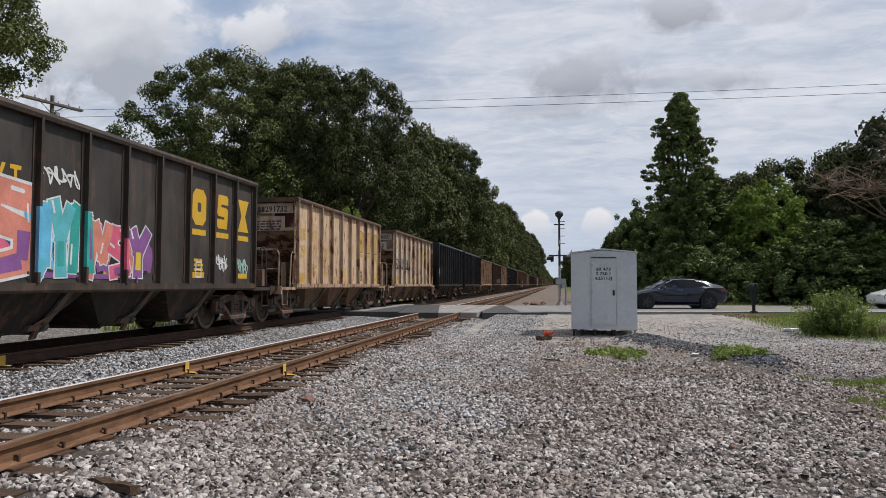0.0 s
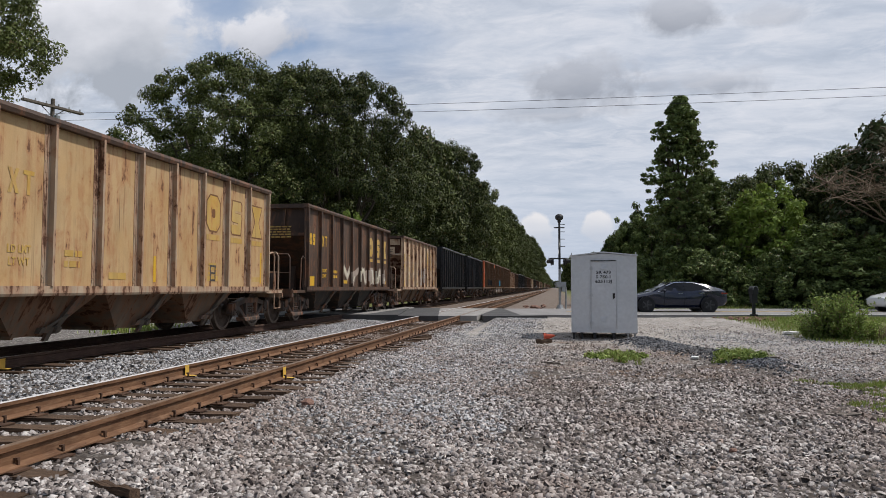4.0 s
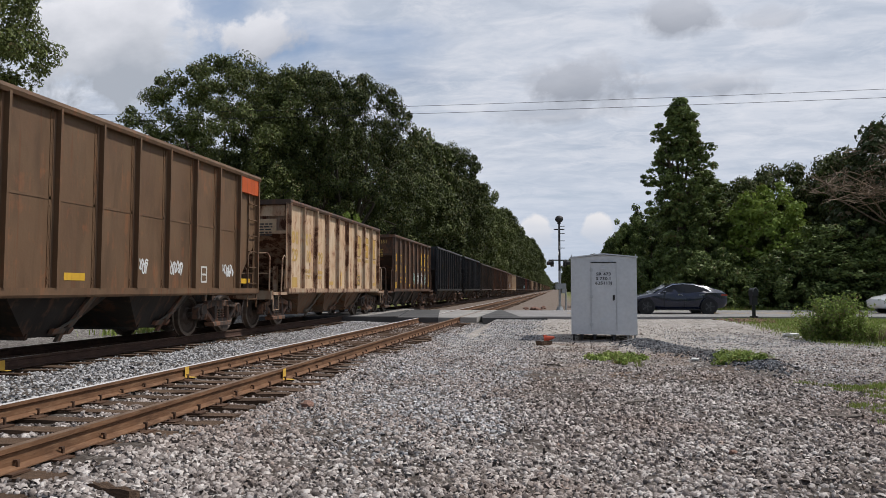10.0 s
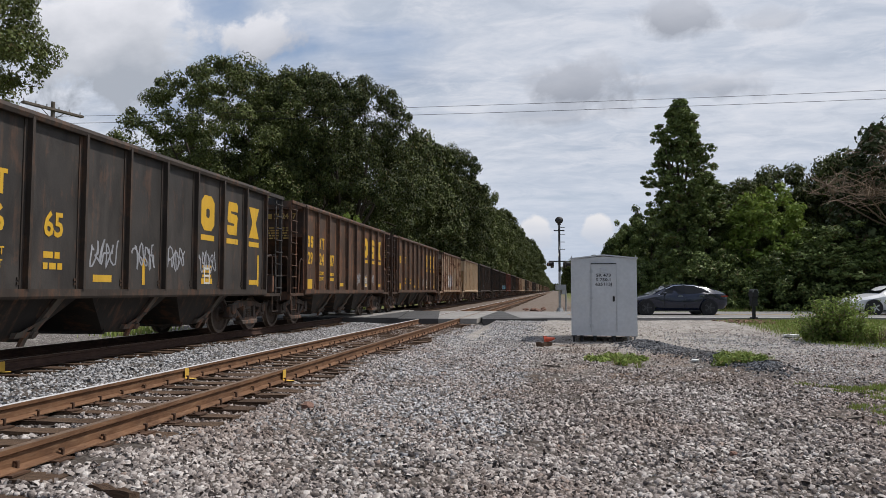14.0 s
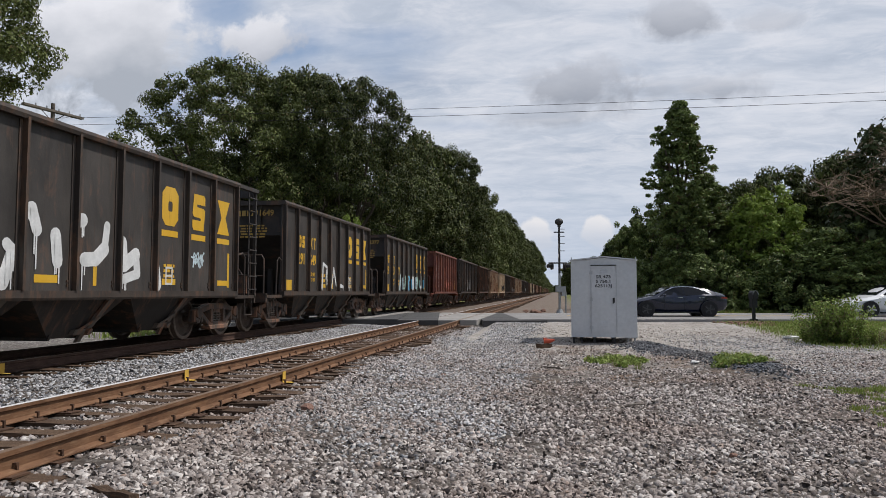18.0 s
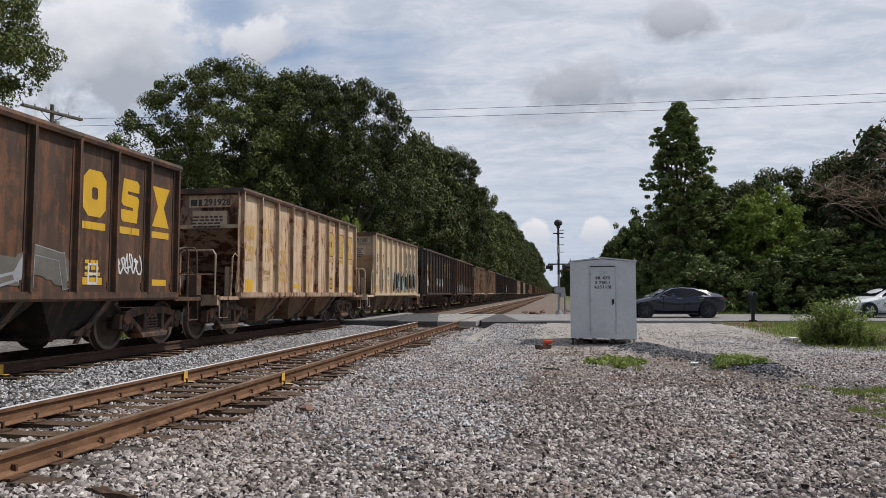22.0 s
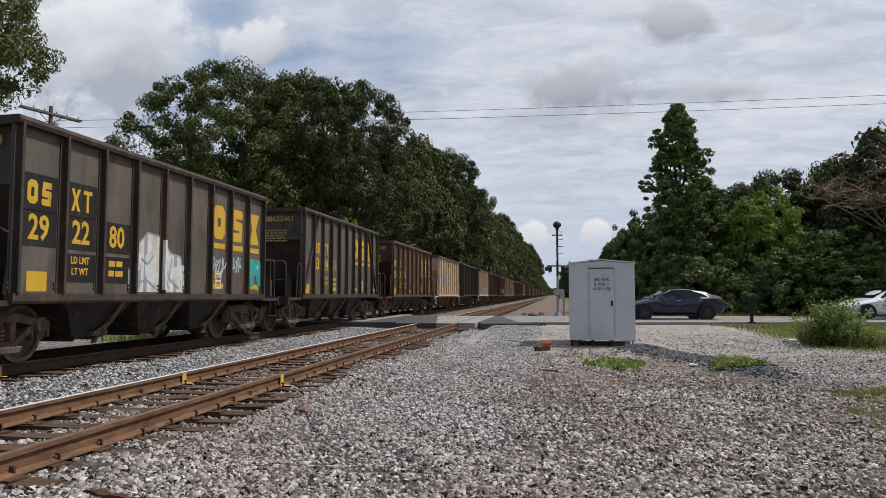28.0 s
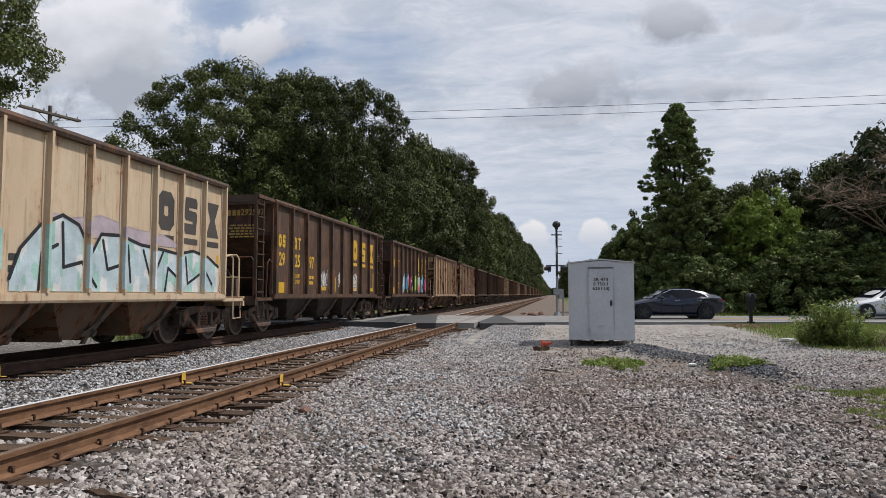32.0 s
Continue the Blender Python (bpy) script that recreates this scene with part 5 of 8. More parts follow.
def rib_mesh(H, mat, wide):
    key = (H, mat.name, wide)
    if key not in RIBS:
        bm = bmesh.new()
        w = wide / 2
        prism(bm, [(0.0, -w), (0.016, -w), (0.03, -w * 0.42), (0.115, -w * 0.36), (0.115, w * 0.36), (0.03, w * 0.42), (0.016, w), (0.0, w)], SILL + 0.02, H - 0.09, "z")
        for z in (SILL + 0.10, SILL + 0.17):
            for s in (-1, 1):
                box(bm, 0.0, 0.018, s * (w + 0.03) - 0.02, s * (w + 0.03) + 0.02, z - 0.02, z + 0.02)
        if mat is P["rustrib"] or mat is P["brown"]:
            # rivet heads down both flanges
            k = 0
            while SILL + 0.3 + k * 0.16 < H - 0.2:
                for s in (-1, 1):
                    box(bm, 0.0, 0.014, s * (w + 0.022) - 0.014, s * (w + 0.022) + 0.014, SILL + 0.3 + k * 0.16, SILL + 0.328 + k * 0.16)
                k += 1
            for s in (-1, 1):
                box(bm, -0.002, 0.008, s * (w + 0.02) - 0.035, s * (w + 0.02) + 0.035, SILL + 0.02, H - 0.1)
        RIBS[key] = to_mesh("rib", bm, mat)
    return RIBS[key]


def hopper(L, H, style, n, paint, rib="", label="", chord="", bays=3, plain_far=False):
    """An open-top hopper car. style: F, sides to the ends; P, end platforms with handrails; X, diagonal end braces; T, tall."""
    body, ribs = P[paint], P[rib or paint]
    chord_m = P[chord or rib or paint]
    light = paint in ("beige", "bone", "ochre", "tan", "cream")
    end_m = P["umber"] if style == "T" else P["rustend"] if paint in ("beige", "bone", "ochre") else body
    h = L / 2
    car = thing("hopper_car", label, "railway hopper car", group="cars of the freight train")
    full = style in "FT"
    # side sheets
    cut = 1.15 if full else 0.0
    side = [(-h, H - 0.04), (-h, 2.35 if full else SILL), (-h + cut, SILL), (h - cut, SILL), (h, 2.35 if full else SILL), (h, H - 0.04)]
    for s in (1, -1):
        bm = bmesh.new()
        prism(bm, side, s * (HALF - 0.03), s * HALF, "x")
        part("side_sheet", bm, body, car)
    # end sheets: upright above, sloping into the bays below
    for s in (-1, 1):
        zb = 2.35 if full else H - 0.95
        e = h - (0.10 if full else 0.22)
        bm = bmesh.new()
        prism(bm, [(s * e, H - 0.06), (s * e, zb), (s * (e - 1.75), SILL - 0.02), (s * (e - 1.82), SILL + 0.02), (s * (e - 0.06), zb + 0.05), (s * (e - 0.06), H - 0.06)], -HALF + 0.03, HALF - 0.03, "x")
        part("end_sheet", bm, end_m, car)
        bm = bmesh.new()
        box(bm, -HALF, HALF, s * (h - 0.09) - 0.09, s * (h - 0.09) + 0.09, H - 0.13, H)
        round_edges(bm, 0.015)
        part("end_chord", bm, chord_m, car)
        bm = bmesh.new()
        box(bm, -HALF + 0.05, HALF - 0.05, s * e, s * (e + 0.06), zb - 0.03, zb + 0.06)
        part("end_stiffener", bm, body, car)
        for x in (-0.75, 0.75):
            bm = bmesh.new()
            box(bm, x - 0.04, x + 0.04, s * e, s * (e + 0.07), zb + 0.065, H - 0.14)
            part("end_post", bm, end_m, car)
        if light and s < 0 and not plain_far:
            for z0, z1, x0, x1 in ((H - 0.46, H - 0.16, 0.10, HALF - 0.12), (H - 0.92, H - 0.55, 0.20, 1.12)):
                bm = bmesh.new()
                box(bm, x0, x1, -e - 0.079, -e - 0.072, z0, z1)
                part("end_board", bm, body, car)
    for s in (1, -1):
        bm = bmesh.new()
        prism(bm, [(s * (HALF - 0.04), H - 0.12), (s * (HALF + 0.10), H - 0.12), (s * (HALF + 0.12), H - 0.06), (s * (HALF + 0.10), H), (s * (HALF - 0.04), H)], -h - 0.02, h + 0.02, "y")
        part("top_chord", bm, chord_m, car)
        bm = bmesh.new()
        prism(bm, [(s * (HALF - 0.05), SILL - 0.13), (s * (HALF + 0.07), SILL - 0.13), (s * (HALF + 0.09), SILL - 0.09), (s * (HALF + 0.09), SILL + 0.02), (s * (HALF - 0.05), SILL + 0.02)], -h, h, "y")
        part("side_sill", bm, ribs, car)
    # ribs on the near side
    mesh = rib_mesh(H, ribs, 0.13 if style == "T" else 0.15)
    for i in range(n + 1):
        y = -h + 0.08 + (L - 0.16) * i / n
        part("rib", mesh, None, car, at=(HALF, y, 0))
        if not plain_far:
            part("rib", mesh, None, car, at=pose(-HALF, y, 0, rz=180))
    if style == "X":
        for s in (-1, 1):
            bm = bmesh.new()
            y0, y1 = s * (h - 0.1), s * (h - 1.45)
            prism(bm, [(y0, SILL + 0.1), (y0 - s * 0.12, SILL + 0.1), (y1 - s * 0.12, H - 0.12), (y1, H - 0.12)], HALF, HALF + 0.07, "x")
            part("diagonal_brace", bm, ribs, car)
    if style == "T":
        bm = bmesh.new()
        box(bm, HALF, HALF + 0.008, -h + 0.1, h - 0.1, 2.44, 2.48)
        part("seam", bm, body, car)
    # underframe
    bm = bmesh.new()
    reach = h + (0.15 if full else 1.0)
    box(bm, -0.30, 0.30, -reach, reach, 0.72, 1.0)
    round_edges(bm, 0.02)
    part("centre_sill", bm, P["chute"], car)
    tc = h - (1.2 if full else 0.2)
    span = 2 * tc - 2.5
    for i in range(bays):
        y = -span / 2 + span * (i + 0.5) / bays
        bay = part("hopper_bay", CHUTE_RUST if light else CHUTE, None, car, at=Matrix.Translation((0, y, 0)) @ Matrix.Diagonal((1, min(1.0, span / bays / 2.5), 1, 1)))
        part("hopper_gate", GATE, None, bay, "dusty gate with its latch")
    for s in (-1, 1):
        truck(car, s * tc, plain_far)
        part("coupler", COUPLER, None, car, at=pose(0, s * (h + (0.05 if full else 0.9)), 0, rz=0 if s < 0 else 180))
    # ends: platforms with rails, or corner ladders
    for s in (-1, 1):
        if full:
            for sx in (1, -1):
                bm = bmesh.new()
                box(bm, sx * (HALF - 0.06), sx * HALF, s * (h - 0.08), s * h, SILL - 0.1, H - 0.1)
                if not plain_far:
                    for j in range(17):
                        # bolt heads up both faces of the corner
                        zz = SILL + 0.15 + j * 0.15
                        box(bm, sx * HALF, sx * (HALF + 0.018), s * (h - 0.055), s * (h - 0.025), zz, zz + 0.03)
                        box(bm, sx * (HALF - 0.045), sx * (HALF - 0.015), s * h, s * (h + 0.018), zz, zz + 0.03)
                part("corner_post", bm, body, car)
            bm = ladder_mesh(SILL - 0.45, 2.75 if s < 0 else H - 0.15, 5 if s < 0 else 8, 0.5)
            part("ladder", bm, body, car, at=(HALF + 0.03, s * (h - 0.28) - 0.25, 0))
            bm = ladder_mesh(SILL, 2.6, 4, 0.5)
            part("end_ladder", bm, body, car, at=Matrix.Translation((HALF - 0.55, s * (h + 0.03), 0)) @ Matrix.Rotation(-s * math.pi / 2, 4, "Z") @ Matrix.Translation((0, -0.25 - s * 0.25, 0)))
            bm = bmesh.new()
            box(bm, -HALF, HALF, s * (h - 0.2), s * (h + 0.06), SILL - 0.16, SILL - 0.02)
            part("end_sill", bm, body, car)
        else:
            bm = bmesh.new()
            box(bm, -HALF + 0.02, HALF + 0.03, s * (h - 0.05), s * (h + 1.10), SILL - 0.16, SILL - 0.08)
            box(bm, -HALF + 0.02, HALF + 0.03, s * (h + 1.04), s * (h + 1.12), SILL - 0.28, SILL - 0.04)
            round_edges(bm, 0.01)
            part("end_platform", bm, ribs, car)
            loop = to_mesh("handrail", rail_loop_mesh(), ribs)
            part("handrail", loop, None, car, at=(0, s * (h + 1.02), -0.05))
            part("handrail", loop, None, car, at=pose(0, s * (h + 1.02), -0.05, rz=180))
            if not plain_far:
                bm = bmesh.new()
                pipe(bm, [(HALF + 0.02, s * (h + 0.05), 1.95), (HALF + 0.05, s * (h + 0.30), 2.02), (HALF + 0.05, s * (h + 0.42), 1.92), (HALF + 0.03, s * (h + 0.45), 1.0)], 0.02)
                part("grab_iron", bm, ribs, car)
                bm = bmesh.new()
                pipe(bm, [(HALF, s * (h + 0.55), 0.95), (HALF, s * (h + 0.55), 0.50), (HALF, s * (h + 0.95), 0.50), (HALF, s * (h + 0.95), 0.95)], 0.02)
                part("step_iron", bm, ribs, car)
            bm = bmesh.new()
            for sx in (1, -1):
                box(bm, sx * 0.78 - 0.06, sx * 0.78 + 0.06, s * (h - 1.0), s * (h - 0.88), 1.0, 1.75)
                prism(bm, [(s * (h + 0.02), SILL), (s * (h - 0.22), H - 0.95), (s * (h - 0.30), H - 0.95), (s * (h - 0.10), SILL)], sx * (HALF - 0.07), sx * (HALF - 0.02), "x")
            part("end_bracing", bm, body, car)
            if style == "O":
                # the top frame runs on over the platform, with a ladder at the corner
                bm = bmesh.new()
                for sx in (1, -1):
                    box(bm, sx * (HALF - 0.02), sx * (HALF + 0.09), s * (h + 0.02), s * (h + 1.12), H - 0.10, H - 0.01)
                    box(bm, sx * HALF - 0.035, sx * HALF + 0.035, s * (h + 1.05), s * (h + 1.12), SILL - 0.1, H - 0.10)
                box(bm, -HALF + 0.02, HALF - 0.02, s * (h + 1.03), s * (h + 1.12), H - 0.22, H - 0.02)
                part("end_frame", bm, body, car)
                bm = ladder_mesh(SILL - 0.1, H - 0.1, 8, 0.42)
                part("ladder", bm, body, car, at=(HALF + 0.03, s * (h + 0.88) - 0.21, 0))
            if s < 0:
                bm = bmesh.new()
                rod(bm, (-0.35, -h - 0.45, 1.32), (0.35, -h - 0.45, 1.32), 0.17, 14)
                box(bm, 0.42, 0.70, -h - 0.5, -h - 0.3, 1.0, 1.5)
                pipe(bm, [(0.55, -h - 0.4, 1.5), (0.3, -h - 0.2, 1.75), (-0.2, -h - 0.1, 1.6)], 0.02)
                part("brake_gear", bm, P["truck"], car)
    return car

# rear end (metres along the line at the start) and look of each car
REARS = [5.4, 18.23, 31.06, 44.06, 58.25, 71.65, 84.32, 98.08, 110.75, 125.04, 138.9, 154.1, 168.08, 183.21, 195.71, 208.31, 222.75, 236.2, 249.32, 262.18, 276.0,
         287.46, 299.74, 313.11, 325.23, 338.22, 350.64, 364.32, 376.43, 389.35, 401.47, 414.49, 427.23, 439.59, 452.56, 466.43, 478.13, 490.28, 503.77, 516.52,
         529.94, 541.72, 556.0, 568.41, 581.26, 594.0, 607.0]
LOOK = "umber charcoal beige bone black black ochre umber beige black black brown brown brown beige umber black black charcoal umber umber bone tan charcoal charcoal charcoal red charcoal umber beige tan charcoal umber cream cream charcoal grey grey umber tan charcoal tan umber umber ochre ochre umber".split()
STYLE = "PPPPFFPPPFFTTTPPFFOOOPPOPPPOPPPOOPPOPXPPOPOPPPP"
for _k in range(30):        # cars that stay far off
    REARS.append(REARS[-1] + 13.0 + (0.9 if _k % 3 == 0 else -0.4))
    LOOK.append(["umber", "charcoal", "beige", "umber", "black", "brown", "charcoal", "bone"][(_k * 5 + _k // 3) % 8])
    STYLE += "P"
HEIGHT = {"F": 3.80, "P": 3.66, "T": 3.95, "X": 3.76, "O": 3.70}
RIBN = {"F": 12, "P": 9, "T": 13, "X": 10, "O": 9}
LABEL = {"black": "black steel hopper car with yellow lettering", "beige": "rust-streaked beige hopper car with end platforms", "umber": "dark brown rusty hopper car with end platforms",
         "brown": "tall brown ribbed hopper car with sprayed graffiti", "ochre": "yellowed tan hopper car with heavy rust", "grey": "weathered grey hopper car with yellow lettering", "charcoal": "dark charcoal hopper car with yellow lettering",
         "cream": "cream hopper car with rust at the ribs", "bone": "off-white hopper car with large rust patches", "tan": "pale tan hopper car with end platforms", "red": "oxide red hopper car with end platforms"}
RIB_OF = {"cream": "rustrib", "beige": "rustrib", "bone": "rustrib", "ochre": "rustrib", "charcoal": "darkrib", "grey": "darkrib"}
GAP = {"F": 0.60, "T": 0.65, "P": 1.45, "X": 1.45, "O": 1.45}
Y, FY, W, I = YELLOW, FADED_YELLOW, WHITE, INK
# car: numbers by panel, their paint, the emblem's paint, first panel
NUMBERS = {
    1: ((), Y, Y, 0), 2: (("29", "17", "32"), FY, FY, 0), 3: (("29", "18", "87"), W, FY, 0), 4: (("83", "58", "97"), Y, Y, 2), 5: (("83", "58", "99"), Y, Y, 2),
    6: ((), FY, FY, 0), 7: ((), Y, FY, 0), 8: (("29", "16", "95"), FY, FY, 0), 9: (("83", "55", "54"), Y, Y, 2), 10: (("83", "72", "41"), Y, Y, 2),
    11: (("994", "132"), I, None, 2), 12: (("93", "236"), W, None, 2), 13: (("994", "319"), I, None, 2), 14: (("29", "18", "29"), FY, FY, 0), 15: (("29", "21", "51"), Y, Y, 0),
    16: (("83", "70", "95"), Y, Y, 2), 17: (("83", "72", "10"), Y, Y, 2), 18: (("29", "26", "65"), Y, Y, 0), 19: (("29", "24", "87"), Y, Y, 0), 20: ((), Y, Y, 0),
    21: ((), FY, FY, 0), 22: (("63", "22", "25"), I, I, 0), 23: (("29", "28", "41"), Y, Y, 0), 24: (("291", "649"), Y, Y, 1), 25: (("29", "23", "77"), Y, Y, 0),
    26: (("29", "06", "10"), W, None, 0), 27: (("29", "30", "35"), Y, Y, 0), 28: (("29", "22", "40"), Y, Y, 0), 29: (("29", "19", "28"), FY, FY, 0), 30: (("63", "21", "80"), I, I, 0),
    31: (("29", "29", "29"), Y, Y, 0), 32: (("29", "25", "05"), W, Y, 0), 33: (("29", "18", "43"), I, FY, 0), 34: ((), FY, FY, 0), 35: ((), Y, Y, 0),
    36: (("29", "22", "80"), Y, Y, 0), 37: (("63", "24", "61"), Y, Y, 1), 38: (("29", "21", "85"), Y, Y, 0), 39: ((), FY, FY, 0), 40: (("29", "30", "83"), Y, Y, 0),
    41: (("", "287"), I, I, 0), 42: (("29", "25", "97"), Y, Y, 0), 43: ((), Y, Y, 0), 44: ((), FY, None, 0), 45: ((), FY, None, 0), 46: ((), Y, Y, 0)}
END_NUMBER = {2: "291732", 3: "291887", 4: "835897", 5: "835899", 9: "835554", 10: "837241", 12: "93236", 13: "994319", 15: "292151", 16: "837095", 17: "837210", 18: "292665", 19: "292487",
              22: "632225", 24: "291649", 25: "292377", 28: "292240", 29: "291928", 30: "632180", 33: "291843", 36: "292280", 37: "632461", 38: "292185", 40: "293083", 42: "292597"}


def owner_blocks(car, y, z, h, mat, second=False, n=2):
    """The owner's initials as small plain hollow blocks."""
    for i in range(n):
        bm = bmesh.new()
        yy = y + (i - (n - 1) / 2) * h * 0.82
        w = h * 0.30
        if second and i == 0:
            flat_shape(bm, [[(yy - w, z - h / 2), (yy - w * 0.35, z - h / 2), (yy, z - h * 0.18), (yy + w * 0.35, z - h / 2), (yy + w, z - h / 2), (yy + w * 0.35, z), (yy + w, z + h / 2), (yy + w * 0.35, z + h / 2), (yy, z + h * 0.18),
                             (yy - w * 0.35, z + h / 2), (yy - w, z + h / 2), (yy - w * 0.35, z)]], HALF + 0.006)
        elif second:
            flat_shape(bm, [[(yy - w * 0.28, z - h / 2), (yy + w * 0.28, z - h / 2), (yy + w * 0.28, z + h * 0.32), (yy + w, z + h * 0.32), (yy + w, z + h / 2), (yy - w, z + h / 2), (yy - w, z + h * 0.32), (yy - w * 0.28, z + h * 0.32)]], HALF + 0.006)
        elif i % 2 == 0:
            flat_shape(bm, [octagon(yy, z, w, h / 2, h * 0.16), octagon(yy, z, w * 0.3, h * 0.2, h * 0.04)], HALF + 0.006)
        else:
            flat_shape(bm, [zigzag(yy, z, w, h)], HALF + 0.006)
        part("owner_mark", bm, mat, car)


def letter_car(k, car, L, H, st, lk):
    rng = random.Random(100 + k)
    h, n = L / 2, RIBN[st]

    def mid(i):
        return -h + 0.08 + (L - 0.16) * (i + 0.5) / n
    nums, paint, emb, first = NUMBERS.get(k, ((), None, None, 0))
    size = 0.36 if st != "T" else 0.30
    z1, z2 = (2.70, 2.17) if st in "FT" else (2.60, 2.06)
    if st == "T" and k != 12:
        for j in (0, 1):
            patch(car, mid(first + j), 2.78, 0.34, 0.40, W, "white_panel")
            owner_blocks(car, mid(first + j), 2.78, 0.26, I)
        z2 = 2.28
    elif paint:
        for j in (0, 1):
            owner_blocks(car, mid(first + j), z1, size, paint, j == 1)
    if k in (36, 38):
        for j, z, hh in ((0, z1, 0.56), (1, z1, 0.56), (0, z2, 0.54), (1, z2, 0.54), (2, z2, 0.54), (1, 1.50, 0.46), (2, 1.50, 0.46)):
            patch(car, mid(j), z, 0.78, hh, DARK_PATCH, "dark_panel", HALF + 0.003)
    if k == 3:
        for j in (0, 1, 2):
            patch(car, mid(j), z2, 0.84, 0.50, DARK_PATCH, "dark_panel", HALF + 0.003)
    for j, s in enumerate(nums):
        if s:
            writing(s, car, mid(first + j), z2, size * (0.92 if len(s) == 3 else 1.05), paint)
    if paint and st != "T":
        writing("LD LMT", car, mid(first + 1), 1.62, 0.115, paint)
        writing("LT WT", car, mid(first + 1), 1.44, 0.115, paint)
        bars(car, "stencil", mid(first + 2), 1.56, 0.42, 0.10, 2, paint, rng)
        bars(car, "stencil", mid(n - 3), 1.56, 0.40, 0.06, 4, paint, rng)
    dark = lk in ("black", "charcoal", "umber", "grey", "red", "brown")
    if emb:
        last = n - 1 if st not in "F" else n - 2
        if st == "X":
            last = n - 2
        emblem(car, [mid(last - 2), mid(last - 1), mid(last)], H - 0.92, 0.78, emb, w=0.235 if st == "F" else 0.30, rim=RUST_RIM if emb is FY and not dark else None)
    # reflectors, routing box, test panels
    for i in ([1, 4, 7, 10] if st == "F" else [0, 3, 6, n - 1]):
        if k == 12:
            continue
        patch(car, mid(i), SILL + 0.20, 0.50 if i not in (0, 1) else 0.42, 0.12 if i not in (0, 1) else 0.30, Y if dark or k % 2 else FY)
    if st in "POX" and k % 3 != 1:
        patch(car, mid(n - 1) + 0.28, SILL + 0.50, 0.09, 0.80, Y, "inspection_stripe")
        patch(car, mid(4), SILL + 0.35, 0.09, 0.50, Y, "inspection_stripe")
    bm = bmesh.new()
    yy, zz = mid(n - 3), SILL + 0.32
    for a, b in ((-0.13, -0.09), (0.09, 0.13)):
        flat_shape(bm, [[(yy + a, zz - 0.18), (yy + b, zz - 0.18), (yy + b, zz + 0.18), (yy + a, zz + 0.18)]], HALF + 0.008)
    for a, b in ((-0.18, -0.14), (-0.02, 0.02), (0.14, 0.18)):
        flat_shape(bm, [[(yy - 0.09, zz + a), (yy + 0.09, zz + a), (yy + 0.09, zz + b), (yy - 0.09, zz + b)]], HALF + 0.008)
    part("test_panel", bm, W if dark else I, car)
    # the leading end
    e = -(h - (0.10 if st in "FT" else 0.22)) - 0.075
    ep = FY if dark else I
    if k in END_NUMBER:
        me = text_mesh(END_NUMBER[k], ep, 0.17)
        part("writing", me, None, car, at=Matrix.Translation((0.62 if st in "FT" else 0.85, e - 0.008, H - 0.34)) @ FRONT_TURN)
        end_bars(car, e - 0.008, -0.10 if st in "FT" else 0.10, 0.28 if st in "FT" else 0.48, H - 0.42, 0.16, 1, ep, rng)
    if st == "F":
        for txt, zz in (("SPRG 9 OC D5", 0.60), ("SPRG 8 IC D5", 0.74), ("36 IN WHEELS CLASS C", 1.02), ("AAR NO 24 BRAKE BEAM", 1.16)):
            part("writing", text_mesh(txt, ep, 0.065), None, car, at=Matrix.Translation((0.55, e - 0.008, H - zz)) @ FRONT_TURN)
    else:
        end_bars(car, e - 0.008, 0.15, 1.0, H - 0.72, 0.042, 5, ep, rng)


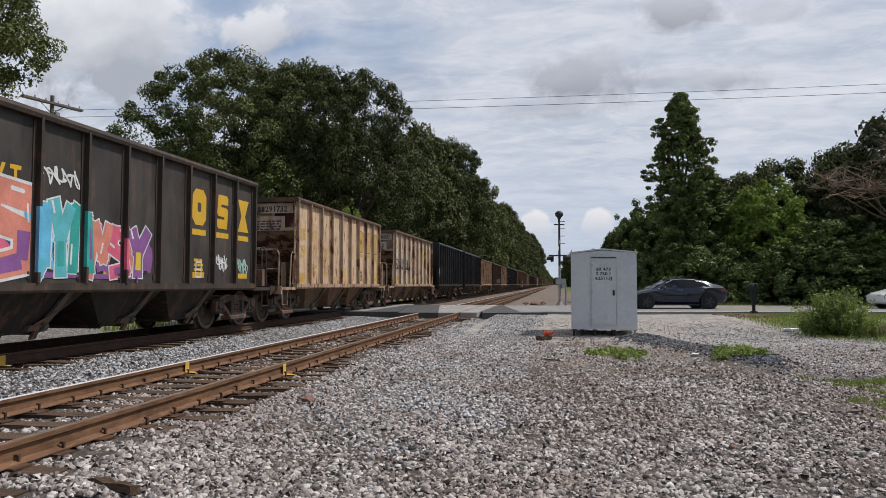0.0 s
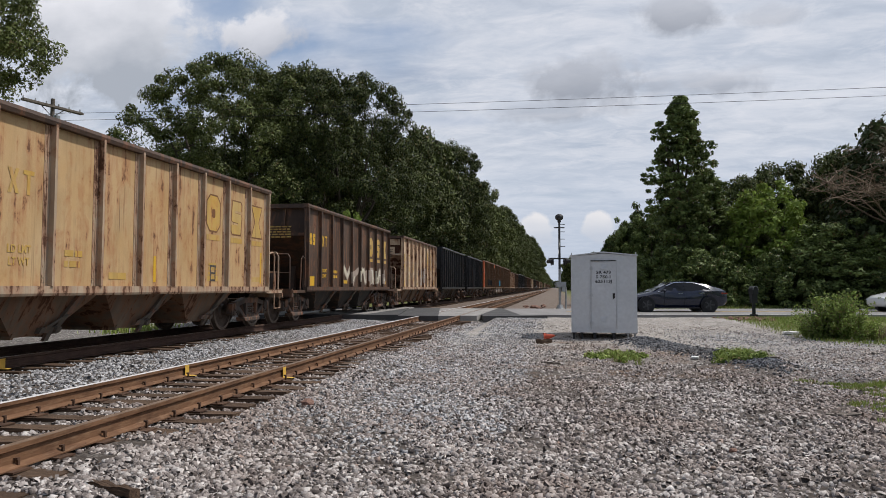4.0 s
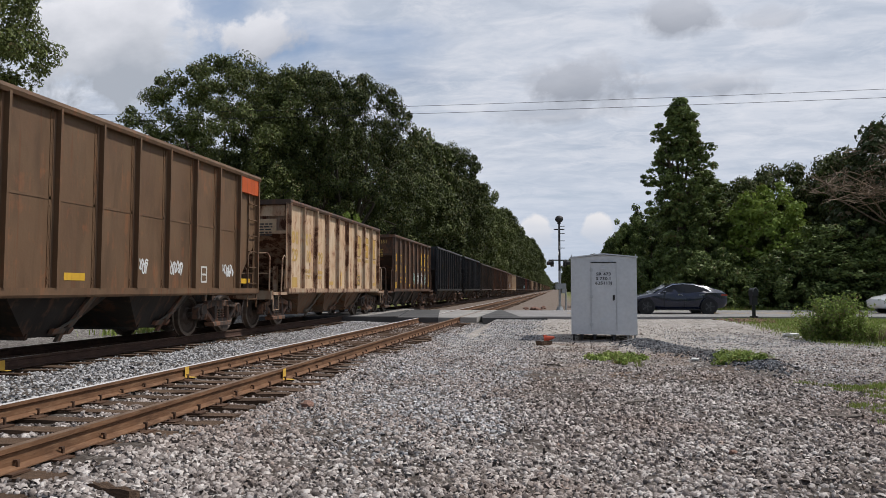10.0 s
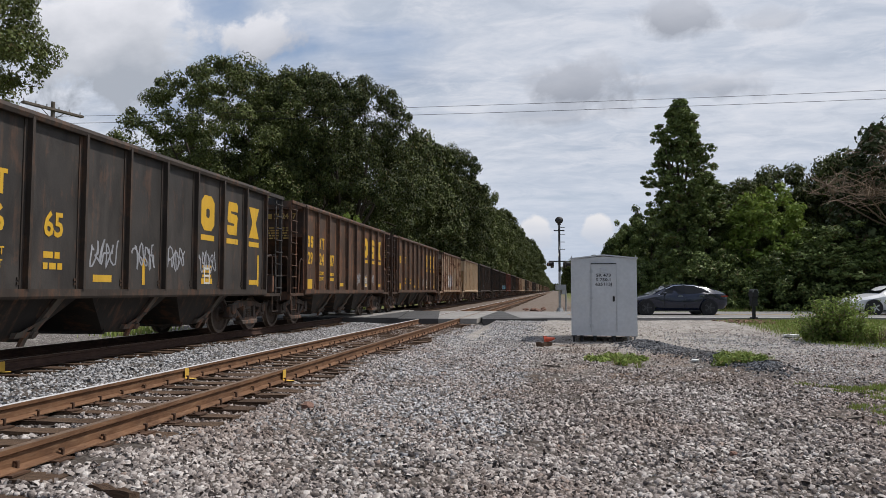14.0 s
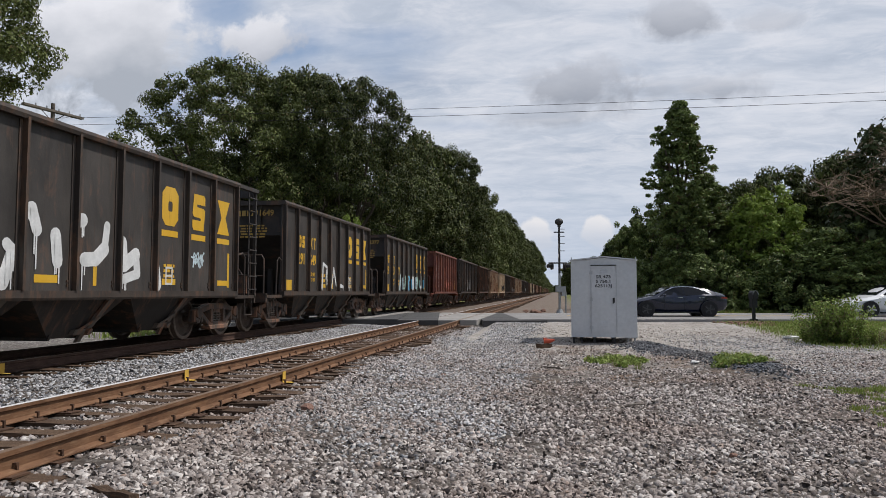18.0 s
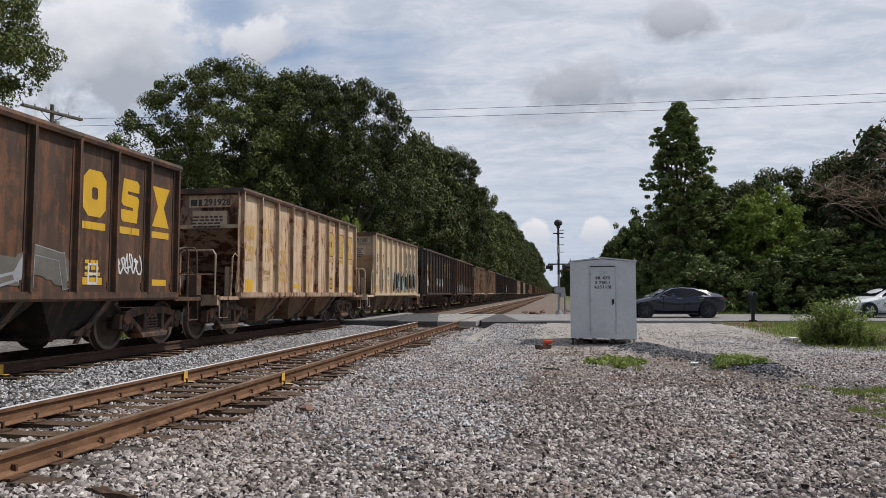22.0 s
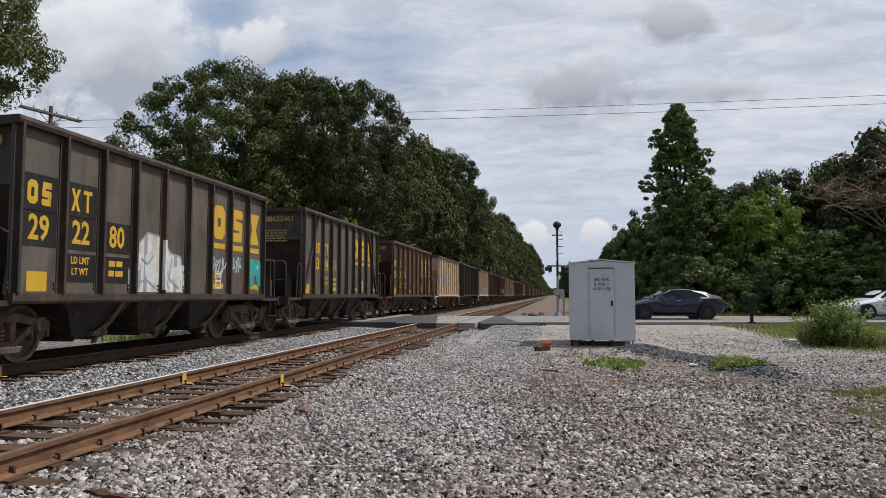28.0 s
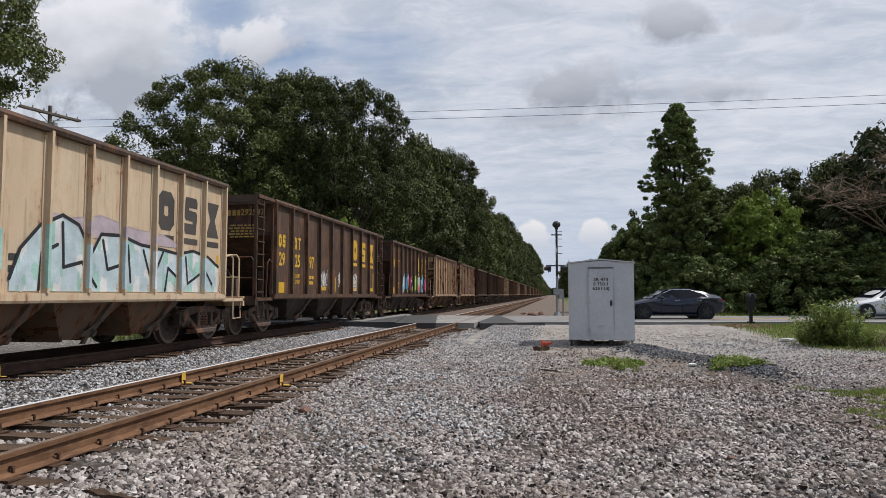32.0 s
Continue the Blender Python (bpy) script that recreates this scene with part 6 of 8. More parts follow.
def spray_car(k, car, L, st):
    h, n = L / 2, RIBN[st]

    def at(i):
        return -h + 0.08 + (L - 0.16) * i / n
    RIB_AT[:] = [at(i) for i in range(n + 1)]
    if k == 1:
        graffiti(car, at(0.1), at(2.1), 1.10, 2.62, ["pink", "salmon", "violet"], 2, 5, "white", "pink and violet sprayed lettering with white rims", 0.17, True, ("violet", "pink", "navy"))
        graffiti(car, at(1.8), at(3.3), 1.10, 2.42, ["sky", "cyan", "teal", "violet"], 3, 6, "white", "blue and teal sprayed lettering with white rims", 0.19, True, ("sky", "navy", "violet"), 0.03)
        graffiti(car, at(3.0), at(4.8), 1.10, 2.15, ["salmon", "pink", "violet", "yellow"], 3, 7, "white", "salmon sprayed lettering with dark shade", 0.17, True, ("salmon", "ink", "violet"), 0.03)
        strokes(car, at, [[(0.3, 1.2), (0.3, 1.22), (4.4, 1.2)]], "violet", 0.05, "violet sprayed base line", 9)
        tag_scrawl(car, at(2.5), 2.75, 0.8, 0.30, "white", 3)
        tag_scrawl(car, at(7.5), 1.55, 0.5, 0.4, "white", 4)
        tag_scrawl(car, at(8.5), 1.5, 0.5, 0.4, "mint", 8)
    elif k == 4:
        tag_scrawl(car, at(0.9), 1.95, 0.9, 0.8, "white", 2, 9)
        tag_scrawl(car, at(5.5), 1.9, 0.5, 0.6, "white", 12, 6)
    elif k == 7:
        graffiti(car, at(3), at(8.6), 1.15, 1.9, ["cream", "dust"], 6, 70, "dust", "faded sprayed lettering", 0.15, True)
    elif k == 8:
        graffiti(car, at(3.9), at(6.0), 1.15, 2.2, ["dust", "dust"], 2, 18, "grey", "faded grey-brown sprayed lettering", 0.16, True)
    elif k == 11:
        graffiti(car, at(3.9), at(9.4), 1.10, 2.15, ["ink"], 6, 11, "cream", "black sprayed lettering with cream rims", 0.26, True, ("ink",), 0.035)
        strokes(car, at, [[(4.6, 1.2), (4.9, 1.7), (4.7, 2.0)], [(5.6, 1.75), (6.0, 1.3), (6.3, 1.9)], [(7.0, 1.2), (7.1, 1.9), (7.5, 1.5)], [(8.2, 1.9), (8.5, 1.25), (8.8, 1.8)]], "cream", 0.045, drips=4)
        for j, i in enumerate((1.5, 1.7, 2.4, 2.7, 3.4, 9.8, 10.2, 11.2)):
            tag_scrawl(car, at(i), 1.45 + 0.2 * (j % 2), 0.7, 0.7 + 0.2 * (j % 3), "cream", 20 + j, 10)
    elif k == 12:
        graffiti(car, at(5.05), at(7.95), 1.10, 2.22, ["sky", "sky", "cyan"], 3, 12, "navy", "bright blue sprayed bubble lettering", 0.22, False, ("sky",))
        tag_scrawl(car, at(4.5), 1.72, 0.75, 0.75, "white", 31, 12)
        tag_scrawl(car, at(2.2), 1.72, 0.6, 0.4, "grey", 35, 8)
        tag_scrawl(car, at(9.55), 1.62, 0.75, 0.40, "white", 32, 9)
        patch(car, at(12.45), 1.60, 0.50, 1.02, P["pale"], "bare_patch")
        for i, z, w, hh in ((3.62, 2.74, 0.30, 0.34), (4.5, 2.28, 0.52, 0.42), (2.5, 1.52, 0.80, 0.58), (10.5, 1.35, 0.4, 0.35)):
            patch(car, at(i), z, w, hh, DARK_PATCH, "dark_panel", HALF + 0.003)
        for i, z, hh in ((3.76, 1.55, 0.56), (5.12, 1.50, 0.30), (10.55, 1.62, 0.42)):
            patch(car, at(i), z, 0.11, hh, Y, "inspection_stripe")
        writing("LD LMT", car, at(2.5), 1.64, 0.13, W, HALF + 0.008)
        writing("LT WT", car, at(2.5), 1.40, 0.13, W, HALF + 0.008)
        # pale gussets between the bays and latch plates with dark knobs
        for i in (2.2, 5.05, 7.95, 10.8):
            bm = bmesh.new()
            prism(bm, [(at(i) - 0.74, SILL - 0.135), (at(i) + 0.74, SILL - 0.135), (at(i) + 0.20, SILL - 0.56), (at(i) - 0.20, SILL - 0.56)], HALF - 0.10, HALF - 0.07, "x")
            for s in (-1, 1):
                prism(bm, [(at(i) + s * 0.80, SILL - 0.135), (at(i) + s * 0.70, SILL - 0.135), (at(i) + s * 0.10, SILL - 0.66), (at(i) + s * 0.24, SILL - 0.66)], HALF - 0.07, HALF - 0.02, "x")
            part("gusset", bm, P["pale"], car, "pale painted gusset plates")
        for i in (0.8, 3.55, 6.4, 9.25):
            bm = bmesh.new()
            box(bm, HALF - 0.12, HALF - 0.08, at(i) - 0.38, at(i) + 0.38, SILL - 0.66, SILL - 0.36)
            box(bm, HALF - 0.12, HALF - 0.09, at(i) - 0.09, at(i) + 0.09, SILL - 0.36, SILL - 0.13)
            lp = part("latch_plate", bm, P["pale"], car, "pale latch plate with dark knobs")
            for dy, dz, r in ((-0.27, -0.48, 0.075), (0.27, -0.46, 0.075), (-0.12, -0.66, 0.085), (0.12, -0.66, 0.085)):
                bm = bmesh.new()
                rod(bm, (HALF - 0.08, at(i) + dy, SILL + dz), (HALF + 0.02, at(i) + dy, SILL + dz), r, 10, r * 0.7)
                part("knob", bm, P["umber"], lp)
    elif k == 13:
        tag_scrawl(car, at(3.5), 2.0, 0.6, 0.8, "mint", 33, 10)
        for j, i in enumerate((8.2, 9.4, 11.6)):
            tag_scrawl(car, at(i), 1.5, 0.5, 0.3, "white", 34 + j)
    elif k == 15:
        for j, (i, c) in enumerate(((4.5, "mint"), (5.6, "white"), (6.6, "white"), (7.5, "mint"))):
            tag_scrawl(car, at(i), 1.65, 0.75, 0.65, c, 40 + j, 9)
    elif k == 16:
        tag_scrawl(car, at(5.4), 1.65, 0.6, 0.7, "white", 44, 8)
        patch(car, at(9.5), 1.75, 0.05, 0.45, SPRAY["white"], "cross_mark")
        patch(car, at(9.5), 1.84, 0.20, 0.05, SPRAY["white"], "cross_mark", HALF + 0.007)
    elif k == 17:
        patch(car, at(9.5), 1.75, 0.05, 0.45, SPRAY["white"], "cross_mark")
        patch(car, at(9.5), 1.84, 0.20, 0.05, SPRAY["white"], "cross_mark", HALF + 0.007)
    elif k == 18:
        for j, i in enumerate((3.5, 4.5, 5.4, 6.5)):
            tag_scrawl(car, at(i), 1.7, 0.7, 0.5, "grey", 46 + j)
    elif k in (19, 20):
        for j, i in enumerate((5.4, 6.3, 7.4)):
            tag_scrawl(car, at(i), 1.5, 0.7, 0.5, "grey", 50 + j + k)
    elif k == 21:
        graffiti(car, at(2.2), at(4.2), 1.15, 2.2, ["grey", "white"], 3, 21, "navy")
    elif k == 23:
        strokes(car, at, [[(2.75, 1.2), (2.9, 1.65), (2.8, 1.75)], [(3.05, 2.2), (3.2, 2.3), (3.3, 2.0)], [(3.7, 1.55), (3.65, 1.95)], [(4.05, 2.22), (4.2, 2.24)], [(4.75, 2.2), (4.7, 1.8), (4.5, 1.62), (4.25, 1.6)],
                          [(5.15, 1.95), (5.2, 1.55), (5.5, 1.75), (5.55, 1.4), (5.2, 1.3)], [(6.1, 1.5), (6.15, 1.2)]], "white", 0.11, "white sprayed letters with drips", 3)
        tag_scrawl(car, at(7.5), 1.75, 0.5, 0.35, "ice", 29)
    elif k == 24:
        strokes(car, at, [[(3.4, 1.2), (3.5, 2.0), (3.9, 1.9), (3.8, 1.5)], [(4.4, 1.2), (4.6, 1.9), (4.9, 1.3)], [(5.2, 1.9), (5.3, 1.3), (5.7, 1.25)], [(6.0, 1.2), (6.2, 1.8), (6.5, 1.5)]], "white", 0.05, drips=4)
    elif k == 25:
        graffiti(car, at(2.6), at(8.6), 1.12, 1.95, ["ice", "mint", "worn", "sky", "white"], 9, 25, "worn", "pale blue and white worn sprayed lettering", 0.16, True)
    elif k == 26:
        for j, i in enumerate((4.5, 5.5, 6.4)):
            tag_scrawl(car, at(i), 1.6, 1.0, 0.7, "salmon", 66 + j, 9)
        tag_scrawl(car, at(8.5), 1.7, 0.5, 0.3, "white", 69)
    elif k in (27, 28):
        graffiti(car, at(3.1), at(6.0), 1.12, 2.15 if k == 27 else 1.8, ["worn", "grey", "worn"], 3, 120 + k, "grey", "worn grey sprayed lettering with pale rims", 0.11, True, ("worn",), 0.016)
        tag_scrawl(car, at(7.5), 1.6, 0.7, 0.4, "white" if k == 28 else "grey", 72)
        tag_scrawl(car, at(2.4), 1.75, 0.8, 0.3, "white", 74)
    elif k == 30:
        for i, ww, a, b, c in ((0.08, 0.16, 1.12, 2.3, "teal"), (0.30, 0.14, 1.5, 2.1, "sky"), (1.45, 0.26, 1.15, 2.1, "ink"), (1.30, 0.10, 1.4, 2.25, "teal"), (2.05, 0.16, 1.15, 2.2, "ink"), (2.5, 0.30, 1.8, 2.0, "teal"), (2.45, 0.34, 1.2, 1.5, "yellow")):
            patch(car, at(i), (a + b) / 2, ww, b - a, SPRAY[c], "sprayed_band", HALF + 0.007)
        graffiti(car, at(3.1), at(9.0), 1.12, 2.15, ["ink"], 7, 31, "white", "black sprayed lettering with white and teal rims", 0.20, True, ("teal", "sky", "ink"), 0.03)
        strokes(car, at, [[(3.2, 1.25), (3.6, 1.9)], [(5.2, 1.2), (5.6, 1.6)], [(7.6, 1.3), (8.3, 1.25)]], "yellow", 0.05, drips=2)
        patch(car, at(0.5), 3.2, 0.35, 0.42, Y, "yellow_panel")
    elif k == 31:
        for j, i in enumerate((0.8, 3.5, 4.6, 5.9)):
            tag_scrawl(car, at(i), 1.75, 0.8, 0.6, "white", 80 + j, 9)
    elif k == 32:
        throw_up(car, at, [(0.1, 1.6), (1.0, 1.9), (2.1, 1.65), (2.9, 1.95), (3.6, 1.9), (4.3, 1.55), (5.6, 1.75), (6.8, 1.5), (8.6, 1.7)], 1.10, ["worn", "grey", "worn", "dust"], "grey",
                 [[(1.1, 1.15), (1.3, 1.7), (1.7, 1.3)], [(2.2, 1.2), (2.6, 1.8), (3.0, 1.2)], [(3.4, 1.6), (3.8, 1.2), (4.2, 1.5)], [(5.0, 1.2), (5.4, 1.6), (5.9, 1.2)]], "worn whitish sprayed band of lettering", 0.022)
    elif k == 36:
        throw_up(car, at, [(3.05, 1.5), (3.15, 2.0), (3.5, 2.25), (4.0, 2.2), (4.35, 1.9), (4.75, 1.85), (4.9, 1.4)], 1.12, ["white", "grey", "white", "cream"], "grey",
                 [[(3.2, 1.3), (3.5, 1.35), (3.8, 1.2)], [(3.3, 1.75), (3.5, 1.65), (3.7, 1.8)], [(4.0, 2.1), (4.05, 1.6), (4.3, 1.2)], [(4.4, 1.8), (4.3, 1.4), (4.7, 1.2)]], "white sprayed figure with thin grey lines", 0.018)
        tag_scrawl(car, at(6.4), 1.7, 0.8, 0.5, "ice", 86)
        tag_scrawl(car, at(7.4), 1.8, 0.6, 0.4, "ice", 87)
        graffiti(car, at(8.1), at(8.9), 1.3, 2.0, ["teal", "mint"], 1, 37, "teal")
    elif k == 39:
        graffiti(car, at(0.2), at(2.2), 1.9, 2.4, ["grey", "ice"], 3, 39, "grey")
    elif k == 40:
        tag_scrawl(car, at(2.6), 2.55, 0.6, 0.4, "mint", 90)
        tag_scrawl(car, at(0.4), 3.2, 0.5, 0.5, "grey", 91, 9)
        tag_scrawl(car, at(0.5), 1.6, 0.8, 0.35, "white", 92, 8)
        tag_scrawl(car, at(1.5), 1.6, 0.5, 0.4, "white", 93, 7)
        strokes(car, at, [[(3.3, 1.15), (3.35, 2.0)], [(3.35, 1.6), (4.2, 1.65), (4.2, 2.05)], [(4.2, 1.2), (4.25, 1.9)], [(5.2, 1.2), (5.4, 1.95), (6.2, 2.0), (6.3, 1.2)], [(7.4, 1.9), (7.5, 1.3)]], "grey", 0.045, "thin grey sprayed outline letters", 2)
        for j, (i, z) in enumerate(((8.3, 1.95), (8.4, 1.45))):
            tag_scrawl(car, at(i), z, 0.45, 0.22, "white", 97 + j, 5)
    elif k == 41:
        graffiti(car, at(0.2), at(0.95), 1.15, 2.1, ["lime", "mint", "violet"], 2, 41, "grey", "lime and violet sprayed lettering", 0.15, True)
        graffiti(car, at(1.2), at(1.95), 1.15, 2.2, ["mint", "lime"], 1, 46, "grey", "mint sprayed lettering", 0.17, True)
        throw_up(car, at, [(3.0, 2.35), (3.6, 2.30), (4.4, 2.42), (5.4, 2.28), (6.4, 2.25), (7.2, 2.05)], 2.02, ["haze"], "haze", [], "pale violet sprayed haze", 0.004)
        throw_up(car, at, [(2.3, 1.3), (2.5, 1.75), (2.9, 2.12), (3.4, 2.32), (3.8, 2.2), (4.15, 1.75), (4.4, 2.1), (5.0, 2.12), (5.6, 2.0), (6.4, 1.95), (7.0, 1.9), (7.6, 2.0), (8.3, 1.9), (8.8, 1.7)], 1.12, ["ice", "ice", "mint", "white", "ice"], "ink",
                 [[(2.9, 1.15), (2.95, 1.7), (3.3, 1.85)], [(3.4, 2.2), (3.45, 1.5), (3.9, 1.6), (4.3, 1.2)], [(4.45, 2.0), (4.6, 1.5), (5.0, 1.6), (5.1, 2.0)], [(5.2, 1.95), (5.3, 1.3)], [(5.7, 1.9), (6.0, 1.3), (6.4, 1.9)], [(6.5, 1.15), (6.6, 1.6), (7.0, 1.4)], [(7.3, 1.85), (7.4, 1.3), (7.9, 1.5)], [(8.0, 1.75), (8.5, 1.3)]],
                 "pale blue sprayed lettering with black outlines", 0.03, lift=0.0045)
    elif k == 42:
        for j, i in enumerate((3.5, 5.0, 6.5)):
            tag_scrawl(car, at(i), 1.6, 0.6, 0.6, "white", 110 + j)
    elif k == 43:
        graffiti(car, at(2.0), at(8.9), 1.12, 2.2, ["ice", "sky", "pink", "ink", "lime"], 8, 44)
    elif k == 45:
        graffiti(car, at(3.0), at(8.0), 1.12, 1.9, ["grey", "salmon"], 4, 45, "grey")


# the writing is made first, while the scene is still small
for _nums, _paint, _e, _f in NUMBERS.values():
    for _s in _nums:
        if _s:
            for _st in (0.36, 0.30):
                text_mesh(_s, _paint, _st * (0.92 if len(_s) == 3 else 1.05))
    for _s in ("LD LMT", "LT WT"):
        text_mesh(_s, _paint, 0.115)
for _s in ("SPRG 9 OC D5", "SPRG 8 IC D5", "36 IN WHEELS CLASS C", "AAR NO 24 BRAKE BEAM"):
    text_mesh(_s, FY, 0.065)
for _k, _s in END_NUMBER.items():
    for _p in (FY, I):
        text_mesh(_s, _p, 0.17)
cars = []
for k in range(1, len(REARS)):
    st, lk = STYLE[k], LOOK[k]
    front = REARS[k - 1] + GAP[STYLE[k - 1]] + GAP[st] + (0.4 if st == "F" else 0.0)
    L = round(REARS[k] - front, 2)
    c = hopper(L, HEIGHT[st], st, RIBN[st], lk, RIB_OF.get(lk, ""), LABEL[lk], "umber" if lk in ("tan", "beige", "bone", "ochre", "cream") else "", plain_far=k > 46)
    if k <= 46:
        letter_car(k, c, L, HEIGHT[st], st, lk)
        spray_car(k, c, L, st)
    if k == 12:
        pale_bay = CHUTE.copy()
        pale_bay.materials.clear()
        pale_bay.materials.append(P["dusty"])
        for ob in c.children:
            if ob.name.startswith("hopper_bay"):
                ob.data = pale_bay
    if k == 11 or k == 13:
        # orange ends of the tall cars
        for s in ((-1, 1) if k == 11 else (1,)):
            bm = bmesh.new()
            box(bm, HALF - 0.02, HALF + 0.092, s * (L / 2 - 0.55) - 0.5, s * (L / 2 - 0.55) + 0.5 + (0.40 if s < 0 else 0.0), HEIGHT[st] - 0.5 if s > 0 else SILL + 0.04, HEIGHT[st] - 0.1)
            if s < 0:
                box(bm, -HALF + 0.05, HALF - 0.05, -L / 2 - 0.02, -L / 2 + 0.085, 2.3, HEIGHT[st] - 0.12)
            part("orange_end", bm, P["orange"], c, "bright orange painted end")
    cars.append((k, c, (REARS[k] + front) / 2 - 1.21))


# ---- the signal cabinet ----
GREY_PAINT = plain("cabinet_grey_paint", (0.60, 0.615, 0.62), 0.5, 0.0, 0.06, 1.2, 0.05)
GREY_EDGE = plain("cabinet_trim_paint", (0.52, 0.535, 0.54), 0.5, 0.0, 0.08, 2.0, 0.05)
DARK_STEEL = plain("dark_steel", (0.045, 0.044, 0.043), 0.6, 0.3, 0.3, 6.0)
GALV = plain("galvanised_steel", (0.33, 0.34, 0.34), 0.5, 0.6, 0.2, 5.0)
STENCIL = plain("stencil_black", (0.05, 0.05, 0.055), 0.7, 0, 0.2, 6.0)
WOOD_GREY = plain("weathered_wood", (0.13, 0.11, 0.09), 0.9, 0, 0.35, 4.0, 0.6)


def signal_cabinet():
    m = Matrix.Translation((1.40, 21.85, 0.02)) @ Matrix.Rotation(radians(-3.4), 4, "Z")
    o = thing("signal_cabinet", "light grey steel railway signal cabinet on short legs", "signal cabinet", m)
    w, d, z0, z1, zp = 0.925, 1.0, 0.17, 2.37, 2.45
    bm = bmesh.new()
    prism(bm, [(-w, z0), (w, z0), (w, z1), (0, zp), (-w, z1)], -d, d, "y")
    round_edges(bm, 0.012)
    part("body", bm, GREY_PAINT, o)
    bm = bmesh.new()
    prism(bm, [(-w - 0.03, z1 + 0.0), (0, zp + 0.02), (w + 0.03, z1 + 0.0), (w + 0.03, z1 + 0.035), (0, zp + 0.055), (-w - 0.03, z1 + 0.035)], -d - 0.03, d + 0.03, "y")
    part("roof", bm, GREY_PAINT, o)
    for x, zz in ((-0.36, 0), (0.36, 0)):
        bm = bmesh.new()
        box(bm, x - 0.012, x + 0.012, -d - 0.022, -d - 0.002, 0.28, 2.25)
        part("door_frame", bm, GREY_EDGE, o)
    door = bmesh.new()
    box(door, -0.34, 0.34, -d - 0.018, -d - 0.001, 0.30, 2.22)
    round_edges(door, 0.006)
    dr = part("door", door, GREY_PAINT, o)
    bm = bmesh.new()
    box(bm, -0.36, 0.36, -d - 0.034, -d - 0.002, 2.225, 2.25)
    part("drip_rail", bm, DARK_STEEL, o)
    for zc in (0.55, 2.05):
        for i in range(3):
            bm = bmesh.new()
            prism(bm, [(-d - 0.018, zc + i * 0.05 - 0.05), (-d - 0.034, zc + i * 0.05 - 0.06), (-d - 0.018, zc + i * 0.05 - 0.02)], 0.0 - 0.09, 0.09, "x")
            part("louvre", bm, GREY_PAINT, dr)
    for zc in (0.45, 1.25, 2.02):
        bm = bmesh.new()
        rod(bm, (-0.35, -d - 0.03, zc - 0.06), (-0.35, -d - 0.03, zc + 0.06), 0.014, 8)
        box(bm, -0.40, -0.30, -d - 0.024, -d - 0.014, zc - 0.04, zc + 0.04)
        part("hinge", bm, GREY_EDGE, dr)
    bm = bmesh.new()
    box(bm, 0.25, 0.31, -d - 0.03, -d - 0.016, 1.16, 1.30)
    rod(bm, (0.28, -d - 0.02, 1.27), (0.28, -d - 0.07, 1.27), 0.014, 8)
    rod(bm, (0.28, -d - 0.065, 1.27), (0.26, -d - 0.065, 1.13), 0.011, 8)
    part("handle", bm, DARK_STEEL, dr, "dark lever handle with padlock")
    for txt, z in (("SR 473", 1.90), ("S 750.1", 1.77), ("625113J", 1.64)):
        part("stencil", text_mesh(txt, STENCIL, 0.085), None, dr, at=Matrix.Translation((0.0, -d - 0.022, z)) @ FRONT_TURN @ Matrix.Diagonal((1.25, 1, 1, 1)))
    for x in (-0.86, -0.64, -0.27, 0.27, 0.66, 0.86):
        for y in (-d + 0.1, d - 0.1):
            bm = bmesh.new()
            tall = abs(x) == 0.27
            rod(bm, (x, y, -0.22), (x, y, z0), 0.05 if tall else 0.032, 10)
            box(bm, x - 0.06, x + 0.06, y - 0.06, y + 0.06, z0 - 0.02, z0)
            part("leg", bm, GALV if x > 0.5 else DARK_STEEL, o)
    for x in (-0.9, 0.9):
        bm = bmesh.new()
        rod(bm, (x, -d - 0.04, z1 - 0.02), (x, -d - 0.04, z1 + 0.10), 0.012, 8)
        rod(bm, (x, -d - 0.055, z1 + 0.05), (x, -d - 0.02, z1 + 0.05), 0.02, 8)
        part("lifting_lug", bm, GREY_EDGE, o)


signal_cabinet()


# ---- road vehicles ----
RUBBER = plain("tyre_rubber", (0.018, 0.018, 0.019), 0.85, 0, 0.2, 12.0)
RIM_DARK = plain("dark_alloy", (0.06, 0.06, 0.063), 0.4, 0.5, 0.2, 6.0)
RIM = plain("silver_alloy", (0.42, 0.43, 0.44), 0.35, 0.8, 0.15, 6.0)
CHROME = plain("bright_trim", (0.65, 0.66, 0.68), 0.15, 1.0, 0.05, 4.0, 0.0)
BLACK_TRIM = plain("black_trim", (0.012, 0.012, 0.013), 0.5, 0, 0.2, 6.0)


def gloss(name, col, metal=0.3):
    return material(name, lambda g: {"Base Color": g.mix(g.noise(g.obj, 1.5, 3), tuple(c * 0.92 for c in col), col), "Metallic": metal, "Roughness": 0.22, "Coat Weight": 0.35, "Coat Roughness": 0.03})


MIDNIGHT = gloss("midnight_grey_paint", (0.008, 0.012, 0.030), 0.0)
PEARL = gloss("pearl_white_paint", (0.74, 0.75, 0.76), 0.0)
GLASS = material("tinted_car_glass", lambda g: {"Base Color": (0.004, 0.005, 0.007), "Roughness": 0.05, "Specular IOR Level": 0.3})
TAIL_RED = material("tail_lamp_red", lambda g: {"Base Color": (0.30, 0.012, 0.010), "Roughness": 0.15, "Coat Weight": 1.0})
LAMP_CLEAR = material("lamp_glass", lambda g: {"Base Color": (0.60, 0.62, 0.64), "Roughness": 0.12, "Coat Weight": 1.0})


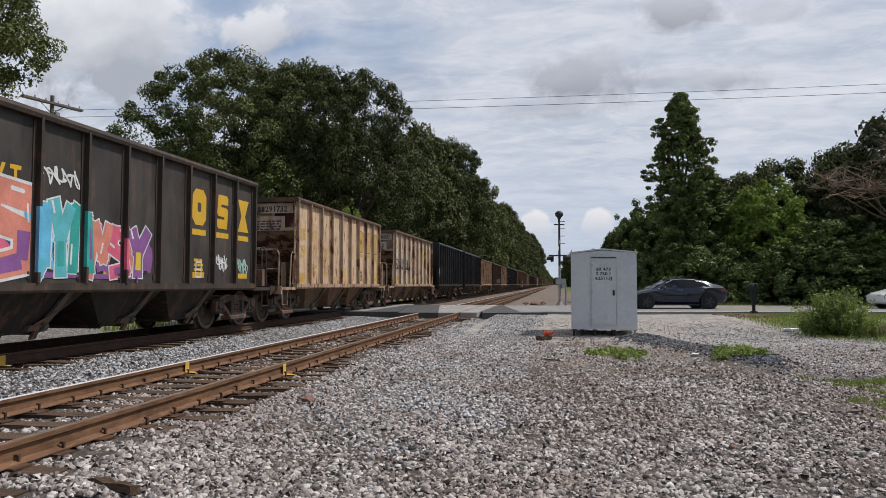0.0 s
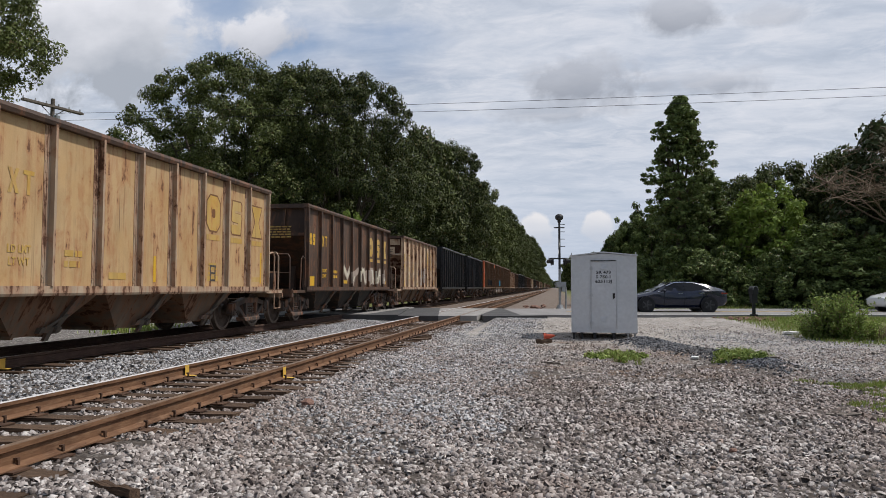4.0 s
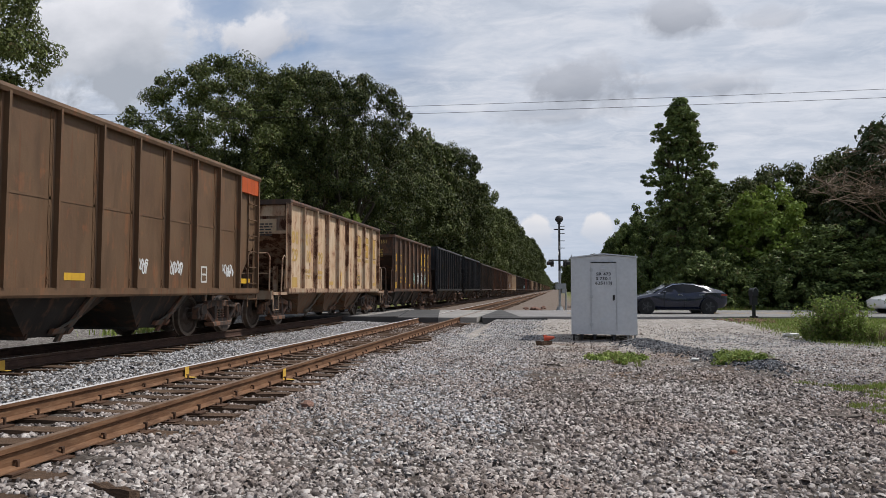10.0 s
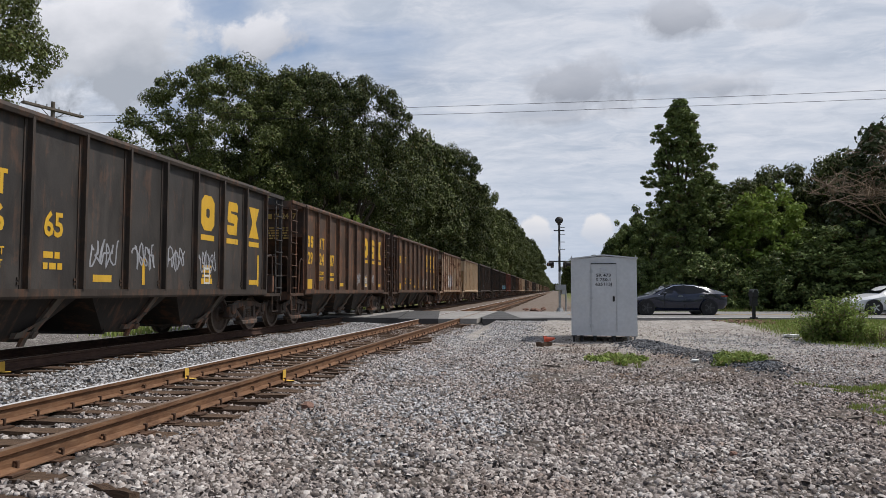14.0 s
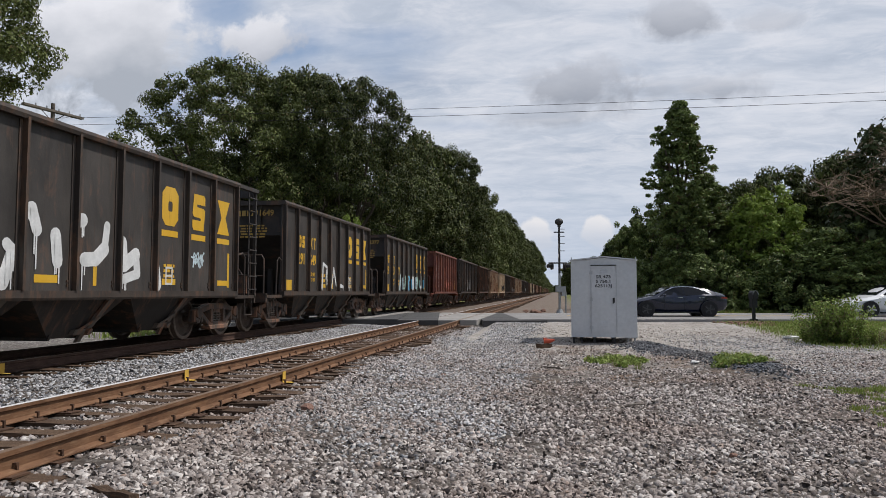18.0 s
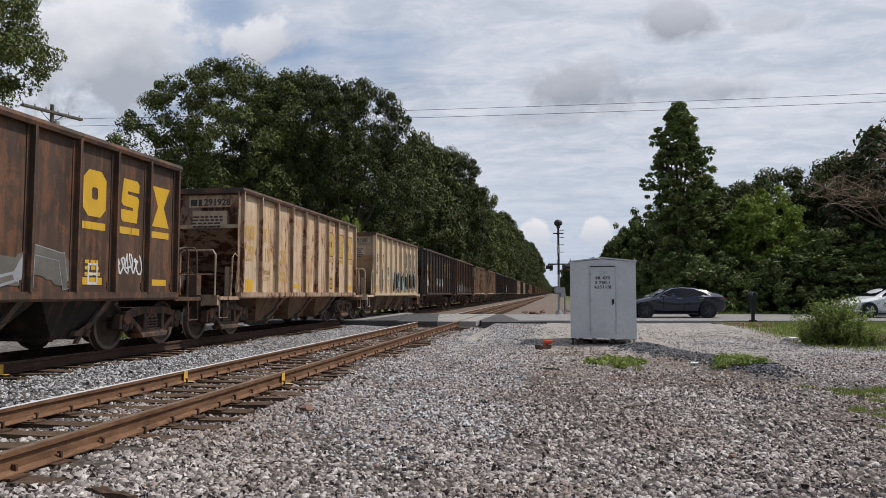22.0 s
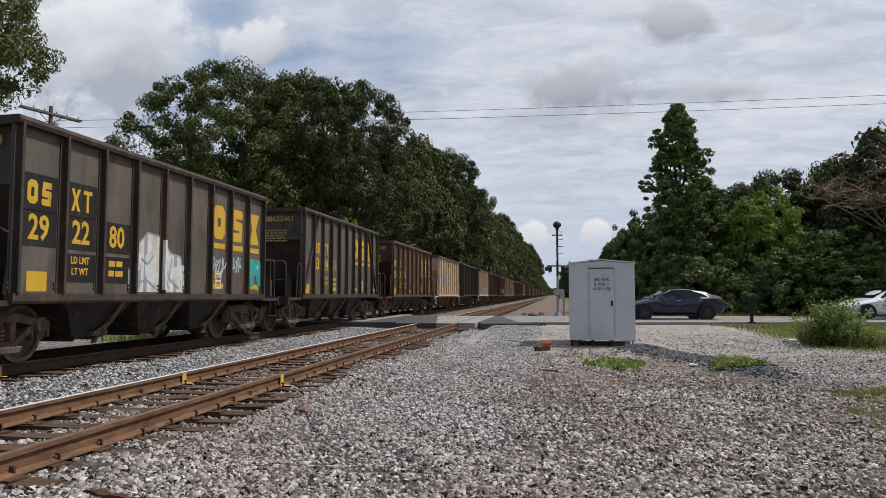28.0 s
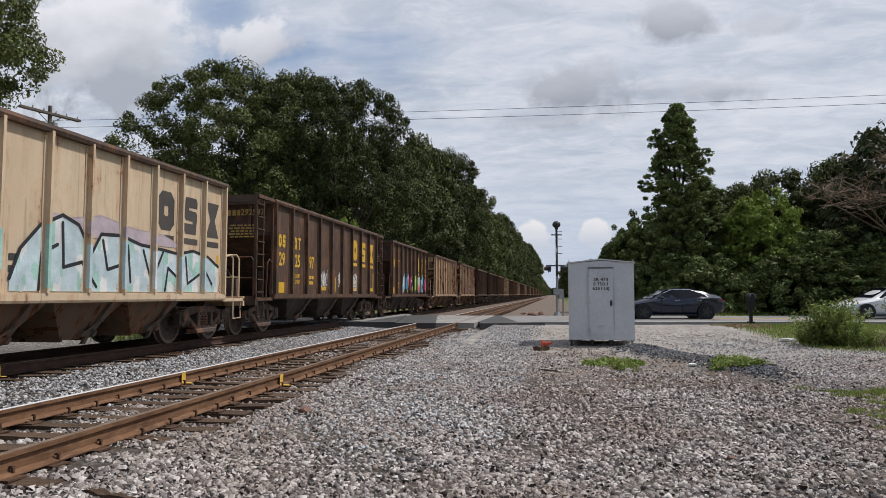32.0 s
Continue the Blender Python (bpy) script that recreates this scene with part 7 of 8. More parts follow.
def car_body(stations, n=9):
    """A shell lofted through cross-sections: (x, half width, bottom, shoulder, top, top half width)."""
    bm = bmesh.new()
    rings = []
    for x, w, zb, zs, zt, wt in stations:
        half = [(0.0, zb), (w * 0.80, zb), (w * 0.97, zb + (zs - zb) * 0.25), (w, zb + (zs - zb) * 0.62), (w * 0.965, zs)]
        half += [(wt + (w * 0.965 - wt) * 0.28, zs + (zt - zs) * 0.62), (wt, zs + (zt - zs) * 0.90), (wt * 0.55, zt - 0.004), (0.0, zt)]
        ring = [bm.verts.new((x, y, z)) for y, z in half] + [bm.verts.new((x, -y, z)) for y, z in half[-2:0:-1]]
        rings.append(ring)
    m = len(rings[0])
    for a, b in zip(rings, rings[1:]):
        for i in range(m):
            bm.faces.new((a[i], a[(i + 1) % m], b[(i + 1) % m], b[i]))
    bm.faces.new(rings[0])
    bm.faces.new(rings[-1][::-1])
    return bm


def road_car(name, label, m, paint, rim, tall=0.0, rake=0.0):
    """A car that faces -x: lofted body, windows, wheels, lamps and trim."""
    o = thing(name, label, "car", m)
    z = tall
    st = [(-2.34, 0.62, 0.34, 0.46, 0.52, 0.45), (-2.28, 0.76, 0.26, 0.56, 0.64 + z * 0.3, 0.60), (-2.05, 0.87, 0.20, 0.66, 0.74 + z * 0.4, 0.72), (-1.5, 0.92, 0.18, 0.74, 0.86 + z * 0.5, 0.74),
          (-1.08, 0.925, 0.18, 0.82, 0.95 + z * 0.6, 0.70), (-0.55, 0.925, 0.18, 0.90, 1.24 + z * 0.9, 0.60), (-0.10, 0.925, 0.18, 0.93, 1.405 + z, 0.56), (0.35, 0.925, 0.18, 0.94, 1.44 + z, 0.56),
          (0.90, 0.925, 0.18, 0.95, 1.415 + z, 0.56), (1.40, 0.925, 0.19, 0.96, 1.31 + z * 1.2, 0.56), (1.78, 0.915, 0.22, 0.97, 1.185 + z * 1.3, 0.58), (2.12, 0.88, 0.28, 0.97, 1.075 + z * 0.6, 0.64),
          (2.30, 0.80, 0.36, 0.86, 0.98 + z * 0.3, 0.62), (2.36, 0.68, 0.42, 0.66, 0.74, 0.50)]
    bm = car_body(st)
    # wheel wells: press the lower flank inwards round each axle
    for v in bm.verts:
        for ax in (-1.44, 1.44):
            if abs(v.co.y) > 0.6 and (v.co.x - ax) ** 2 + (v.co.z - 0.33) ** 2 < 0.14:
                v.co.y *= 0.86
    part("body", bm, paint, o, smooth=True)
    for s in (-1, 1):
        for ax in (-1.44, 1.44):
            bm = bmesh.new()
            rod(bm, (ax, s * 0.70, 0.335), (ax, s * 0.936, 0.335), 0.385, 24)
            part("wheel_arch", bm, BLACK_TRIM, o)
            w = new("wheel")
            w.parent = o
            w.location = (ax, s * 0.86, 0.335)
            bm = bmesh.new()
            rod(bm, (0, -0.11, 0), (0, 0.11, 0), 0.335, 28)
            round_edges(bm, 0.03, 2, 60)
            part("tyre", bm, RUBBER, w, smooth=True)
            bm = bmesh.new()
            rod(bm, (0, s * 0.085, 0), (0, s * 0.114, 0), 0.235, 24)
            part("rim", bm, BLACK_TRIM, w)
            for i in range(5):
                a = 2 * math.pi * i / 5
                c, sn = math.cos(a), math.sin(a)
                bm = bmesh.new()
                prism(bm, [(0.02 * c - 0.03 * sn, 0.02 * sn + 0.03 * c), (0.225 * c - 0.030 * sn, 0.225 * sn + 0.030 * c), (0.225 * c + 0.030 * sn, 0.225 * sn - 0.030 * c), (0.02 * c + 0.03 * sn, 0.02 * sn - 0.03 * c)], s * 0.114, s * 0.128 + 0.0006 * i * s, "y")
                part("spoke", bm, rim, w)
            wheel_parts.append(w)
        # windows follow the lean of the cabin
        def pane(name2, pts, mat, out=0.018):
            bm2 = bmesh.new()
            vs = []
            for x, zz in pts:
                k = 0.0
                for (xa, wa, _, sa2, ta, tw), (xb, wb, _, sb2, tb, tw2) in zip(st, st[1:]):
                    if xa <= x <= xb:
                        f = (x - xa) / (xb - xa)
                        w0, zs, zt, wt = wa + (wb - wa) * f, sa2 + (sb2 - sa2) * f, ta + (tb - ta) * f, tw + (tw2 - tw) * f
                        lv = [(zs, w0 * 0.965), (zs + (zt - zs) * 0.62, wt + (w0 * 0.965 - wt) * 0.28), (zs + (zt - zs) * 0.90, wt)]
                        k = float(np.interp(zz, [a for a, _ in lv], [b for _, b in lv]))
                vs.append(bm2.verts.new((x, s * (k + out), zz)))
            bm2.faces.new(vs)
            r = bmesh.ops.extrude_face_region(bm2, geom=bm2.faces[:])
            for v in r["geom"]:
                if isinstance(v, bmesh.types.BMVert):
                    v.co.y -= s * 0.012
            part(name2, bm2, mat, o)
        pane("side_window", [(-0.80, 0.945 + z * 0.7), (0.31, 0.965 + z * 0.7), (0.31, 1.365 + z), (-0.08, 1.34 + z), (-0.42, 1.20 + z * 0.9)], GLASS)
        pane("side_window", [(0.34, 0.965 + z * 0.7), (1.52, 1.03 + z * 0.8), (1.25, 1.21 + z), (0.82, 1.34 + z), (0.34, 1.365 + z)], GLASS)
        pane("window_trim", [(-0.86, 0.93 + z * 0.7), (1.58, 1.01 + z * 0.8), (1.58, 1.032 + z * 0.8), (-0.86, 0.948 + z * 0.7)], CHROME, 0.022)
        pane("roof_trim", [(-0.44, 1.20 + z * 0.9), (-0.08, 1.345 + z), (0.36, 1.37 + z), (0.82, 1.345 + z), (1.26, 1.215 + z), (1.54, 1.05 + z * 0.8), (1.57, 1.05 + z * 0.8), (1.285, 1.235 + z), (0.84, 1.368 + z), (0.36, 1.392 + z), (-0.10, 1.367 + z), (-0.48, 1.21 + z * 0.9)], CHROME, 0.022)
        for x in (0.12, 1.10):
            bm = bmesh.new()
            box(bm, x - 0.12, x + 0.12, s * 0.895, s * 0.922, 0.86, 0.885)
            part("door_handle", bm, CHROME, o)
        bm = bmesh.new()
        ball(bm, (-0.62, s * 1.0, 0.99), 0.10, 10, (0.9, 0.9, 0.62))
        box(bm, -0.62, -0.56, s * 0.86, s * 0.98, 0.93, 0.97)
        part("mirror", bm, paint, o, smooth=True)
        bm = bmesh.new()
        box(bm, 2.02, 2.30, s * 0.62, s * 0.875, 0.83, 0.895)
        part("tail_lamp", bm, TAIL_RED, o)
        bm = bmesh.new()
        prism(bm, [(-2.22, 0.60), (-1.92, 0.70), (-1.96, 0.63), (-2.26, 0.545)], s * 0.66, s * 0.868, "y")
        part("headlight", bm, LAMP_CLEAR, o)
        for x in (-0.62, 0.33, 1.25):
            bm = bmesh.new()
            box(bm, x - 0.004, x + 0.004, s * 0.90, s * 0.928, 0.34, 0.88)
            part("door_gap", bm, BLACK_TRIM, o)
        bm = bmesh.new()
        box(bm, -1.0, 1.0, s * 0.84, s * 0.925, 0.17, 0.225)
        part("sill_trim", bm, BLACK_TRIM, o)
    for pts, nm in (([(-1.06, 0.70, 0.965 + z * 0.6), (-1.06, -0.70, 0.965 + z * 0.6), (-0.16, -0.52, 1.398 + z), (-0.16, 0.52, 1.398 + z)], "windscreen"),
                    ([(0.98, 0.52, 1.392 + z), (0.98, -0.52, 1.392 + z), (1.86, -0.58, 1.155 + z), (1.86, 0.58, 1.155 + z)], "rear_window")):
        bm = bmesh.new()
        bm.faces.new([bm.verts.new((x, y, zz + 0.012)) for x, y, zz in pts])
        part(nm, bm, GLASS, o)
    bm = bmesh.new()
    box(bm, 2.345, 2.372, -0.26, 0.26, 0.60, 0.72)
    part("number_plate", bm, LINE, o)
    return o


wheel_parts = []
dark_car = road_car("sedan", "dark grey four-door sedan waiting at the level crossing", Matrix.Translation((5.36, 34.75, ROAD_Z + 0.004)) @ Matrix.Rotation(ROAD_A, 4, "Z"), MIDNIGHT, RIM_DARK)
WHITE_AT = (17.16, 36.65)
white_car = road_car("hatchback", "white hatchback rolling up behind roadside weeds", Matrix.Translation((*WHITE_AT, ROAD_Z + 0.004)) @ Matrix.Rotation(ROAD_A, 4, "Z"), PEARL, RIM, 0.05)
white_wheels = wheel_parts[4:]


# ---- post box, crossing signal, pole and wires ----
def post_box():
    o = thing("mailbox", "black roadside mailbox on a thick post", "mailbox", Matrix.Translation((8.0, 30.8, float(ground_z(8.0, 30.8)) + 0.02)) @ Matrix.Rotation(radians(4), 4, "Z") @ Matrix.Diagonal((0.72, 1, 1.04, 1)))
    bm = bmesh.new()
    box(bm, -0.07, 0.07, -0.07, 0.07, -0.1, 0.62)
    round_edges(bm, 0.015)
    part("post", bm, BLACK_TRIM, o)
    bm = bmesh.new()
    box(bm, -0.15, 0.15, -0.15, 0.15, 0.0, 0.12)
    box(bm, -0.15, 0.15, -0.16, 0.16, 0.56, 0.92)
    round_edges(bm, 0.02)
    part("pedestal", bm, BLACK_TRIM, o)
    bm = bmesh.new()
    n = 10
    prism(bm, [(-0.15, 0.92)] + [(-0.15 * math.cos(math.pi * i / n), 1.08 + 0.15 * math.sin(math.pi * i / n)) for i in range(n + 1)] + [(0.15, 0.92)], -0.27, 0.27, "y")
    round_edges(bm, 0.01)
    box_part = part("box", bm, BLACK_TRIM, o, smooth=True)
    bm = bmesh.new()
    for i in range(n):
        a0, a1 = math.pi * i / n, math.pi * (i + 1) / n
        prism(bm, [(-0.158 * math.cos(a0), 1.08 + 0.158 * math.sin(a0)), (-0.158 * math.cos(a1), 1.08 + 0.158 * math.sin(a1)), (-0.135 * math.cos(a1), 1.08 + 0.135 * math.sin(a1)), (-0.135 * math.cos(a0), 1.08 + 0.135 * math.sin(a0))], -0.285, -0.272, "y")
    part("door_rim", bm, GALV, box_part, "worn bright rim of the door")


post_box()


def crossing_signal():
    x, y = 0.18, 41.2
    o = thing("crossing_signal", "tall crossing signal mast with bell and flashing lamps", "crossing signal", Matrix.Translation((x, y, float(ground_z(x, y)))) @ Matrix.Rotation(radians(8), 4, "Z"))
    bm = bmesh.new()
    rod(bm, (0, 0, 2.3), (0, 0, 5.05), 0.068, 12, 0.06)
    part("pole", bm, DARK_STEEL, o)
    bm = bmesh.new()
    rod(bm, (0, 0, -0.1), (0, 0, 2.3), 0.075, 12, 0.068)
    part("lower_pole", bm, GALV, o)
    bm = bmesh.new()
    rod(bm, (0, 0, 0), (0, 0, 0.25), 0.24, 12, 0.14)
    part("base", bm, GALV, o)
    bm = bmesh.new()
    ball(bm, (0, 0, 5.28), 0.24, 14, (1, 1, 0.85))
    rod(bm, (0, 0, 5.0), (0, 0, 5.2), 0.10, 10)
    part("bell", bm, DARK_STEEL, o, "dark round crossing bell", smooth=True)
    for i in range(4):
        z = 3.6 + i * 0.42
        bm = bmesh.new()
        rod(bm, (0, 0, z), (0.32, 0, z), 0.018, 6)
        part("step", bm, DARK_STEEL, o)
    bm = bmesh.new()
    rod(bm, (-0.30, 0, 4.68), (0.30, 0, 4.68), 0.035, 8)
    part("top_arm", bm, DARK_STEEL, o)
    bm = bmesh.new()
    rod(bm, (-0.62, 0, 2.90), (0.46, 0, 2.90), 0.04, 8)
    part("cross_arm", bm, DARK_STEEL, o)
    for xx, s in ((-0.40, -1), (0.28, 1)):
        for yy in (-0.35, 0.35):
            bm = bmesh.new()
            rod(bm, (xx, yy, 2.72), (xx + s * 0.05, yy, 2.72), 0.21, 18)
            rod(bm, (xx + s * 0.05, yy, 2.74), (xx + s * 0.28, yy, 2.74), 0.11, 12)
            lamp = part("flasher", bm, BLACK_TRIM, o, "black lamp disc with hood")
            bm = bmesh.new()
            rod(bm, (xx + s * 0.281, yy, 2.74), (xx + s * 0.284, yy, 2.74), 0.09, 14)
            part("lens", bm, TAIL_RED, lamp)
    bm = bmesh.new()
    for s in (-1, 1):
        prism(bm, [(-0.60, 3.5 - s * 0.40), (-0.56, 3.5 - s * 0.40 + 0.1), (0.60, 3.5 + s * 0.40), (0.56, 3.5 + s * 0.40 - 0.1)], 0.07 + 0.02 * s, 0.08 + 0.02 * s, "y")
    bmesh.ops.rotate(bm, verts=bm.verts[:], cent=(0, 0.08, 3.5), matrix=Matrix.Rotation(radians(78), 3, "Z"))
    part("crossbuck", bm, LINE, o, "white crossed boards seen edge-on")
    bm = bmesh.new()
    box(bm, -0.22, 0.34, -0.2, 0.2, 1.24, 1.56)
    box(bm, 0.10, 0.30, -0.15, 0.15, 1.0, 1.24)
    round_edges(bm, 0.03)
    part("gate_mechanism", bm, GALV, o, "pale gate mechanism housings")
    bm = bmesh.new()
    rod(bm, (0.36, 0.1, -0.1), (0.36, 0.1, 1.25), 0.05, 8)
    part("gate_post", bm, GALV, o)


crossing_signal()
WIRE = plain("weathered_cable", (0.035, 0.035, 0.038), 0.7, 0.2, 0.2, 2.0)


def utility_pole(x, y, top, name="utility_pole"):
    o = thing(name, "wooden utility pole with crossarm and insulators", "utility pole", Matrix.Translation((x, y, float(ground_z(x, y)))) @ Matrix.Rotation(radians(-15), 4, "Z"))
    bm = bmesh.new()
    rod(bm, (0, 0, -0.2), (0, 0, top), 0.17, 10, 0.11)
    part("pole", bm, WOOD_GREY, o)
    bm = bmesh.new()
    box(bm, -0.06, 0.06, -1.95, 1.95, top - 0.55, top - 0.42)
    box(bm, 0.12, 0.22, -1.95, 1.95, top - 0.55, top - 0.42)
    arm = part("crossarm", bm, WOOD_GREY, o)
    for yy in (-1.85, -1.1, -0.4, 0.4, 1.1, 1.85):
        bm = bmesh.new()
        rod(bm, (0, yy, top - 0.42), (0, yy, top - 0.22), 0.05, 8, 0.03)
        part("insulator", bm, GALV, arm)
    for s in (-1, 1):
        bm = bmesh.new()
        rod(bm, (0, 0, top - 1.1), (0, s * 0.8, top - 0.5), 0.025, 6)
        part("brace", bm, WOOD_GREY, arm)
    bm = bmesh.new()
    rod(bm, (0.3, 0.05, top - 1.9), (0.3, 0.05, top - 1.05), 0.2, 14)
    rod(bm, (0.3, 0.05, top - 1.05), (0.3, 0.05, top - 0.9), 0.05, 8)
    part("transformer", bm, GALV, o, "grey transformer can", smooth=True)
    return o


def wire(a, b, sag, r=0.012, n=24):
    a, b = Vector(a), Vector(b)
    bm = bmesh.new()
    pts = []
    for i in range(n + 1):
        f = i / n
        p = a.lerp(b, f)
        p.z -= sag * 4 * f * (1 - f)
        pts.append(p)
    rings = [[bm.verts.new(p + Vector((0, r * math.cos(q), r * math.sin(q)))) for q in (0, 1.26, 2.51, 3.77, 5.03)] for p in pts]
    for p, q in zip(rings, rings[1:]):
        for j in range(5):
            bm.faces.new((p[j], p[(j + 1) % 5], q[(j + 1) % 5], q[j]))
    ob = part("overhead_wire", bm, WIRE)
    tagged(ob, "thin dark overhead cable strung between utility poles", "cable")


POLE_L = utility_pole(-29.6, 37.4, 12.5)
POLE_R = utility_pole(44.0, 42.0, 13.3)
wire((-29.6, 38.8, 12.20), (44.0, 43.4, 13.10), 0.3)
wire((-29.6, 37.55, 11.45), (44.0, 42.2, 12.30), 0.3)
wire((-29.6, 38.8, 12.23), (-110.0, 34.4, 12.23), 0.8)
wire((-29.6, 37.55, 11.55), (-110.0, 33.2, 11.6), 0.8)
utility_pole(-110.0, 33.0, 12.4)


# ---- grass, weeds and litter ----
def blades(name, label, mat, pts, tall, wide, seed, lean=0.35, cat="grass"):
    """Thin bent blades, two quads each."""
    rng = np.random.default_rng(seed)
    p = np.array(pts)
    n = len(p)
    h = tall * (0.5 + 0.8 * rng.random(n))
    a = rng.random(n) * 6.283
    side = np.stack([np.cos(a), np.sin(a), 0 * a], 1) * (wide * (0.6 + 0.8 * rng.random(n)))[:, None]
    b = rng.random(n) * 6.283
    bend = np.stack([np.cos(b), np.sin(b), 0 * b], 1) * (h * lean * rng.random(n) * 1.6)[:, None]
    up = np.array([0, 0, 1.0])
    r0, r1, r2 = p - up * 0.02, p + bend * 0.35 + up * (h * 0.6)[:, None], p + bend + up * h[:, None]
    v = np.stack([r0 - side, r0 + side, r1 - side * 0.7, r1 + side * 0.7, r2 - side * 0.12, r2 + side * 0.12], 1).reshape(-1, 3)
    i = 6 * np.arange(n)[:, None]
    f = np.concatenate([i + [0, 1, 3, 2], i + [2, 3, 5, 4]], 1).reshape(-1, 4)
    return tagged(new(name, fast_mesh(name, v, f, mat)), label, cat, kind="stuff")


def tuft_points(rng, cx, cy, rx, ry, n, turn=0.0, clump=14):
    out = []
    c, s = math.cos(turn), math.sin(turn)
    cs = [(rng.gauss(0, 0.55), rng.gauss(0, 0.55)) for _ in range(clump)]
    for _ in range(n):
        u, v = rng.choice(cs)
        u, v = (u + rng.gauss(0, 0.09)) * rx, (v + rng.gauss(0, 0.09)) * ry
        x, y = cx + u * c - v * s, cy + u * s + v * c
        out.append((x, y, float(ground_z(x, y))))
    return out


rg = random.Random(77)
def leafy_patch(label, seed, cx, cy, rx, ry, turn):
    """Low ragged weeds: clumps of small leaves with thin blades between."""
    nr = np.random.default_rng(seed)
    c = np.array(tuft_points(rg, cx, cy, rx, ry, 150, turn, 20))
    rad = 0.045 + 0.085 * nr.random(len(c)) ** 1.5
    c[:, 2] += rad * 0.5
    v, f = leaf_cards(nr, c, rad, 26, 0.030, 0.75, 0.008)
    tagged(new("weed_patch", fast_mesh("weed_patch", v, f, LEAF_WEED)), label, "weeds", kind="stuff")
    blades("grass_tuft", "thin green blades among low weeds", GRASS, tuft_points(rg, cx, cy, rx, ry, 420, turn, 20), 0.15, 0.006, seed, 0.9)


leafy_patch("patch of bright green low weeds in the gravel", 1, 1.2, 15.4, 0.46, 0.8, 0.1)
leafy_patch("patch of green low weeds beside the gravel ridge", 2, 3.45, 14.4, 0.62, 0.42, -0.8)
blades("grass_tuft", "thin grass coming up through gravel", GRASS, tuft_points(rg, 5.2, 11.4, 0.9, 0.5, 5200, 0.0, 60), 0.055, 0.007, 3)
blades("grass_tuft", "thin grass coming up through gravel", GRASS, tuft_points(rg, 4.55, 9.5, 0.7, 0.6, 5200, 0.2, 60), 0.055, 0.007, 4)
verge = []
for _ in range(34000):
    x, y = rg.uniform(5.8, 15.0), rg.uniform(18.8, 31.5)
    if x + 0.09 * y > 9.3 + rg.uniform(-0.5, 0.5) and road_v(x, y) < -4.7 and y > 19.8 + rg.uniform(-0.8, 0.8) and math.sin(3.1 * x + 1.3 * math.sin(2.2 * y)) * math.sin(2.6 * y + math.sin(1.7 * x)) > rg.uniform(-1.2, 0.5):
        verge.append((x, y, float(ground_z(x, y))))
blades("grass_verge", "green grassy verge at the road side", GRASS, verge, 0.085, 0.011, 5)
strip = []
for _ in range(9000):
    x = rg.uniform(2.0, 26.0)
    y = ROAD_Y + x * math.tan(ROAD_A) + rg.uniform(4.6, 7.5)
    strip.append((x, y, float(ground_z(x, y))))
blades("grass_verge", "grass strip between the road and the thicket", GRASS, strip, 0.22, 0.02, 6)
beyond = []
for _ in range(420):
    x, y = rg.gauss(-13.4, 0.4), rg.choice((20.6, 21.8)) + rg.gauss(0, 0.6)
    beyond.append((x, y, float(ground_z(x, y))))
blades("grass_verge", "weeds beyond the main line", GRASS, beyond, 0.22, 0.02, 8)


def weed_mesh(seed, h, stems):
    """A leggy weed: leaning stems with leaves up their length."""
    rng = random.Random(seed)
    nr = np.random.default_rng(seed)
    bm = bmesh.new()
    c = []
    for _ in range(stems):
        a = rng.uniform(0, 6.28)
        lean = h * rng.uniform(0.05, 0.55)
        tip = Vector((math.cos(a) * lean, math.sin(a) * lean, h * rng.uniform(0.35, 1.0)))
        mid = Vector((tip.x * 0.35, tip.y * 0.35, tip.z * 0.6))
        rod(bm, (0, 0, 0), mid, 0.010, 5, 0.007)
        rod(bm, mid, tip, 0.008, 5, 0.003)
        for i in range(9):
            f = 0.18 + 0.82 * i / 8
            p = (mid * (f / 0.6)) if f < 0.6 else mid.lerp(tip, (f - 0.6) / 0.4)
            c.append(tuple(p))
    c = np.array(c)
    v, f = leaf_cards(nr, c, nr.uniform(0.07, 0.19, len(c)), 8, 0.040, 0.9, 0.012)
    return to_mesh("stems", bm, TWIG), fast_mesh("leaves", v, f, LEAF_WEED)


WEEDS = [weed_mesh(200 + i, 1.5, 26) for i in range(4)]
for i in range(34):
    if i < 12:
        x, y, s = rg.gauss(8.15, 0.38), rg.gauss(22.3, 0.6), rg.uniform(0.45, 1.05)
    elif i < 22:
        x, y, s = rg.uniform(10.2, 12.6), rg.gauss(22.6, 0.8), rg.uniform(0.5, 1.1)
    else:
        x, y, s = rg.uniform(7.3, 12.0), rg.gauss(21.7, 0.5), rg.uniform(0.22, 0.5)
    o = thing("weed", "tall leafy green roadside weed", "weed", Matrix.LocRotScale((x, y, float(ground_z(x, y)) - 0.02), Euler((0, 0, rg.uniform(0, 6))), (s, s, s)), "weeds at the road side")
    st, lf = WEEDS[i % 4]
    part("stalk", st, None, o)["kind"] = "stuff"
    part("leaves", lf, None, o)["kind"] = "stuff"
blades("dry_brush", "dead brown stalks under roadside weeds", TWIG, tuft_points(rg, 9.4, 21.9, 1.3, 0.6, 260, 0.0, 16), 0.42, 0.006, 12, 1.6, "brush")

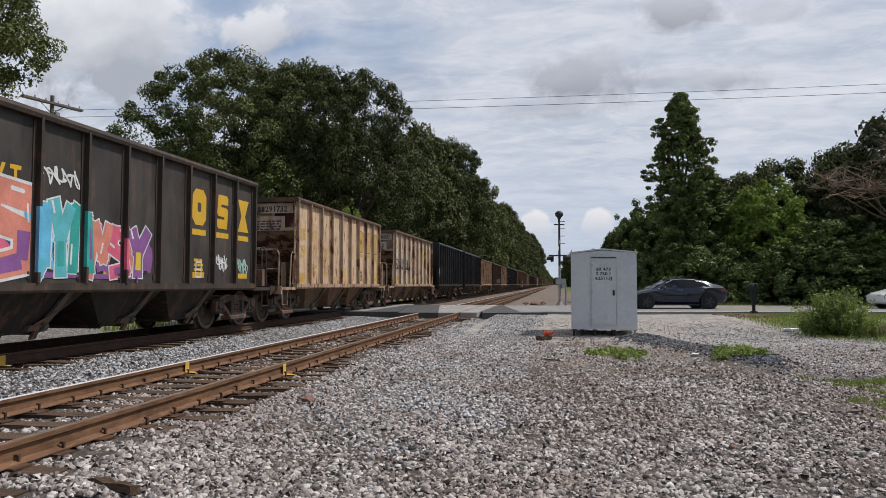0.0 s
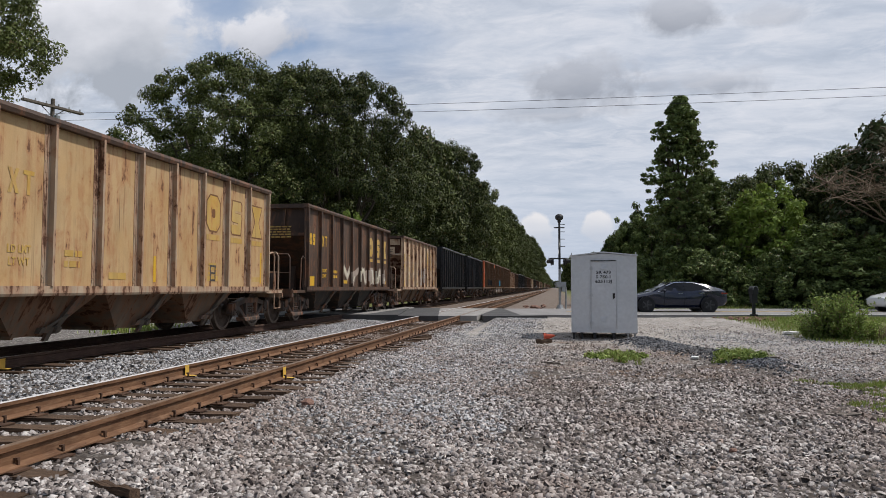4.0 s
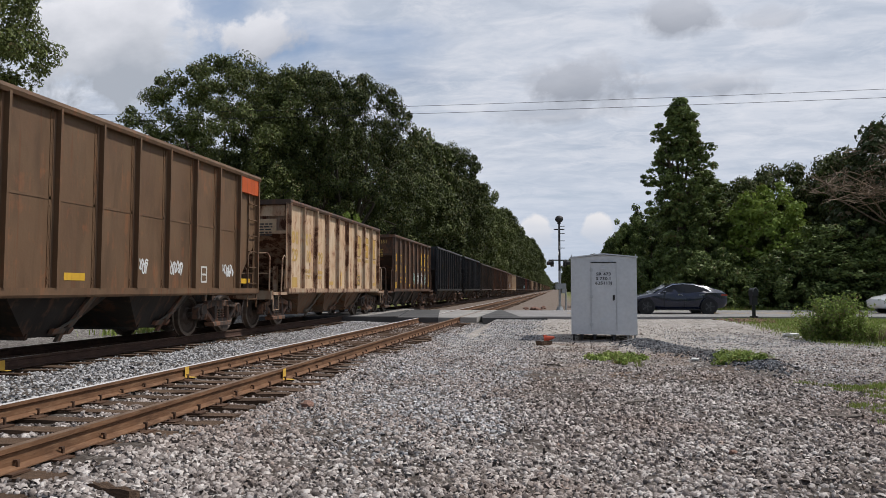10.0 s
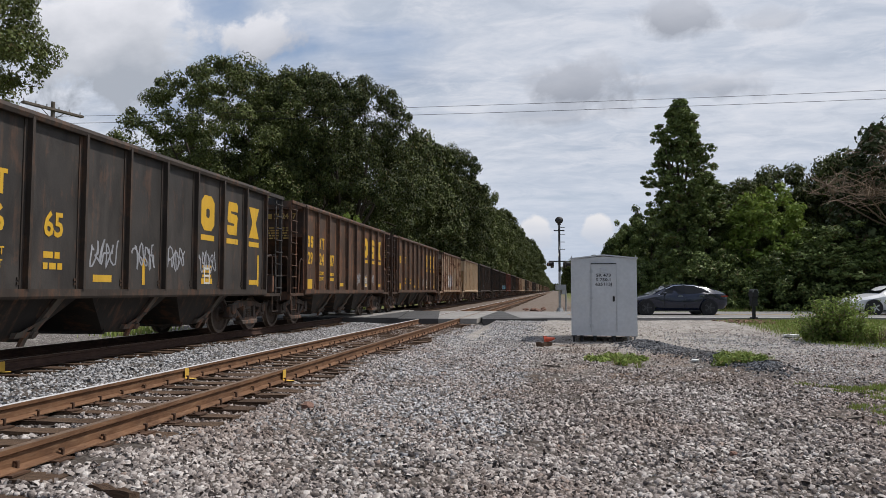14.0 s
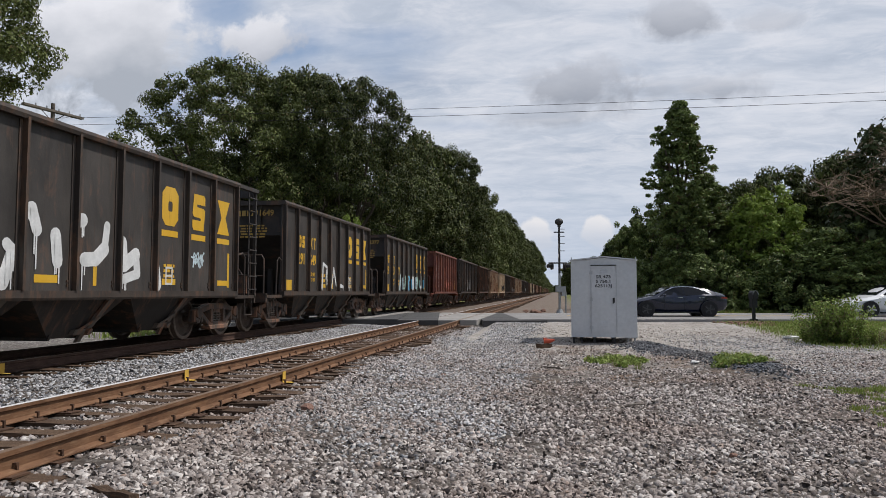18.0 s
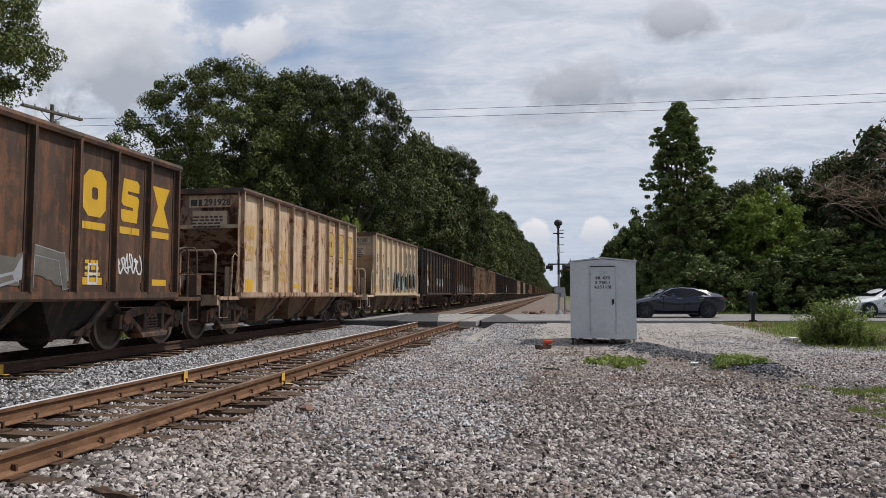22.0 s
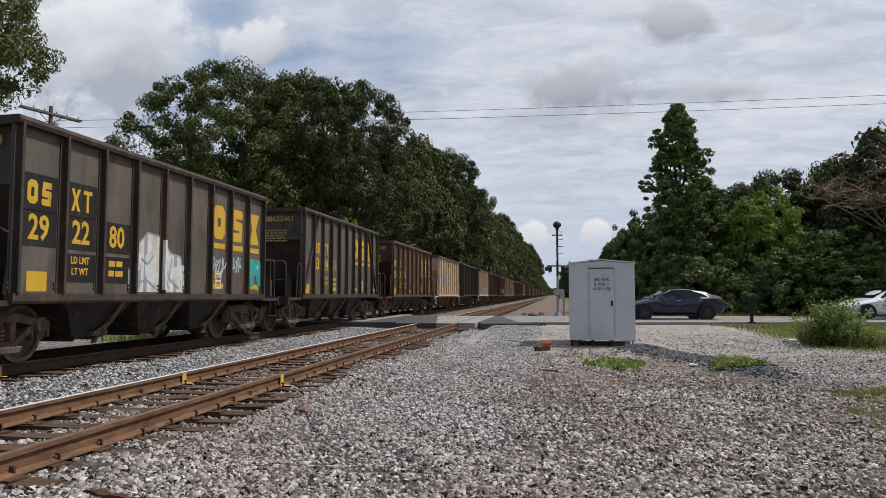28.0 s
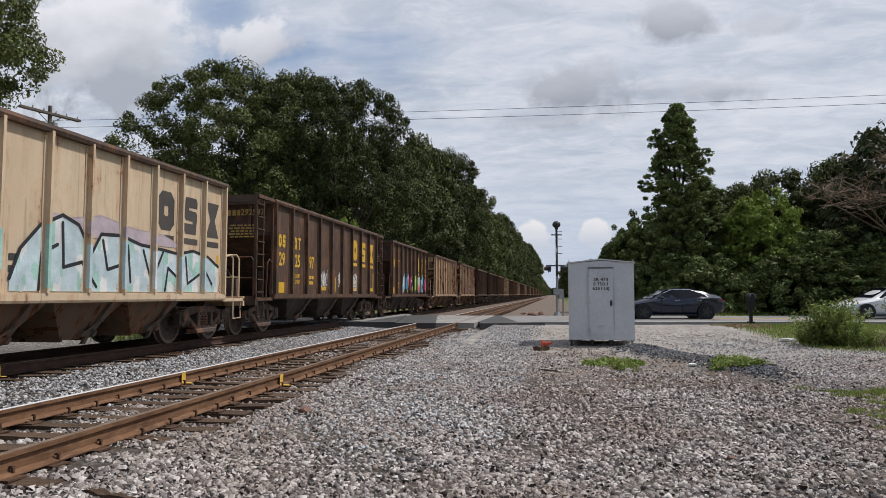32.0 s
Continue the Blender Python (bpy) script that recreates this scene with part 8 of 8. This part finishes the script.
ORANGE_PLASTIC = plain("orange_plastic", (0.50, 0.085, 0.04), 0.5, 0, 0.2, 5.0)
o = thing("traffic_cone", "faded orange traffic cone lying crushed on gravel", "traffic cone", Matrix.Translation((-0.33, 20.4, float(ground_z(-0.33, 20.4)) + 0.075)) @ Euler((radians(80), 0, radians(70))).to_matrix().to_4x4())
bm = bmesh.new()
rod(bm, (0, 0, 0.02), (0, 0, 0.28), 0.09, 14, 0.025)
part("cone", bm, ORANGE_PLASTIC, o, smooth=True)
bm = bmesh.new()
box(bm, -0.11, 0.11, -0.11, 0.11, 0.0, 0.025)
round_edges(bm, 0.01)
part("base", bm, ORANGE_PLASTIC, o)


def old_plank(x, y, L, w, turn, seed, label, mat=TIE):
    rng = random.Random(seed)
    bm = bmesh.new()
    box(bm, -L / 2, L / 2, -w / 2, w / 2, 0.0, w * 0.55)
    bmesh.ops.subdivide_edges(bm, edges=[e for e in bm.edges if e.calc_length() > L * 0.8], cuts=5)
    for v in bm.verts:
        v.co += Vector((rng.uniform(-0.03, 0.03), rng.uniform(-0.12, 0.12) * w, rng.uniform(-0.2, 0.2) * w))
    ob = part("plank", bm, mat)
    ob.matrix_world = Matrix.Translation((x, y, float(ground_z(x, y)) + 0.015)) @ Matrix.Rotation(radians(turn), 4, "Z")
    tagged(ob, label, "scrap wood")


old_plank(-2.93, 4.36, 0.45, 0.075, -20, 1, "broken end of a dark old railway tie")
old_plank(-0.35, 18.9, 0.40, 0.16, 20, 2, "dark chunk of rotten wood beside the cone")
old_plank(-0.12, 14.2, 0.42, 0.05, -25, 3, "short dark stick on gravel", WOOD_GREY)
old_plank(3.3, 9.0, 0.36, 0.05, 5, 4, "short brown stick on gravel", WOOD_GREY)
old_plank(1.0, 9.5, 0.3, 0.04, 30, 5, "short dark stick on gravel", WOOD_GREY)
old_plank(3.75, 13.9, 0.55, 0.05, -28, 6, "long dark stick in grass at a gravel ridge", WOOD_GREY)
WHITE_PLASTIC = plain("white_litter", (0.70, 0.70, 0.68), 0.5, 0, 0.15, 6.0)
for x, y, w, h, lab in ((2.75, 15.0, 0.11, 0.04, "crumpled white paper litter"), (7.15, 23.4, 0.42, 0.07, "flattened white and red carton in the grass")):
    bm = bmesh.new()
    box(bm, -w / 2, w / 2, -0.10, 0.10, 0.0, h)
    bmesh.ops.subdivide_edges(bm, edges=bm.edges[:], cuts=2)
    for v in bm.verts:
        v.co += Vector((rg.uniform(-1, 1) * 0.02, rg.uniform(-1, 1) * 0.02, rg.uniform(-1, 1) * h * 0.3))
    ob = part("litter", bm, WHITE_PLASTIC)
    ob.matrix_world = Matrix.Translation((x, y, float(ground_z(x, y)) + 0.02))
    tagged(ob, lab, "litter")


def big_stone(x, y, s, mat, seed, label):
    bm = bmesh.new()
    bmesh.ops.create_icosphere(bm, subdivisions=2, radius=s)
    rng = random.Random(seed)
    for v in bm.verts:
        v.co *= rng.uniform(0.78, 1.12)
        v.co.z *= 0.65
    ob = part("stone", bm, mat)
    ob.matrix_world = Matrix.Translation((x, y, float(ground_z(x, y)) + s * 0.35))
    tagged(ob, label, "stone")


RED_STONE = plain("reddish_stone", (0.20, 0.115, 0.085), 0.9, 0, 0.3, 14.0, 0.5)
big_stone(-2.93, 8.1, 0.085, RED_STONE, 1, "reddish brown stone lying on the ballast shoulder")
big_stone(1.55, 6.75, 0.045, RED_STONE, 2, "small reddish stone on gravel")
big_stone(-2.0, 12.5, 0.05, RED_STONE, 3, "small reddish stone on gravel")
for i in range(14):
    big_stone(-1.6 + rg.gauss(0, 0.55), 50.0 + rg.gauss(0, 1.6), rg.uniform(0.10, 0.26), RED_STONE, 40 + i, "reddish broken rock in a low heap by the track")

# ---- ballast: crushed stone lying loose ----
TIE_ROOM = 0.095


def near_lot(rng, n):
    y = 4.2 + 14.0 * rng.random(n) ** 1.6
    x = -3.4 + (rng.random(n)) * (7.6 + 0.35 * (y - 4.2))
    bare = np.sin(x * 1.7 + 2.0 * np.sin(y * 0.8)) * np.sin(y * 1.3 + 1.5 * np.sin(x * 0.9 + 1.0)) + 0.35 * np.sin(4.1 * x + 3.3 * y)
    keep = rng.random(n) > 0.12 + 0.45 * (bare > 0.5) + 0.4 * ((y > 11.5) & (x > -1.2))
    return x[keep], y[keep]


def in_track(cx, y0, y1, half):
    def f(rng, n):
        y = y0 + (y1 - y0) * rng.random(n) ** 1.35
        x = cx + (rng.random(n) * 2 - 1) * half
        ph = np.abs(((y - 2.6) / TIE_STEP + 0.5) % 1.0 - 0.5) * TIE_STEP
        on_tie = (ph < TIE_ROOM) & (np.abs(x - cx) < 1.36)
        on_rail = np.abs(np.abs(x - cx) - 0.7525) < 0.10
        keep = ~(on_tie | on_rail) & (np.abs(road_v(x, y)) > 5.6)
        return x[keep], y[keep]
    return f


def shoulder(x0, x1, y0, y1, p):
    def f(rng, n):
        y = y0 + (y1 - y0) * rng.random(n) ** p
        x = x0 + (x1 - x0) * rng.random(n)
        # the patch thins out unevenly towards its edges
        wob = 0.5 * np.sin(1.9 * y + 2.0 * np.sin(1.1 * x)) + 0.4 * np.sin(3.7 * x + 1.3 * y)
        edge = np.minimum(np.minimum(x - x0, x1 - x) / (0.28 * (x1 - x0)), np.minimum(y - y0, y1 - y) / 2.5)
        keep = (np.abs(road_v(x, y)) > 5.6) & (rng.random(n) < edge * (1.4 + wob) + 0.04)
        return x[keep], y[keep]
    return f


def mound(rng, n):
    return 7.35 + rng.normal(0, 0.38, n), 29.0 + rng.normal(0, 0.45, n)


def ridge(rng, n):
    f = rng.random(n)
    x = 2.2 + 1.6 * f + rng.normal(0, 0.30 - 0.12 * f, n)
    y = 19.6 - 6.0 * f + rng.normal(0, 0.4, n)
    return x, y


scatter_stones("gravel", "loose crushed grey granite in the yard", STONES, 108000, near_lot, (0.020, 0.058), 1)
scatter_stones("ballast", "grey ballast between the ties of the siding", STONES, 17000, in_track(NEAR_X, 2.6, 28.0, 1.7), (0.025, 0.06), 2)
scatter_stones("ballast", "grey ballast heaped at the tie ends", STONES, 9000, in_track(NEAR_X + 0.9, 2.6, 11.0, 1.2), (0.025, 0.06), 8)
scatter_stones("ballast", "pale grey ballast between the two tracks", STONES_BLUE, 24000, shoulder(-8.4, -5.7, 3.5, 32.0, 1.3), (0.025, 0.06), 3)
scatter_stones("ballast", "grey ballast on the siding's shoulder", STONES_BLUE, 26000, shoulder(-3.5, -0.4, 6.0, 31.0, 1.2), (0.022, 0.055), 4)
scatter_stones("leaf_litter", "reddish brown litter heaped by the mailbox", RED_STONE, 700, mound, (0.04, 0.13), 9)
scatter_stones("gravel", "blue-grey gravel ridge beside the cabinet", STONES_DARK, 14000, ridge, (0.02, 0.07), 5)
scatter_stones("gravel", "scattered gravel on the packed dirt yard", STONES, 15000, shoulder(-2.6, 9.0, 10.5, 27.0, 1.2), (0.015, 0.05), 6)
scatter_stones("gravel", "blue-grey gravel spread over the drive", STONES_BLUE, 20000, shoulder(3.0, 10.5, 8.5, 24.5, 1.0), (0.015, 0.05), 7)


# ---- what moves ----
# seconds, and metres that the train has rolled
ROLLED = [(0.0, 0.0), (3.5, 57.0), (7.0, 115.2), (10.5, 173.05), (14.0, 230.4), (18.0, 295.9), (22.0, 361.9), (25.5, 418.5), (29.0, 475.6), (32.0, 525.0)]
def motions():
    """The train rolls towards the viewer; the white car creeps up to the queue."""
    for k, c, y0 in cars:
        walk(c, [(t, pose(FAR_X, y0 - s, FAR_Z)) for t, s in ROLLED])
    # wheels turn with the train: one turn of keys for the leading axle, one for the trailing, shared by all alike
    per = SPEED / 0.462
    done = {}
    for w, s in wheelsets:
        if s not in done:
            walk(w, [(i / 30, pose(0, s * 0.895, 0.462, rx=math.degrees(per * i / 30))) for i in range(961)])
            done[s] = w.animation_data
        else:
            w.rotation_mode = "QUATERNION"
            w.animation_data_create()
            w.animation_data.action = done[s].action
            w.animation_data.action_slot = done[s].action_slot
    steps = [(0.0, 0.0), (10.4, 0.0), (11.0, 0.35), (11.5, 0.65), (12.0, 0.95), (12.5, 1.20), (13.0, 1.38), (14.0, 1.47), (15.0, 1.53), (17.0, 1.61), (20.0, 1.65), (32.0, 1.65)]
    c, s = math.cos(ROAD_A), math.sin(ROAD_A)
    walk(white_car, [(t, Matrix.Translation((WHITE_AT[0] - d * c, WHITE_AT[1] - d * s, ROAD_Z + 0.004)) @ Matrix.Rotation(ROAD_A, 4, "Z")) for t, d in steps])
    for w in white_wheels:
        walk(w, [(t, Matrix.Translation(w.location) @ Matrix.Rotation(-d / 0.335, 4, "Y")) for t, d in steps])


motions()
